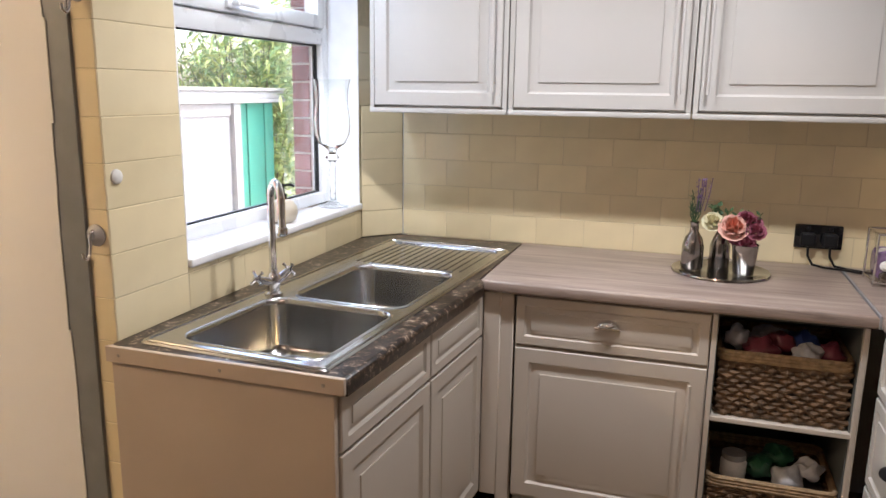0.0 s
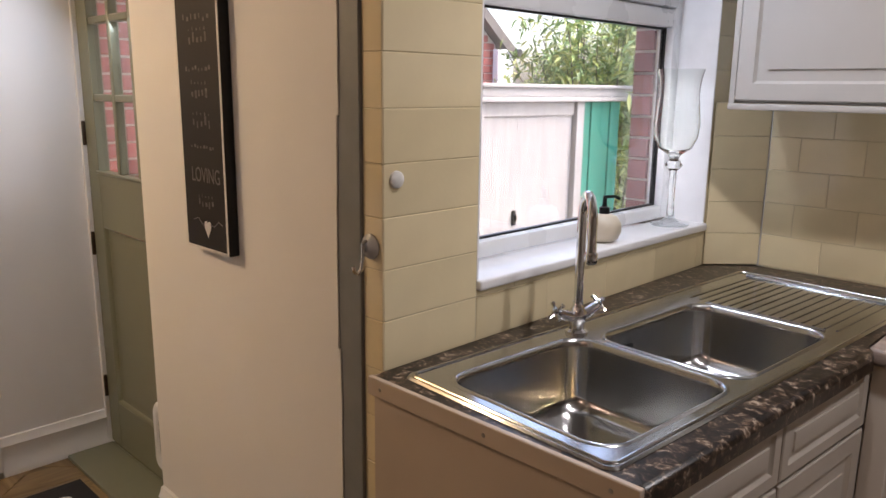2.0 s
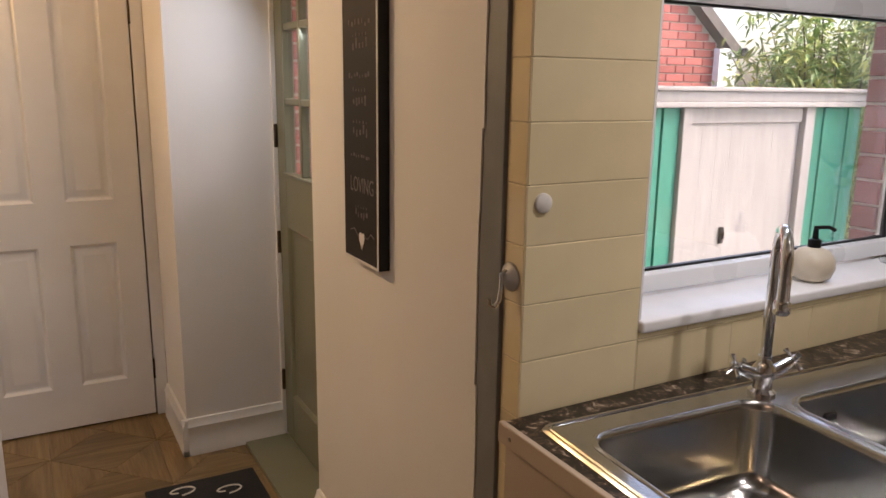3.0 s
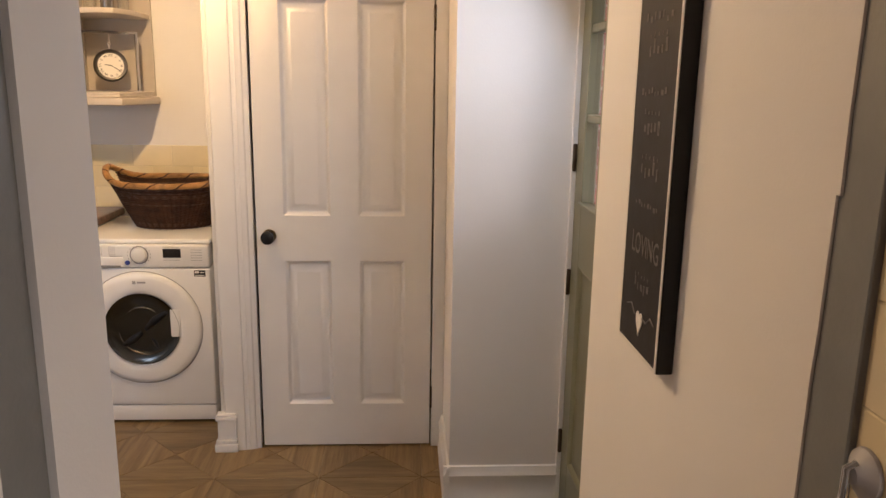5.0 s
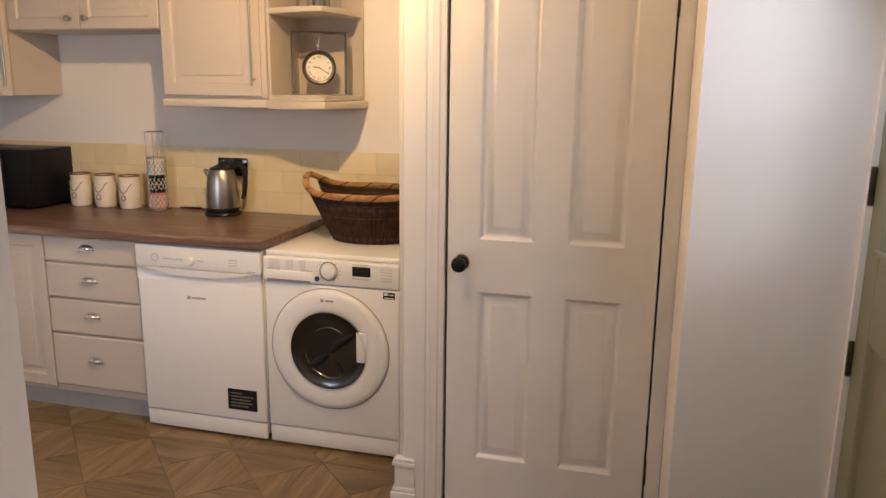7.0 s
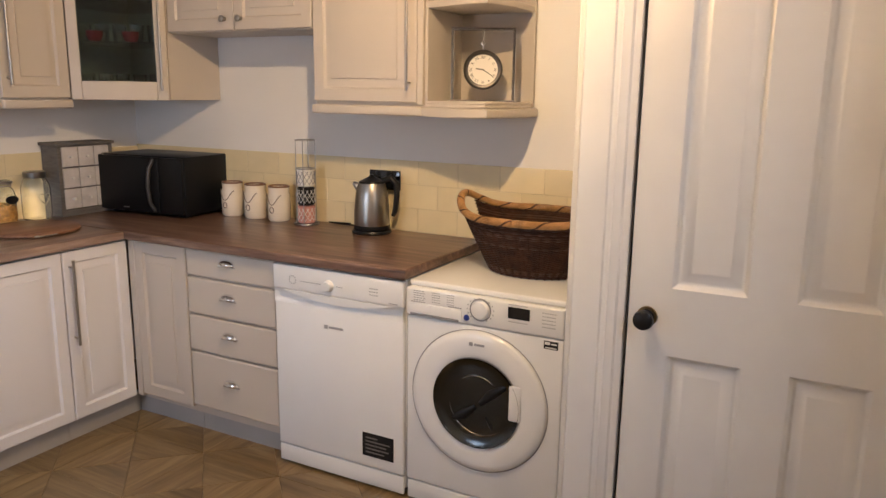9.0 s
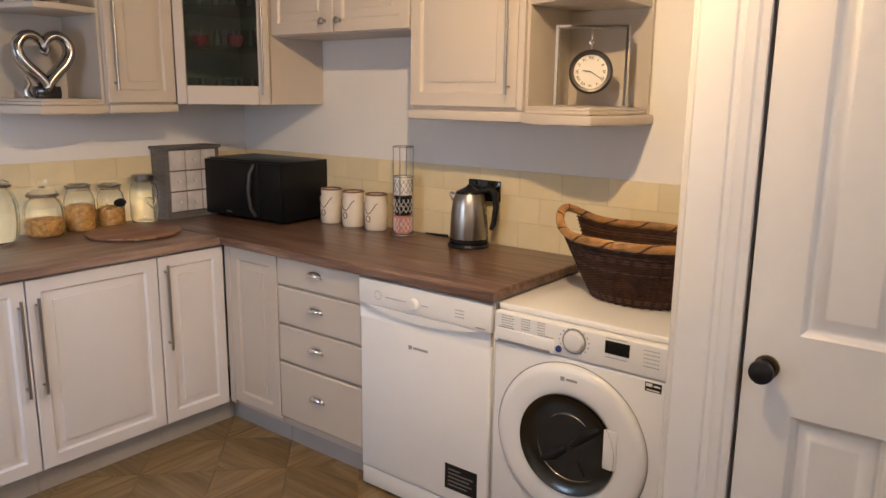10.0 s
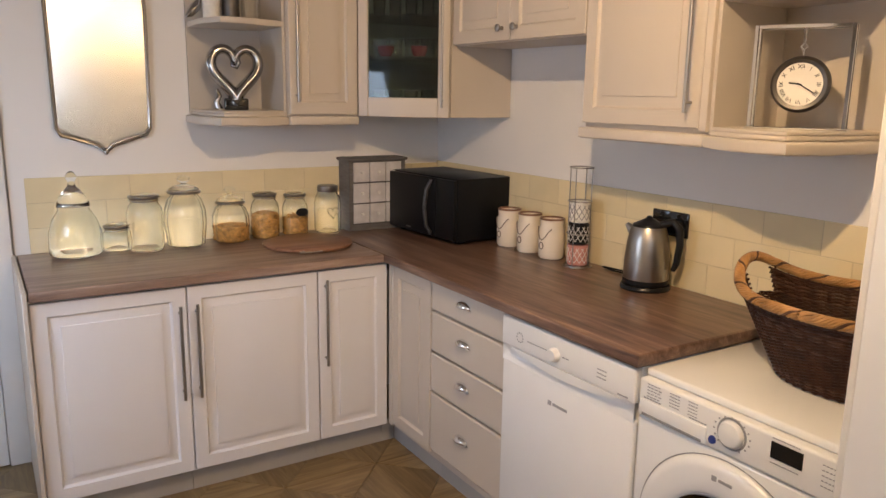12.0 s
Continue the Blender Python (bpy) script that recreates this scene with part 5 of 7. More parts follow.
courses(wall_window, "tile", pose(-1.0245, 1.2245, 0), 0.062, ZT0 - 8 * TH, 2.2, 0.3, TH, 0.0013, 0.0035, 0.0015, M_TILE, False, 0.0004)
bx = whole("pipe_boxing", prism(bmesh.new(), [(-0.958, 2.712), (-0.822, 2.8515), (-0.958, 2.8515)], 0.906, 1.47), M_GROUT, "cream tiled pipe boxing in the kitchen corner", "boxing", kind="structure", smooth=0)
ca = math.degrees(math.atan2(0.1395, 0.136))
courses(bx, "tile", pose(-0.955, 2.709, 0, 0, 0, ca), 0.194, 0.907, 1.47, 0.4, TH, 0.0013, 0.0035, 0.0015, M_TILE, False, 0.0004)
part("grout", boxes(((-0.80, 2.8462, 0.9), (1.556, 2.853, 1.5))), M_GROUT, wall_back, smooth=0)
courses(wall_back, "tile", pose(-0.815, 2.845, 0), 2.37, 0.9075, 1.49, TW, TH, 0.0013, 0.0035, 0.0015, M_TILE, True, 0.0004)
part("grout", boxes(((-4.283, -2.848, 0.9), (-4.2762, -0.023, 1.227))), M_GROUT, wall_kitchen, smooth=0)
courses(wall_kitchen, "tile", Matrix(((0, -1, 0, -4.275), (1, 0, 0, -2.84), (0, 0, 1, 0), (0, 0, 0, 1))), 2.815, 0.9055, 1.228, TW, 0.1075, 0.0013, 0.0035, 0.0015, M_TILE, True, 0.0004)
part("grout", boxes(((-4.275, -2.848, 0.9), (-2.315, -2.8412, 1.217))), M_GROUT, wall_jars, smooth=0)
courses(wall_jars, "tile", Matrix(((-1, 0, 0, -2.313), (0, -1, 0, -2.84), (0, 0, 1, 0), (0, 0, 0, 1))), 1.96, 0.9055, 1.218, TW, 0.104, 0.0013, 0.0035, 0.0015, M_TILE, True, 0.0004)

# ---- parquet floor squares: four grain triangles each ----
S = 0.415
bm = bmesh.new()
g = 0.0012
tri = [((0, 0), (S, 0)), ((S, 0), (S, S)), ((S, S), (0, S)), ((0, S), (0, 0))]
for k, (a, b) in enumerate(tri):
    c = (S / 2, S / 2)
    cen = ((a[0] + b[0] + c[0]) / 3, (a[1] + b[1] + c[1]) / 3)
    ring = lambda q, z: [(p[0] + (cen[0] - p[0]) * q, p[1] + (cen[1] - p[1]) * q, z) for p in (a, b, c)]
    n0 = len(bm.faces)
    loft(bm, [ring(0.004, -0.005), ring(0.009, -0.0006), ring(0.022, 0.0)])
    bm.faces.ensure_lookup_table()
    for f in bm.faces[n0:]:
        f.material_index = k % 2
square = sheet_mesh("floor_square", bm, [M_PARQX, M_PARQY])
for i in range(-2, 13):
    for j in range(-2, 9):
        x, y = -3.515 + (i - 1) * S, -2.073 + (j - 1) * S
        if -4.4 < x < 1.4 and -2.95 < y < 1.3 and (x < -1.4 or y > -1.3):
            piece("floor_square", square, floor, pose(x, y, 0))

# ---- things in the sink kitchen ----
sd = thing("soap_dispenser", "cream round stone soap dispenser with black pump", "soap dispenser", (-1.02, 2.155, 1.056))
part("bottle", turned([(0, 0), (0.03, 0), (0.046, 0.012), (0.054, 0.035), (0.052, 0.058), (0.038, 0.078), (0.018, 0.086), (0, 0.087)], 28), M_STONE, sd)
bm = turned([(0.016, 0.086), (0.016, 0.105), (0.008, 0.108), (0.006, 0.135), (0, 0.136)], 16)
tube(bm, [(-0.004, -0.004, 0.135), (0.02, 0.022, 0.138), (0.03, 0.033, 0.130)], 0.005, 8)
part("pump", bm, M_BLACK, sd, "black pump")
hv = whole("hurricane_vase", turned([(0, 0), (0.062, 0), (0.064, 0.004), (0.03, 0.012), (0.013, 0.03), (0.011, 0.10), (0.012, 0.185), (0.022, 0.195), (0.030, 0.205), (0.022, 0.216), (0.014, 0.226), (0.022, 0.24), (0.055, 0.262), (0.072, 0.30), (0.076, 0.345), (0.070, 0.40), (0.066, 0.44), (0.070, 0.49), (0.078, 0.52),
                                     (0.0755, 0.52), (0.067, 0.49), (0.063, 0.44), (0.067, 0.40), (0.073, 0.345), (0.069, 0.302), (0.053, 0.266), (0.02, 0.246), (0, 0.243)], 40), M_JAR, "tall clear glass hurricane vase on the window board", "vase", smooth=60)
hv.visible_shadow = False
hv.matrix_world = pose(-1.025, 2.575, 1.056)
for z in (1.14, 1.72):
    hk = thing("towel_hook", "chrome hook on a round pale sucker", "hook", (-1.0, 1.2235, z + 0.035))
    part("sucker", turned([(0, 0), (0.028, 0), (0.027, 0.004), (0.016, 0.010), (0.010, 0.016), (0, 0.017)], 24, pose(0, 0, 0, 90)), M_SUCKER, hk)
    part("hook", rod([(0, -0.012, 0.012), (0.0, -0.022, 0.008), (0, -0.022, -0.02), (0, -0.026, -0.045), (0, -0.036, -0.055), (0, -0.046, -0.048), (0, -0.048, -0.036)], 0.0045, 10), M_CHROME, hk, "chrome hook")
bt = whole("wall_button", turned([(0, 0), (0.019, 0), (0.018, 0.005), (0.014, 0.008), (0, 0.009)], 24, Matrix.Rotation(radians(90), 4, "Y")), M_SUGAR, "small white round button stuck on a tile", "button")
bt.matrix_world = pose(-0.962, 1.262, 1.318)

# flowers on a mirror tray
FX, FY, FZ = 0.515, 2.59, 0.907
tr = whole("tray", turned([(0, 0), (0.165, 0), (0.172, 0.004), (0.170, 0.010), (0.164, 0.010), (0.16, 0.007), (0, 0.007)], 48), M_SILVER, "round silvered tray under the flower bottles", "tray")
tr.matrix_world = pose(FX, FY, FZ)


def vase(label, at, prof):
    t = thing("flower_vase", label, "vase", at, group="flower vases on the tray")
    part("vase_body", turned(prof, 28), M_SILVER, t)
    return t


TILT = Matrix.Rotation(radians(52), 3, "X")


def bloom(parent, c, r, mats, seed):
    """A full flower: overlapping cupped petals in rings."""
    q = random.Random(seed)
    c = Vector(c)
    for ring, (n, rr, lift, mt) in enumerate(((8, 1.0, 0.2, mats[0]), (7, 0.75, 0.5, mats[0]), (5, 0.30, 0.75, mats[1]))):
        bm = bmesh.new()
        for k in range(n):
            a = 6.283 * (k + 0.5 * ring) / n + q.uniform(-0.15, 0.15)
            d = Vector((math.cos(a), math.sin(a), 0))
            s = Vector((-math.sin(a), math.cos(a), 0))
            rows = []
            for u in (0.1, 0.5, 0.85, 1.05):
                w = (0.2, 0.62, 0.6, 0.25)[(0.1, 0.5, 0.85, 1.05).index(u)] * r * 0.9
                zz = r * (lift * u + 0.35 * u * u * lift)
                rows.append([c + d * rr * r * u * (1.0 - 0.25 * lift * u) - s * w + Vector((0, 0, zz * 0.9)), c + d * rr * r * u * 0.93 * (1 - 0.25 * lift * u) + Vector((0, 0, zz - 0.1 * r)), c + d * rr * r * u * (1 - 0.25 * lift * u) + s * w + Vector((0, 0, zz * 0.9))])
            vs = [[bm.verts.new(c + TILT @ (p - c)) for p in row] for row in rows]
            for p, w2 in zip(vs, vs[1:]):
                for j in range(2):
                    bm.faces.new((p[j], p[j + 1], w2[j + 1], w2[j]))
        part("petals", bm, mt, parent, smooth=80)


def sprig(bm, a, b, n, q, leaf=0.016):
    a, b = Vector(a), Vector(b)
    tube(bm, [a, (a + b) / 2 + Vector((q.uniform(-0.01, 0.01), q.uniform(-0.01, 0.01), 0)), b], 0.0015, 5)
    for k in range(n):
        p = a.lerp(b, 0.35 + 0.65 * k / n)
        d = Vector((q.gauss(0, 1), q.gauss(0, 1), q.uniform(0.1, 0.9))).normalized() * leaf
        s = d.cross(Vector((0, 0, 1))).normalized() * leaf * 0.35
        bm.faces.new([bm.verts.new(v) for v in (p, p + d * 0.5 + s, p + d, p + d * 0.5 - s)])


q = random.Random(11)
v1 = vase("silvered bottle vase with purple sprigs", (FX - 0.10, FY - 0.01, FZ + 0.008), [(0, 0), (0.036, 0), (0.039, 0.006), (0.038, 0.085), (0.030, 0.115), (0.016, 0.135), (0.015, 0.165), (0.019, 0.172), (0.015, 0.174), (0.012, 0.13), (0, 0.12)])
bm = bmesh.new()
for k in range(9):
    sprig(bm, (0, 0, 0.16), (q.uniform(-0.03, 0.06), q.uniform(-0.03, 0.03), q.uniform(0.22, 0.30)), 9, q)
part("foliage", bm, M_STEM, v1, "green sprigs")
bm = bmesh.new()
for k in range(5):
    x, y = q.uniform(0.0, 0.07), q.uniform(-0.03, 0.03)
    sprig(bm, (x * 0.6, y * 0.6, 0.21), (x, y, 0.33), 14, q, 0.012)
part("purple_heads", bm, M_PURPLE, v1, "dusty purple flower heads")
v2 = vase("clear-necked silver bottle vase with cream and pink flowers", (FX - 0.005, FY + 0.05, FZ + 0.008), [(0, 0), (0.034, 0), (0.037, 0.006), (0.036, 0.08), (0.026, 0.11), (0.015, 0.13), (0.015, 0.16), (0.018, 0.165), (0.012, 0.166), (0, 0.11)])
bm = bmesh.new()
for k in range(6):
    sprig(bm, (0, 0, 0.15), (q.uniform(-0.05, 0.07), q.uniform(-0.05, 0.02), q.uniform(0.2, 0.27)), 6, q, 0.03)
part("foliage", bm, M_STEM, v2, "green leaves")
bloom(v2, (-0.035, -0.05, 0.170), 0.040, (M_ROSECR, M_ROSECR), 2)
bloom(v2, (0.035, -0.075, 0.155), 0.054, (M_ROSEPK, M_ROSEOR), 3)
v3 = vase("tapered silver pot with plum flowers", (FX + 0.075, FY - 0.035, FZ + 0.008), [(0, 0), (0.033, 0), (0.035, 0.004), (0.045, 0.105), (0.047, 0.107), (0.043, 0.107), (0.033, 0.01), (0, 0.01)])
for k, (x, y, z) in enumerate(((0.0, -0.01, 0.105), (0.02, 0.03, 0.17), (-0.005, 0.035, 0.185), (0.03, 0.0, 0.15), (-0.025, 0.015, 0.12))):
    bloom(v3, (x, y, z), 0.036, (M_ROSEPL, M_ROSEPL), 20 + k)
bm = bmesh.new()
for k in range(6):
    sprig(bm, (0, 0, 0.1), (q.uniform(-0.03, 0.05), q.uniform(0, 0.05), q.uniform(0.16, 0.23)), 6, q, 0.028)
part("foliage", bm, M_STEM, v3, "green leaves")


def socket(label, at, rz, plugs):
    t = thing("wall_socket", label, "socket", at, rz)
    part("plate", boxes(((0, -0.010, 0), (0.165, 0, 0.09)), bev=0.004, seg=2), M_BLACKG, t)
    for x in (0.045, 0.122):
        part("switch", boxes(((x - 0.008, -0.014, 0.068), (x + 0.008, -0.0095, 0.084)), bev=0.002), M_BLACK, t)
    for x in plugs:
        part("plug", boxes(((x - 0.026, -0.045, 0.012), (x + 0.026, -0.010, 0.062)), bev=0.008, seg=3), M_BLACK, t, "black plug")
    return t


socket("black double wall socket with two plugs", (0.78, 2.845, 0.972), 0, (0.045, 0.12))
socket("black double wall socket behind the kettle", (-4.275, -1.294, 1.088), 90, (0.122,))
for x0, x1 in ((0.825, 0.96), (0.90, 1.0)):
    whole("power_cable", rod([(x0, 2.80, 0.985), (x0 + 0.002, 2.80, 0.95), (x0 + 0.02, 2.795, 0.918), (x0 + 0.06, 2.78, 0.9125), (x1, 2.76, 0.9125), (x1 + 0.06, 2.72, 0.9125)], 0.0045, 8), M_BLACK, "black mains cable lying on the worktop", "cable")
gb = thing("glass_box", "chrome-edged glass box of purple and white dried petals", "glass box", (1.0, 2.55, 0.922))
part("petals", boxes(((0.01, 0.01, 0.006), (0.17, 0.14, 0.105)), bev=0.02, seg=2), M_PURPLE, gb)
for k in range(12):
    part("pebble", turned([(0, 0), (0.014, 0.004), (0.018, 0.012), (0.012, 0.02), (0, 0.023)], 10, pose(0.03 + 0.035 * (k % 4), 0.008 if k < 8 else 0.05, 0.02 + 0.035 * (k // 4), 70 if k < 8 else 0)), M_SUGAR if k % 3 else M_SILVER, gb)
bm = bmesh.new()
for x in (0, 0.18):
    for y in (0, 0.15):
        tube(bm, [(x, y, -0.015), (x, y, 0.165)], 0.004, 8)
for z in (0.0, 0.165):
    tube(bm, [(0, 0, z), (0.18, 0, z), (0.18, 0.15, z), (0, 0.15, z)], 0.004, 8, True)
part("chrome_edges", bm, M_CHROME, gb)
part("glass_side", boxes(((0.002, -0.001, 0.002), (0.178, 0.001, 0.163)), ((-0.001, 0.002, 0.002), (0.001, 0.148, 0.163))), M_PANE, gb, smooth=0)


def seagrass_basket(label, at, w, d, h, seed, packs):
    """Rectangular basket: wavy woven strands row over row, a plaited rim."""
    q = random.Random(seed)
    t = thing("storage_basket", label, "basket", at, 0, "seagrass baskets")
    # dark block fills the basket so gaps between strands read dark
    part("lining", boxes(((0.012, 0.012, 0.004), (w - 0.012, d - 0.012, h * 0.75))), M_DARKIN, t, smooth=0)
    n = int(h / 0.017)
    for r in range(n):
        z = 0.009 + r * (h - 0.03) / n
        pts = []
        for (x0, y0), (x1, y1), (ox, oy) in (((0, 0), (w, 0), (0, -1)), ((w, 0), (w, d), (1, 0)), ((w, d), (0, d), (0, 1)), ((0, d), (0, 0), (-1, 0))):
            m = int(max(abs(x1 - x0), abs(y1 - y0)) / 0.021)
            for k in range(m):
                s = 0.006 * (1 if (k + r) % 2 else -1) + q.uniform(-0.002, 0.002)
                f = k / m
                pts.append((x0 + (x1 - x0) * f + ox * s, y0 + (y1 - y0) * f + oy * s, z + q.uniform(-0.003, 0.003)))
        part("woven_strand", rod(pts, [0.0095 + q.uniform(-0.002, 0.002) for _ in pts], 6, True), M_SEAGRASS, t)
    for k in range(3):
        pts = [(x, y, h - 0.022 + 0.011 * k) for x, y, _ in rrect(-0.006, -0.006, w + 0.006, d + 0.006, 0.03, 0, 5)]
        part("plaited_rim", rod(pts, 0.0085, 6, True), M_SEALIGHT, t, "pale plaited rim")
    for k, (x, y, z, sx, mt) in enumerate(packs):
        bm = bmesh.new()
        bmesh.ops.create_icosphere(bm, subdivisions=3, radius=1)
        for v in bm.verts:
            nn = noise.noise(v.co * 1.7 + Vector((seed, k, 0)))
            v.co = Vector((x + v.co.x * sx * (1 + 0.5 * nn), y + v.co.y * 0.05, z + v.co.z * 0.035 * (1 + 0.7 * nn)))
        o = whole("packet", bm, mt, "crumpled packet in the seagrass basket", "packet", "packets in the baskets")
        o.matrix_world = pose(*at)
    return t


seagrass_basket("brown woven seagrass basket full of packets", (0.525, 2.225, 0.516), 0.375, 0.34, 0.215, 4, [
    (0.05, 0.10, 0.235, 0.035, M_PLASTIC), (0.12, 0.06, 0.215, 0.05, M_PACKR), (0.19, 0.12, 0.225, 0.05, M_PACKR), (0.26, 0.05, 0.212, 0.045, M_PLASTIC), (0.25, 0.14, 0.225, 0.05, M_PACKB), (0.33, 0.08, 0.215, 0.04, M_PACKR), (0.16, 0.2, 0.22, 0.06, M_PLASTIC)])
seagrass_basket("brown woven seagrass basket of jars and packets", (0.525, 2.225, 0.102), 0.375, 0.34, 0.19, 6, [
    (0.16, 0.10, 0.20, 0.045, M_PACKG), (0.24, 0.06, 0.195, 0.05, M_PLASTIC), (0.31, 0.10, 0.215, 0.04, M_PLASTIC), (0.22, 0.17, 0.215, 0.05, M_PACKG)])
jr = thing("small_jar", "small lidded jar in the lower basket", "jar", (0.60, 2.30, 0.262))
part("jar_body", turned([(0, 0), (0.038, 0), (0.042, 0.01), (0.042, 0.06), (0.036, 0.07), (0, 0.07)], 24), M_SUGAR, jr)
part("lid", turned([(0.037, 0.07), (0.039, 0.072), (0.039, 0.09), (0, 0.092)], 24), M_GREYP, jr)

# ---- blackboard sign ----
sg = thing("wall_sign_board", "long narrow blackboard sign with pale chalk lettering", "sign", (-1.764, 1.2185, 1.064))
sg.scale = (0.865, 1.0, 1.0)
part("board", boxes(((0, -0.024, 0), (0.258, 0.006, 0.92)), bev=0.002), M_BLACK, sg)
part("pale_border", boxes(((0.001, -0.0262, 0.001), (0.257, -0.0242, 0.008)), ((0.001, -0.0262, 0.912), (0.257, -0.0242, 0.919)), ((0.249, -0.0262, 0.008), (0.257, -0.0242, 0.912)), ((0.001, -0.0262, 0.008), (0.004, -0.0242, 0.912))), M_SUGAR, sg, "pale painted edge", smooth=0)
part("printed_face", boxes(((0.004, -0.0256, 0.008), (0.249, -0.0242, 0.912))), M_CHALKB, sg, smooth=0)


def lines(rows):
    """Unreadable small print: short plain bars of uneven length."""
    bm = bmesh.new()
    for x0, x1, z, h, n in rows:
        x, st = x0, (x1 - x0) / n
        for i in range(n):
            w, dz = st * q.uniform(0.25, 0.7), h * q.uniform(0, 0.3)
            box(bm, (x + i * st, -0.0264, z + dz), (x + i * st + w, -0.0258, z + dz + h * q.uniform(0.25, 0.5)))
            if h > 0.03:
                box(bm, (x + i * st, -0.0264, z + h * 0.78), (x + i * st + w * 0.5, -0.0258, z + h * q.uniform(0.86, 1.0)))
    return bm


def lettered(txt, size, m, parent, name="lettering", mat=M_CHALK, wide=1.0):
    cu = bpy.data.curves.new(name, "FONT")
    cu.body, cu.size, cu.align_x, cu.extrude = txt, size, "CENTER", 0.0003
    o = new(name, cu)
    cu.materials.append(mat)
    me = bpy.data.meshes.new_from_object(o.evaluated_get(bpy.context.evaluated_depsgraph_get()))
    bpy.data.objects.remove(o)
    o = new(name, me)
    o.parent = parent
    o.matrix_local = m @ Matrix.Diagonal((wide, 1, 1, 1))
    return o


lettered("LOVING", 0.056, pose(0.14, -0.0262, 0.188, 90), sg, wide=0.86)
for rows in ([(0.09, 0.19, 0.115, 0.04, 5)], [(0.06, 0.21, 0.275, 0.018, 8)], [(0.08, 0.2, 0.325, 0.05, 5)], [(0.08, 0.185, 0.405, 0.05, 5)], [(0.05, 0.21, 0.475, 0.026, 8)], [(0.08, 0.2, 0.54, 0.05, 5)], [(0.05, 0.22, 0.60, 0.03, 7)], [(0.05, 0.22, 0.68, 0.018, 9)], [(0.06, 0.21, 0.76, 0.03, 6)]):
    part("lettering", lines(rows), M_CHALKF, sg, "faint chalk lettering", smooth=0)
bm = bmesh.new()
hp = []
for k in range(28):
    a = 2 * math.pi * k / 28
    hp.append((0.138 + 0.0018 * 16 * math.sin(a) ** 3 * 0.7, 0.064 + 0.0016 * (13 * math.cos(a) - 5 * math.cos(2 * a) - 2 * math.cos(3 * a) - math.cos(4 * a))))
loft(bm, [[(x, -0.0258, z) for x, z in hp], [(x, -0.0272, z) for x, z in hp]])
part("heart_print", bm, M_SUGAR, sg, "small pale heart")
part("flourish", rod([(0.05, -0.0262, 0.08), (0.08, -0.0262, 0.088), (0.105, -0.0262, 0.072), (0.12, -0.0262, 0.075)], 0.0015, 5), M_CHALK, sg)
part("flourish", rod([(0.156, -0.0262, 0.075), (0.18, -0.0262, 0.072), (0.205, -0.0262, 0.088), (0.23, -0.0262, 0.08)], 0.0015, 5), M_CHALK, sg)
arc = [(0.136 + 0.075 * math.cos(radians(a)), -0.0262, 0.80 + 0.05 * math.sin(radians(a))) for a in range(20, 161, 10)]
part("emblem", rod(arc, 0.004, 6), M_CHALK, sg, "chalk emblem arc")

# door mat
mt = thing("door_mat", "black door mat with white scrolled print", "door mat", (-2.65, 0.72, 0.0))
part("mat", boxes(((0, 0, 0.0005), (0.66, 0.41, 0.010)), bev=0.003), M_MAT, mt)
for k in range(9):
    x0, y0 = 0.06 + 0.065 * k, 0.12 + 0.16 * (k % 2)
    pts = [(x0 + 0.035 * math.cos(a) * (1 - a / 9), y0 + 0.06 * math.sin(a) * (1 - a / 12), 0.0105) for a in [i * 0.5 for i in range(13)]]
    part("scroll", rod(pts, 0.004, 5), M_SUGAR, mt, "white printed scroll")

# ---- things on the main worktop ----
KZ = 0.9055


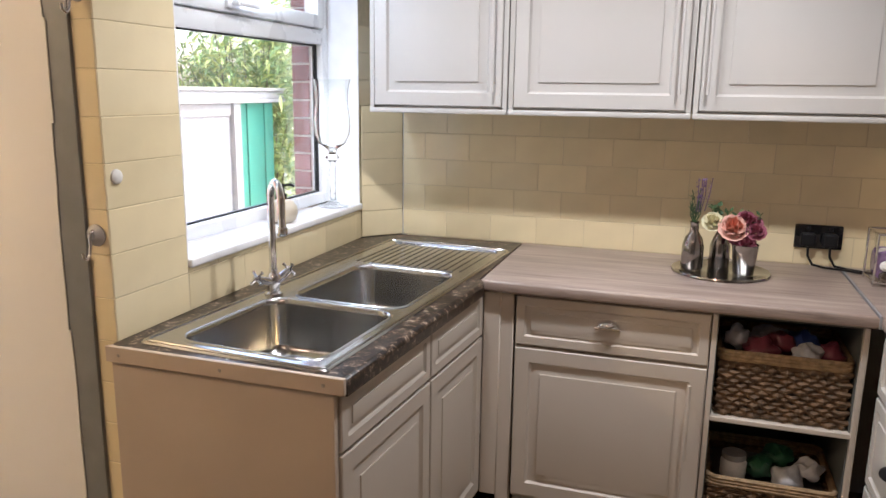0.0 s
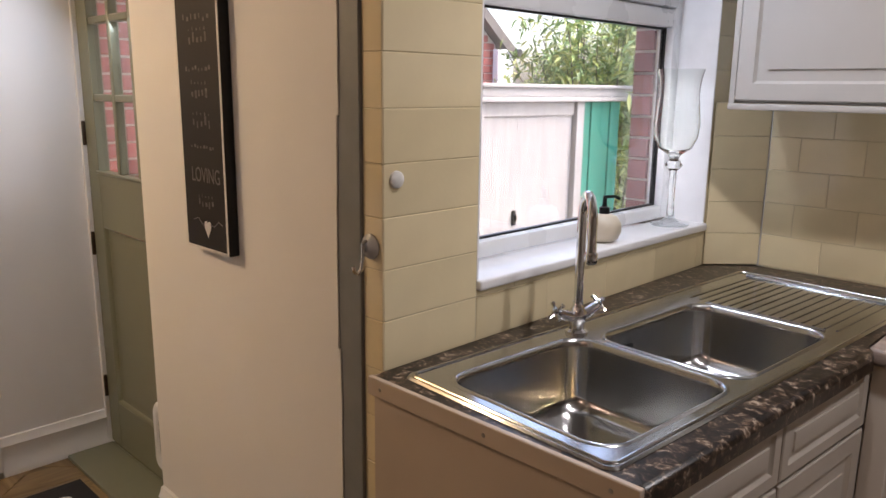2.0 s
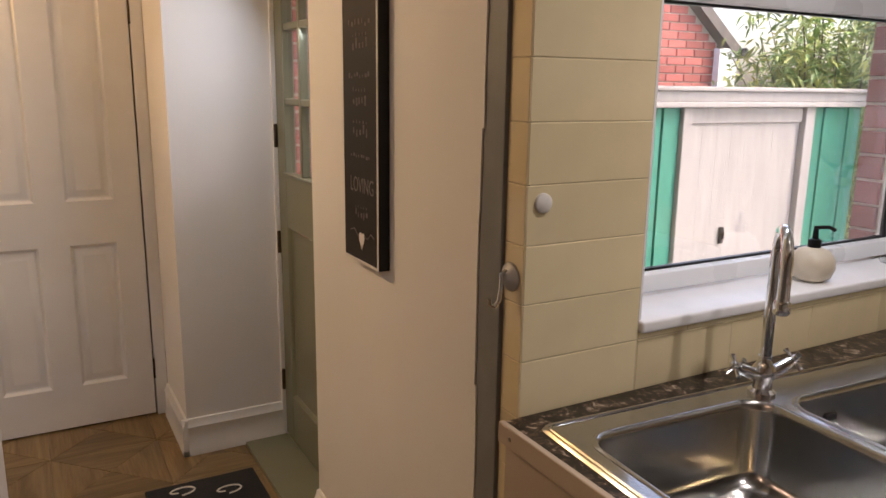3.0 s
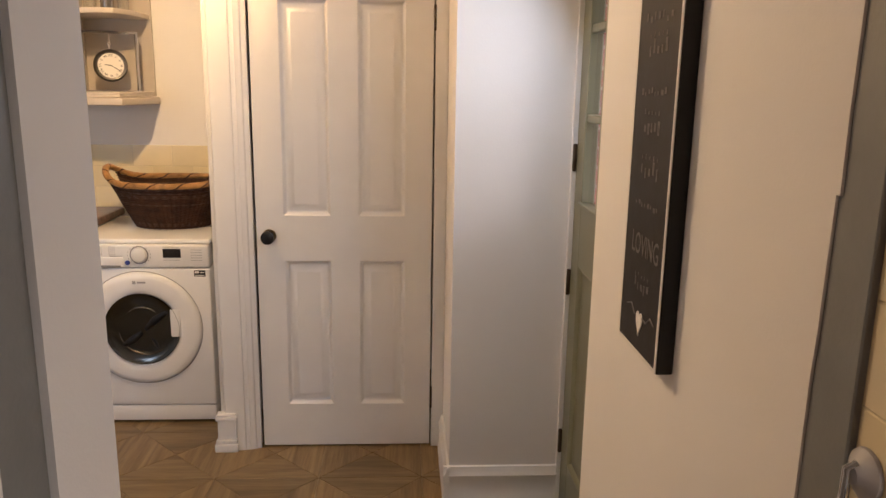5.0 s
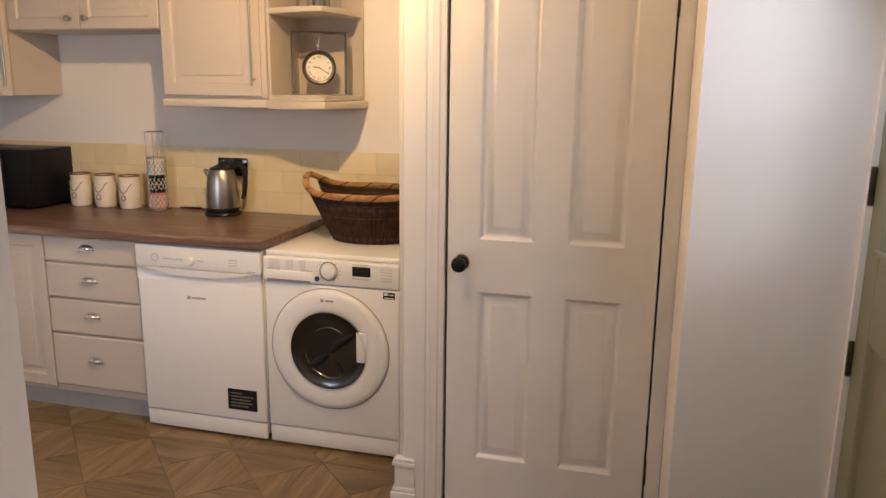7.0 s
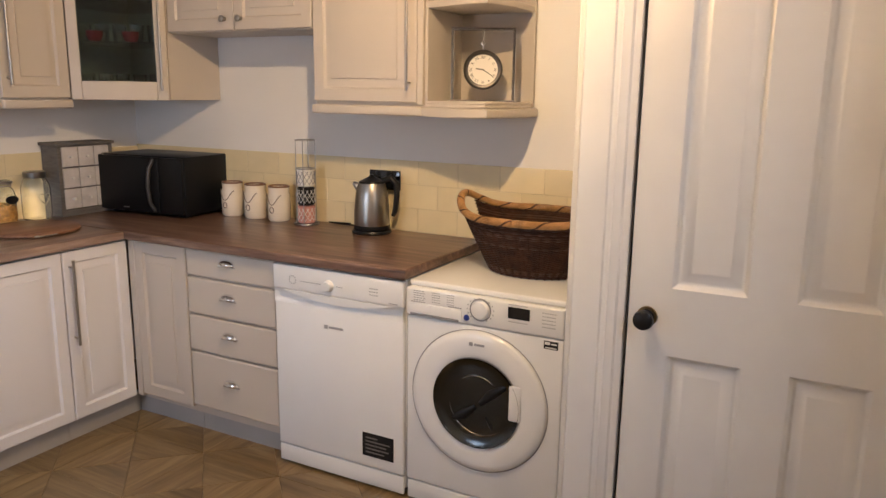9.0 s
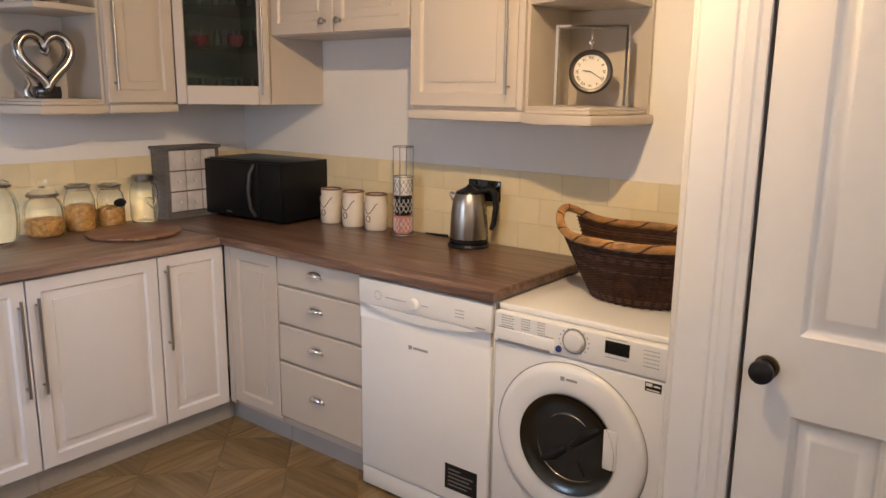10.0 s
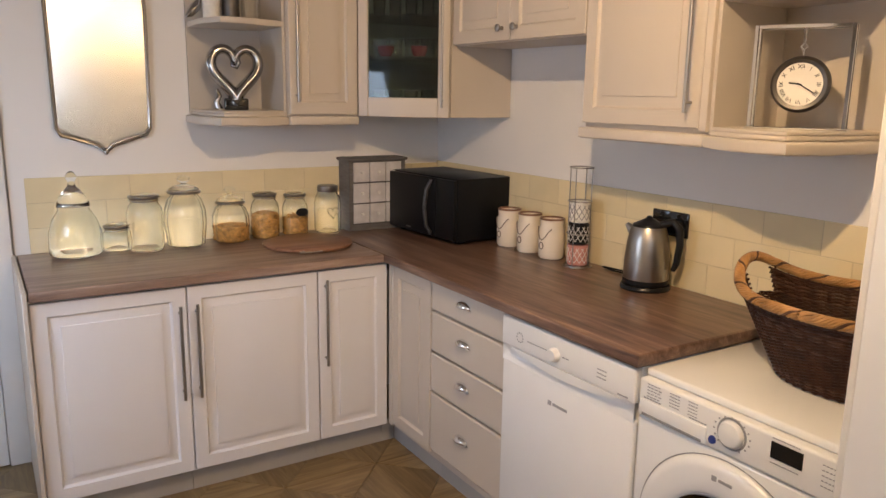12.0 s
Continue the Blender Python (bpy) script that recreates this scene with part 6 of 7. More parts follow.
def jar(label, x, y, r, h, fill=0.0, fillmat=None, lid="clip", ribbed=False, extra=None):
    t = thing("storage_jar", label, "glass jar", (x, y, KZ), group="glass jars on the worktop")
    lidh = 0.035 if lid == "clip" else 0.03 if lid == "screw" else 0.075
    b = h - lidh
    prof = [(0, 0.0), (r * 0.86, 0.0), (r * 0.95, 0.008), (r, 0.03), (r, b * 0.72), (r * 0.9, b * 0.86), (r * 0.74, b * 0.94), (r * 0.74, b)] if lid != "knob" else [(0, 0.0), (r * 0.75, 0.0), (r * 0.88, 0.01), (r, b * 0.45), (r * 0.97, b * 0.68), (r * 0.8, b * 0.88), (r * 0.62, b * 0.96), (r * 0.66, b)]
    inner = [(max(0, p - 0.0045), max(z, 0.009)) for p, z in prof[::-1]]
    bm = turned(prof + inner, 84 if ribbed else 40)
    if ribbed:
        for v in bm.verts:
            a = math.atan2(v.co.y, v.co.x)
            k = 1 + 0.026 * math.cos(a * 14)
            v.co.x, v.co.y = v.co.x * k, v.co.y * k
    part("jar_body", bm, M_JAR, t, smooth=70)
    if lid == "clip":
        part("lid", turned([(0, b + 0.026), (r * 0.5, b + 0.026), (r * 0.74, b + 0.02), (r * 0.78, b + 0.012), (r * 0.78, b + 0.004), (0, b + 0.002)], 32), M_JAR, t, smooth=50)
        part("clip_wire", rod([(r * 0.8 * math.cos(2 * math.pi * k / 24), r * 0.8 * math.sin(2 * math.pi * k / 24), b - 0.002) for k in range(24)], 0.0028, 6, True), M_CHROME, t, "steel clip wire")
        part("seal_ring", rod([(r * 0.765 * math.cos(2 * math.pi * k / 28), r * 0.765 * math.sin(2 * math.pi * k / 28), b + 0.013) for k in range(28)], 0.0065, 8, True), M_STEELK, t, "dull steel lid band")
    elif lid == "screw":
        part("lid", turned([(r * 0.72, b - 0.004), (r * 0.75, b), (r * 0.75, b + 0.022), (r * 0.7, b + 0.026), (0, b + 0.026)], 32), M_STEELK, t, "steel screw lid")
    else:
        part("lid", turned([(0, b + 0.002), (r * 0.7, b + 0.002), (r * 0.74, b + 0.008), (r * 0.7, b + 0.018), (r * 0.45, b + 0.03), (r * 0.16, b + 0.036), (r * 0.14, b + 0.042), (r * 0.27, b + 0.052), (r * 0.30, b + 0.062), (r * 0.2, b + 0.073), (0, b + 0.075)], 32), M_JAR, t, smooth=60)
        part("lid_ring", rod([(r * 0.73 * math.cos(2 * math.pi * k / 28), r * 0.73 * math.sin(2 * math.pi * k / 28), b + 0.004) for k in range(28)], 0.0065, 8, True), M_STEELK, t, "steel lid ring")
    if fill:
        f = b * fill
        part("contents", turned([(0, 0.0055), (r * 0.8, 0.006), (r * 0.92, 0.02), (r * 0.945, min(f, b * 0.45)), (r * 0.92, f - 0.006), (r * 0.55, f + 0.004), (0, f - 0.002)], 28), fillmat, t)
        if fillmat is M_PASTA:
            rr = random.Random(int(x * 1000))
            for k in range(34):
                a, z = rr.uniform(0, 6.28), rr.uniform(0.012, f)
                c = Vector((r * 0.915 * math.cos(a), r * 0.915 * math.sin(a), z))
                d = Vector((-math.sin(a), math.cos(a), 0)) * 0.013 + Vector((0, 0, rr.uniform(-0.012, 0.012)))
                part("pasta_tube", rod([c - d, c + d * 0.2, c + d], 0.0042, 6), M_PASTA, t)
    return t


j1 = jar("clear glass jar with a heart motif and steel lid", -3.60, -2.762, 0.066, 0.235, lid="screw")
bm = bmesh.new()
hp = [(0.0016 * 16 * math.sin(a) ** 3, 0.105 + 0.0019 * (13 * math.cos(a) - 5 * math.cos(2 * a) - 2 * math.cos(3 * a) - math.cos(4 * a))) for a in [2 * math.pi * k / 30 for k in range(30)]]
tube(bm, [(x, math.sqrt(max(0.0, 0.0665 ** 2 - x * x)), z) for x, z in hp], 0.0025, 6, True)
part("heart_motif", bm, M_JAR, j1, "raised glass heart")
j2 = jar("glass clip jar of pasta with a black label", -3.435, -2.77, 0.061, 0.215, 0.5, M_PASTA)
lab = turned([(0, 0), (0.026, 0), (0.026, 0.002), (0, 0.002)], 24, pose(-0.012, 0.0615, 0.115, -90) @ Matrix.Diagonal((1.2, 0.75, 1, 1)))
part("label", lab, M_BLACK, j2, "black oval label")
jar("glass clip jar of pasta", -3.285, -2.766, 0.066, 0.225, 0.62, M_PASTA)
jar("ribbed glass jar with knob lid, part full of pasta", -3.118, -2.748, 0.083, 0.25, 0.42, M_PASTA, "knob", True)
jar("large ribbed glass jar with knob lid, nearly empty", -2.915, -2.735, 0.09, 0.31, lid="knob", ribbed=True)
jar("tall plain glass clip jar", -2.745, -2.722, 0.076, 0.25)
jar("small squat glass jar with a lid", -2.635, -2.77, 0.06, 0.125)
cl = thing("glass_cloche", "large clear glass domed jar with a pointed stopper", "glass jar", (-2.475, -2.735, KZ))
pr = [(0, 0), (0.085, 0), (0.10, 0.01), (0.104, 0.04), (0.10, 0.10), (0.085, 0.15), (0.062, 0.185), (0.058, 0.20)]
part("jar_body", turned(pr + [(p - 0.003, z) for p, z in pr[:1:-1]] + [(0, 0.006)], 40), M_JAR, cl, smooth=70)
part("stopper", turned([(0, 0.198), (0.062, 0.2), (0.064, 0.206), (0.055, 0.235), (0.035, 0.265), (0.016, 0.285), (0.012, 0.30), (0.020, 0.315), (0.021, 0.328), (0.01, 0.343), (0, 0.346)], 32), M_JAR, cl, smooth=70)

for o in list(bpy.data.objects):
    if o.type == "MESH" and M_JAR.name in o.data.materials:
        o.visible_shadow = False

bd = thing("round_board", "round brown wooden serving board lying on the worktop", "serving board", (-3.39, -2.50, KZ))
part("board", turned([(0, 0), (0.188, 0), (0.198, 0.006), (0.198, 0.014), (0.192, 0.018), (0, 0.018)], 64), M_BOARD, bd)
part("ring_handle", rod([(0.06 + 0.05 * math.cos(a), 0.19 + 0.016 * math.sin(a), 0.01) for a in [2 * math.pi * k / 24 for k in range(24)]], 0.003, 6, True), M_STEELK, bd, "thin steel ring handle")

ch = thing("drawer_chest", "small grey-washed chest of nine pale drawers", "drawer chest", (-3.695, -2.715, KZ), 180)
part("case", boxes(((0, 0.004, 0), (0.31, 0.12, 0.345))), M_CHEST, ch, smooth=0)
part("top_board", boxes(((-0.012, -0.01, 0.345), (0.322, 0.124, 0.36)), bev=0.003), M_CHEST, ch)
part("face_frame", boxes(((0, -0.002, 0), (0.31, 0.004, 0.03)), ((0, -0.002, 0.03), (0.02, 0.004, 0.345)), ((0.29, -0.002, 0.03), (0.31, 0.004, 0.345))), M_CHEST, ch, smooth=0)
for i in range(3):
    for j in range(3):
        x, z = 0.023 + i * 0.0895, 0.036 + j * 0.103
        d = part("drawer", boxes(((x, -0.006, z), (x + 0.085, 0.004, z + 0.096)), bev=0.002), M_CHESTD, ch)
        part("knob", turned([(0, 0), (0.005, 0), (0.004, 0.007), (0.008, 0.011), (0.007, 0.016), (0, 0.018)], 12, pose(x + 0.042, -0.006, z + 0.048, 90)), M_SUGAR, d, "white knob")

mw = thing("microwave", "black microwave oven with a curved bar handle", "microwave", (-3.915, -2.715, KZ), 94)
part("body", boxes(((0, 0.02, 0.012), (0.55, 0.34, 0.30)), bev=0.006, seg=2), M_MICRO, mw)
for x in (0.05, 0.5):
    part("foot", boxes(((x - 0.02, 0.05, 0), (x + 0.02, 0.09, 0.013))), M_BLACK, mw)
md = part("door", boxes(((0.004, 0.0, 0.02), (0.40, 0.0198, 0.294)), bev=0.005, seg=2), M_MICRO, mw)
part("handle", rod([(0.372, 0.0, 0.03), (0.362, -0.022, 0.07), (0.358, -0.03, 0.155), (0.362, -0.022, 0.24), (0.372, 0.0, 0.285)], 0.009, 10), M_PADDLE, md, "dark grey curved handle")
part("brand_mark", boxes(((0.16, -0.0012, 0.035), (0.20, 0.001, 0.041))), M_CHALK, md, smooth=0)
part("control_panel", boxes(((0.404, 0.0, 0.02), (0.546, 0.0198, 0.294)), bev=0.005, seg=2), M_MICRO, mw)

for y in (-2.075, -1.925, -1.775):
    c = thing("canister", "cream ceramic canister with a drawn string and tag", "canister", (-4.195, y, KZ), 90, "cream canisters")
    part("body", turned([(0, 0), (0.048, 0), (0.054, 0.008), (0.056, 0.07), (0.054, 0.125), (0.049, 0.142), (0.051, 0.15), (0.051, 0.166), (0.048, 0.168), (0.045, 0.166), (0.045, 0.01), (0, 0.01)], 32), M_CERAMIC, c)
    part("rim", rod([(0.0485 * math.cos(a), 0.0485 * math.sin(a), 0.167) for a in [2 * math.pi * k / 28 for k in range(28)]], 0.0048, 8, True), M_BROWN, c, "brown rim")
    part("string", rod([(0.0565 * math.sin(a), -0.0565 * math.cos(a), 0.13 - 0.05 * math.cos(a * 1.7) ** 2) for a in [radians(d) for d in range(-50, 51, 10)]], 0.0026, 6), M_STRING, c, "drawn grey string")
    part("tag", rod([(0.012 * math.cos(a), -0.0565, 0.056 + 0.014 * math.sin(a)) for a in [2 * math.pi * k / 16 for k in range(16)]], 0.0026, 6, True), M_STRING, c, "drawn tag")

cy = thing("mug_stack", "stack of patterned mugs in a thin wire rack", "mug stack", (-4.185, -1.60, KZ))
ring = lambda z, r: [(r * math.cos(2 * math.pi * k / 28), r * math.sin(2 * math.pi * k / 28), z) for k in range(28)]
bm = bmesh.new()
for z in (0.004, 0.135, 0.265, 0.398):
    tube(bm, ring(z, 0.047), 0.0022, 6, True)
for a in (0.4, 1.97, 3.54, 5.1):
    tube(bm, [(0.047 * math.cos(a), 0.047 * math.sin(a), 0.004), (0.047 * math.cos(a), 0.047 * math.sin(a), 0.398)], 0.0022, 6)
tube(bm, ring(0.003, 0.058), 0.0025, 6, True)
part("wire_rack", bm, M_STEELK, cy, "thin steel wire rack")
for k, (z, mt, pm) in enumerate(((0.006, M_PINK, M_SUGAR), (0.093, M_BLACK, M_SUGAR), (0.18, M_SUGAR, M_GREYP))):
    mg = part("mug", turned([(0, z), (0.036, z), (0.041, z + 0.006), (0.041, z + 0.082), (0.038, z + 0.083), (0.037, z + 0.01), (0, z + 0.01)], 28), mt, cy)
    bm = bmesh.new()
    for s in (-1, 1):
        for n in range(12):
            pts = [(0.0418 * math.cos(a), 0.0418 * math.sin(a), z + 0.012 + 0.06 * u) for u, a in [(u / 5, 2 * math.pi * n / 12 + s * 0.9 * u / 5) for u in range(6)]]
            tube(bm, pts, 0.0013, 4)
    part("lattice_print", bm, pm, mg, "lattice pattern")

kt = thing("kettle", "brushed steel jug kettle with black handle and lid", "kettle", (-4.165, -1.215, KZ), 33)
part("power_base", turned([(0, 0), (0.088, 0), (0.09, 0.006), (0.085, 0.016), (0, 0.018)], 40), M_BLACK, kt)
part("jug", turned([(0.078, 0.020), (0.080, 0.026), (0.079, 0.10), (0.073, 0.17), (0.063, 0.215), (0.058, 0.225), (0, 0.226)], 48), M_STEELK, kt, smooth=60)
part("base_ring", turned([(0.0, 0.019), (0.079, 0.0192), (0.0815, 0.024), (0.0815, 0.036), (0.0795, 0.038)], 48), M_BLACK, kt)
part("lid", turned([(0.058, 0.225), (0.055, 0.233), (0.03, 0.245), (0.012, 0.255), (0.008, 0.262), (0, 0.263)], 32), M_BLACK, kt)
part("spout", rod([(-0.01, -0.05, 0.19), (-0.014, -0.068, 0.212), (-0.017, -0.082, 0.224)], [0.018, 0.015, 0.008], 10), M_STEELK, kt)
part("handle", rod([(0.01, 0.045, 0.235), (0.014, 0.085, 0.248), (0.018, 0.108, 0.225), (0.017, 0.112, 0.17), (0.014, 0.104, 0.10), (0.012, 0.094, 0.075)], [0.013, 0.014, 0.015, 0.013, 0.012, 0.009], 12), M_BLACK, kt)
whole("power_cable", rod([(-4.175, -1.135, 0.912), (-4.235, -1.17, 0.912), (-4.245, -1.30, 0.912), (-4.235, -1.45, 0.912), (-4.25, -1.52, 0.912), (-4.262, -1.40, 0.914)], 0.0035, 6), M_BLACK, "black kettle cable behind the mug stack", "cable")

# ---- laundry basket ----
lb = thing("laundry_basket", "dark brown oval wicker laundry basket with golden rim", "laundry basket", (-3.975, -0.36, 0.868))


def oval(z, grow, wob=0.0, n=72, lift=True):
    """Ellipse at height share z (0..1); the ends rise into handles."""
    a, b = 0.168 + 0.127 * z + grow, 0.122 + 0.091 * z + grow
    out = []
    for k in range(n):
        t = 2 * math.pi * k / n
        end = abs(math.sin(t)) ** 6
        h = 0.215 * z + (0.065 * end * z * z if lift else 0)
        s = wob * (1 if k % 2 else -1)
        out.append(((b + s) * math.cos(t), (a + s) * math.sin(t), h))
    return out


part("base_disc", prism(bmesh.new(), [(x, y) for x, y, z in oval(0, -0.004)], 0.001, 0.012), M_WICKER, lb)
for k in range(46):
    z = 0.02 + 0.93 * k / 46
    if 0.72 < z < 0.93:
        o = oval(z, 0, 0.0038 * (1 if k % 2 else -1))
        for half in (-1, 1):
            seg = [p for p, t in zip(o, range(72)) if half * math.cos(2 * math.pi * t / 72) > 0.24]
            if half == 1:
                seg = [p for p, t in sorted(zip(o, range(72)), key=lambda e: (e[1] + 36) % 72) if math.cos(2 * math.pi * t / 72) > 0.24]
            part("willow_strand", rod(seg, 0.0033, 5), M_WICKERM if q.random() < 0.28 else M_WICKER, lb)
    else:
        part("willow_strand", rod(oval(z, 0, 0.0038 * (1 if k % 2 else -1)), 0.0033, 5, True), M_WICKERM if q.random() < 0.28 else M_WICKER, lb)
bm = bmesh.new()
for k in range(36):
    pts = [oval(z, 0)[2 * k] for z in (0.0, 0.25, 0.5, 0.72)] if abs(math.sin(2 * math.pi * 2 * k / 72)) > 0.97 else [oval(z, 0)[2 * k] for z in (0.0, 0.25, 0.5, 0.75, 1.0)]
    tube(bm, pts, 0.003, 5)
part("stakes", bm, M_WICKER, lb)
for k in range(9):
    pts = []
    for i, (x, y, z) in enumerate(oval(1.0, 0.0, 0.0, 240)):
        a = 2 * math.pi * (15 * i / 240 + k / 9) + 0.25 * math.sin(i * 0.9 + k)
        c, q2 = math.cos(2 * math.pi * i / 240), math.sin(2 * math.pi * i / 240)
        g = 0.0115 * math.cos(a)
        pts.append((x + g * c, y + g * q2, z + 0.0105 * math.sin(a)))
    part("rim_plait", rod(pts, 0.0040, 6, True), M_WICKERM if k == 2 else M_WICKERL, lb, "golden plaited willow rim")

# ---- clock in its frame ----
ck = thing("mantel_clock", "round white-dialled clock hung in a chrome frame", "clock", (-4.10, -0.65, 1.497), 115)
part("base_plate", boxes(((-0.13, -0.04, 0), (0.13, 0.04, 0.006)), bev=0.002), M_CHROME, ck)
bm = bmesh.new()
fr = [(-0.12, -0.025, 0.006), (-0.12, -0.025, 0.275), (0.12, -0.025, 0.275), (0.12, -0.025, 0.006)]
bm = boxes(((-0.125, -0.032, 0.006), (-0.115, -0.018, 0.28)), ((0.115, -0.032, 0.006), (0.125, -0.018, 0.28)), ((-0.115, -0.032, 0.27), (0.115, -0.018, 0.28)), ((-0.125, 0.018, 0.006), (-0.115, 0.03, 0.28)), ((0.115, 0.018, 0.006), (0.125, 0.03, 0.28)), ((-0.115, 0.018, 0.27), (0.115, 0.03, 0.28)), bev=0.001)
part("frame", bm, M_CHROME, ck, "square chrome frame")
cs = part("case", turned([(0, -0.025), (0.066, -0.025), (0.074, -0.014), (0.077, 0.0), (0.075, 0.012), (0.068, 0.019), (0.058, 0.016)], 48, pose(0, 0, 0.122, 90)), M_PEWTER, ck, smooth=50)
dl = part("dial", turned([(0, 0.0145), (0.0595, 0.0145), (0.0595, 0.010)], 48, pose(0, 0, 0.122, 90)), M_CLOCKFACE, ck)
for k, txt in enumerate(("XII", "I", "II", "III", "IIII", "V", "VI", "VII", "VIII", "IX", "X", "XI")):
    a = radians(90 - 30 * k)
    cu = bpy.data.curves.new("numeral", "FONT")
    cu.body, cu.size, cu.align_x, cu.align_y, cu.extrude = txt, 0.0155, "CENTER", "CENTER", 0.0004
    o = new("numeral", cu)
    cu.materials.append(M_BLACK)
    dg = bpy.context.evaluated_depsgraph_get()
    me = bpy.data.meshes.new_from_object(o.evaluated_get(dg))
    bpy.data.objects.remove(o)
    o = new("numeral", me)
    o.parent = dl
    o.matrix_local = pose(0.047 * math.cos(a), -0.0152, 0.122 + 0.047 * math.sin(a), 90) @ pose(0, 0, 0, 0, 0, math.degrees(a) - 90)
for ang2, ln, w in ((180 - 8, 0.028, 0.0035), (-32, 0.045, 0.0025)):
    bm = boxes(((-0.006, -0.0012, -w / 2), (ln, 0.0, w / 2)))
    h = part("clock_hand", bm, M_BLACK, dl)
    h.matrix_local = pose(0, -0.0165, 0.122) @ Matrix.Rotation(radians(-ang2), 4, "Y")
part("hanger", rod([(0, 0, 0.20), (0, 0, 0.215), (0.008, 0, 0.222), (0, 0, 0.232), (-0.008, 0, 0.222), (0, 0, 0.214)], 0.003, 8), M_CHROME, ck)
part("hanging_bar", rod([(0, -0.02, 0.275), (0, 0, 0.233), (0, 0.02, 0.275)], 0.003, 8), M_CHROME, ck)

# ---- silver heart ----
hs = thing("heart_ornament", "polished silver open-heart ribbon ornament on a dark foot", "ornament", (-3.135, -2.65, 1.497), 180 - 12)
pts, rs = [], []
for k in range(72):
    a = 2 * math.pi * k / 72
    pts.append((0.0061 * 16 * math.sin(a) ** 3, 0.0, 0.168 + 0.0073 * (13 * math.cos(a) - 5 * math.cos(2 * a) - 2 * math.cos(3 * a) - math.cos(4 * a))))
    rs.append(0.019 + 0.008 * math.sin(a / 2) ** 2)
bm = rod(pts, rs, 14, True)
for v in bm.verts:
    v.co.y *= 1.9
part("heart", bm, M_SILVER, hs, smooth=80)
bm = rod([(0.0, -0.004, 0.238), (0.008, -0.006, 0.218), (0.015, -0.008, 0.198), (0.005, -0.010, 0.180), (-0.012, -0.010, 0.187), (-0.013, -0.008, 0.205)], [0.010, 0.012, 0.011, 0.010, 0.008, 0.005], 12)
for v in bm.verts:
    v.co.y *= 1.6
part("curl", bm, M_SILVER, hs, smooth=80)
part("foot", boxes(((-0.05, -0.03, 0), (0.05, 0.03, 0.05)), bev=0.006, seg=3), M_BLACKG, hs, "dark glossy foot")
part("scroll", rod([(-0.072, -0.012, 0.004), (-0.082, -0.016, 0.035), (-0.068, -0.016, 0.06), (-0.078, -0.014, 0.088)], [0.017, 0.012, 0.010, 0.006], 12), M_SILVER, hs, smooth=80)

# ---- upper shelf bits ----
for x, y, r, h, mt, nm, lab in ((-3.06, -2.70, 0.036, 0.14, M_SUGAR, "shelf_pot", "white pot on the open shelf"), (-3.14, -2.69, 0.036, 0.13, M_PEWTER, "shelf_pot", "dark pewter pot on the open shelf"), (-3.225, -2.69, 0.042, 0.14, M_GLASS, "shelf_jar", "glass jar on the open shelf")):
    o = whole(nm, turned([(0, 0), (r * 0.9, 0), (r, 0.008), (r, h * 0.8), (r * 0.85, h), (r * 0.78, h), (r * 0.9, h * 0.78), (r * 0.88, 0.01), (0, 0.01)], 24), mt, lab, "pot")
    o.matrix_world = pose(x, y, 1.8695)
o = whole("leaf_dish", rod([(0.0, 0, 0.10), (0.02, 0, 0.06), (0.045, 0, 0.03), (0.06, 0, 0.018)], [0.004, 0.022, 0.016, 0.006], 12), M_SILVER, "silver leaf-shaped dish on the open shelf", "dish")
o.matrix_world = pose(-3.02, -2.72, 1.862)
for y, r, h, mt, lab in ((-0.74, 0.034, 0.12, M_GLASS, "clear glass on the open shelf"), (-0.66, 0.034, 0.11, M_SILVER, "silver tumbler on the open shelf"), (-0.585, 0.03, 0.11, M_GLASS, "clear glass on the open shelf")):
    o = whole("tumbler", turned([(0, 0), (r * 0.85, 0), (r, h), (r * 0.93, h), (r * 0.8, 0.008), (0, 0.008)], 24), mt, lab, "glass")
    o.matrix_world = pose(-4.14, y, 1.8695)

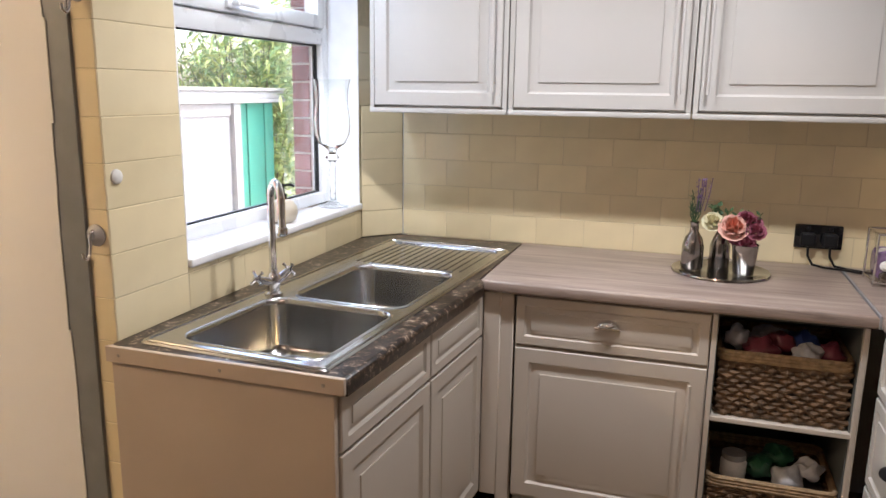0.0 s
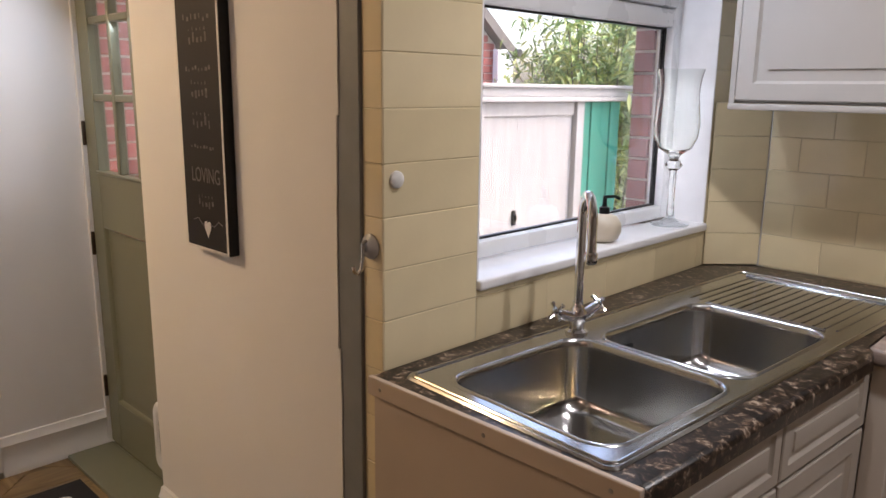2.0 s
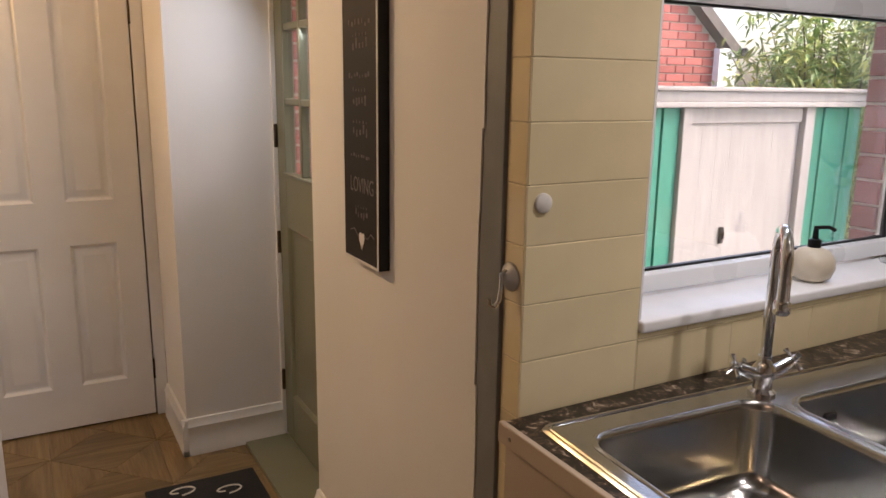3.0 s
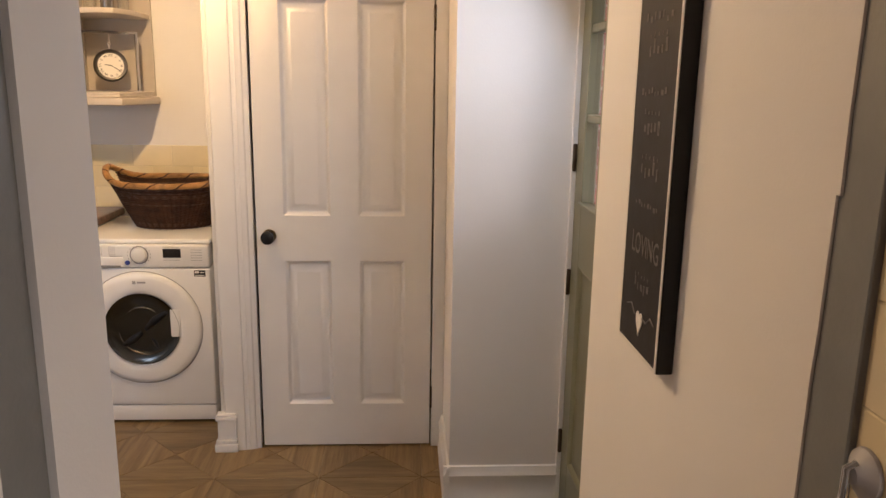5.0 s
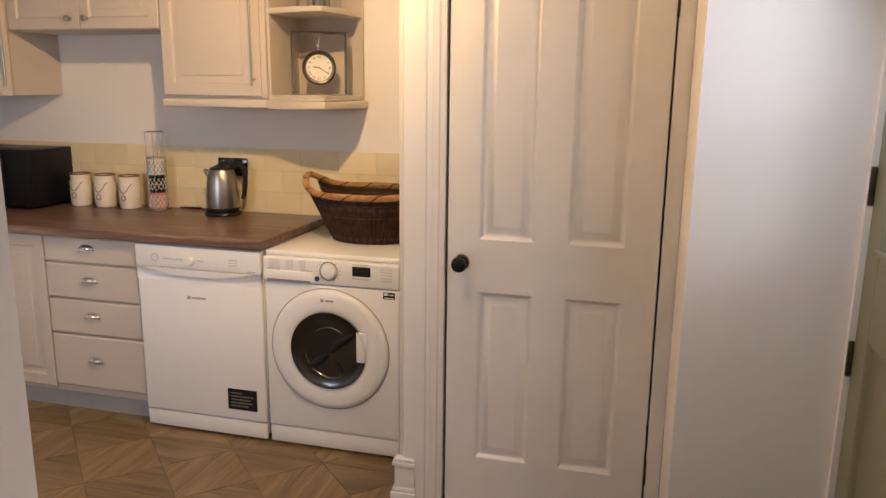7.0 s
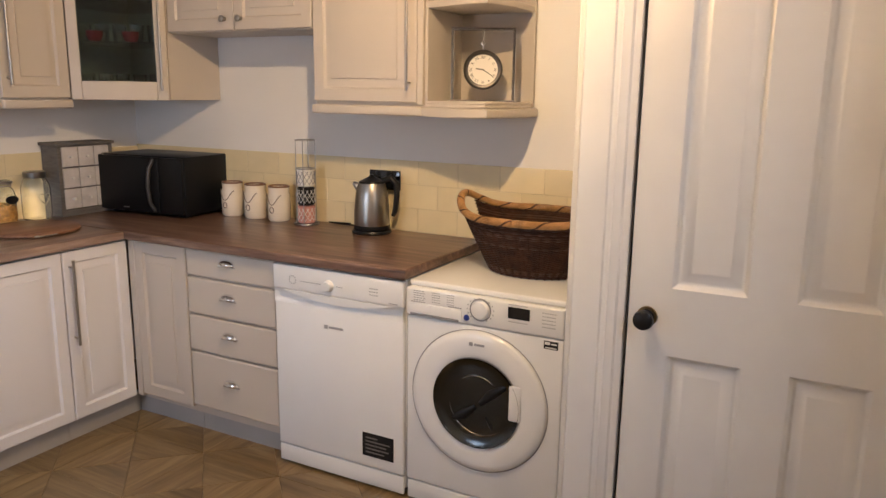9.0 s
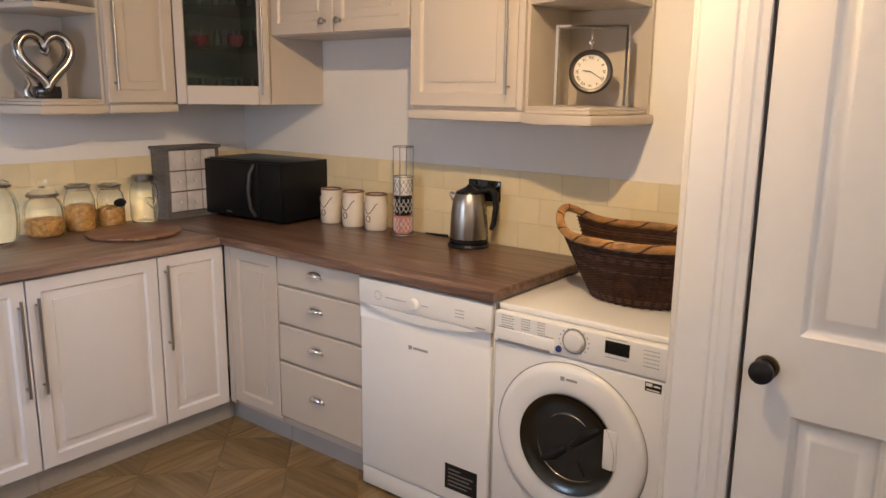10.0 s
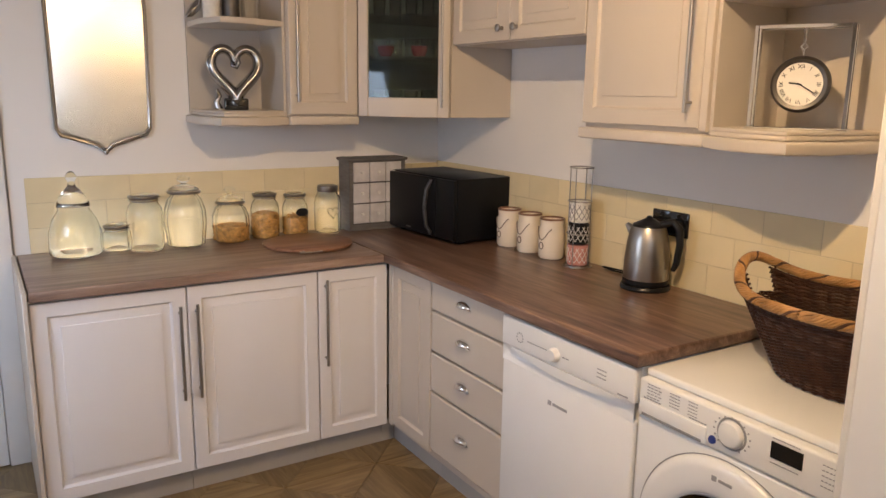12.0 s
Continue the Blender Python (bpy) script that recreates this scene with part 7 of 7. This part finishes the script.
# glassware behind the corner door
for z, mt, cnt, r, h in ((1.4955, M_GLASS, 5, 0.032, 0.10), (1.7415, M_GLASS, 5, 0.034, 0.08), (1.9215, M_GLASS, 5, 0.032, 0.11)):
    for k in range(cnt):
        u = (k + 0.5) / cnt
        o = whole("drinking_glass", turned([(0, 0), (r * 0.8, 0), (r, h), (r * 0.93, h), (r * 0.74, 0.008), (0, 0.008)], 20), mt, "clear drinking glass behind the glazed door", "glass", "glassware in the corner cabinet")
        o.matrix_world = pose(-3.655 - 0.05 - 0.27 * u - 0.05, -2.515 + 0.27 * u - 0.07, z)
for u in (0.3, 0.68):
    o = whole("red_cup", turned([(0, 0), (0.024, 0), (0.036, 0.02), (0.038, 0.045), (0.035, 0.045), (0.032, 0.02), (0, 0.008)], 24), M_RED, "red cup behind the glazed door", "cup", "red cups in the corner cabinet")
    o.matrix_world = pose(-3.655 - 0.03 - 0.29 * u, -2.515 + 0.29 * u - 0.02 - 0.03, 1.7415)

# ---- shield mirror ----
mr = thing("wall_mirror", "shield mirror with a pointed foot and thin silver edge", "mirror", (-2.628, -2.846, 1.315), 180)
sh = [(0.0, 0.0), (0.03, 0.028), (0.13, 0.062), (0.166, 0.072), (0.182, 0.10), (0.184, 0.20), (0.188, 0.60), (0.18, 0.68), (0.12, 0.72), (0.0, 0.74)]
sh = sh + [(-x, z) for x, z in sh[-2:0:-1]]
cen = (0.0, 0.38)
rg = lambda f, y: [(x * f, y, cen[1] + (z - cen[1]) * f) for x, z in sh]
bm = bmesh.new()
loft(bm, [rg(0.985, -0.012), rg(0.985, -0.016), rg(0.95, -0.0175)])
part("mirror_glass", bm, M_MIRROR, mr, smooth=0)
part("edge_rail", rod(rg(1.0, -0.015), 0.008, 8, True), M_SILVER, mr, "thin silver edge")
part("backing", prism(bmesh.new(), [(-0.15, -0.011), (0.15, -0.011), (0.15, -0.001), (-0.15, -0.001)], 0.12, 0.66), M_BLACK, mr, smooth=0)
part("pendant", turned([(0, -0.012), (0.010, -0.004), (0.012, 0.006), (0.006, 0.02), (0, 0.022)], 12, pose(0, -0.016, 0)), M_SILVER, mr)
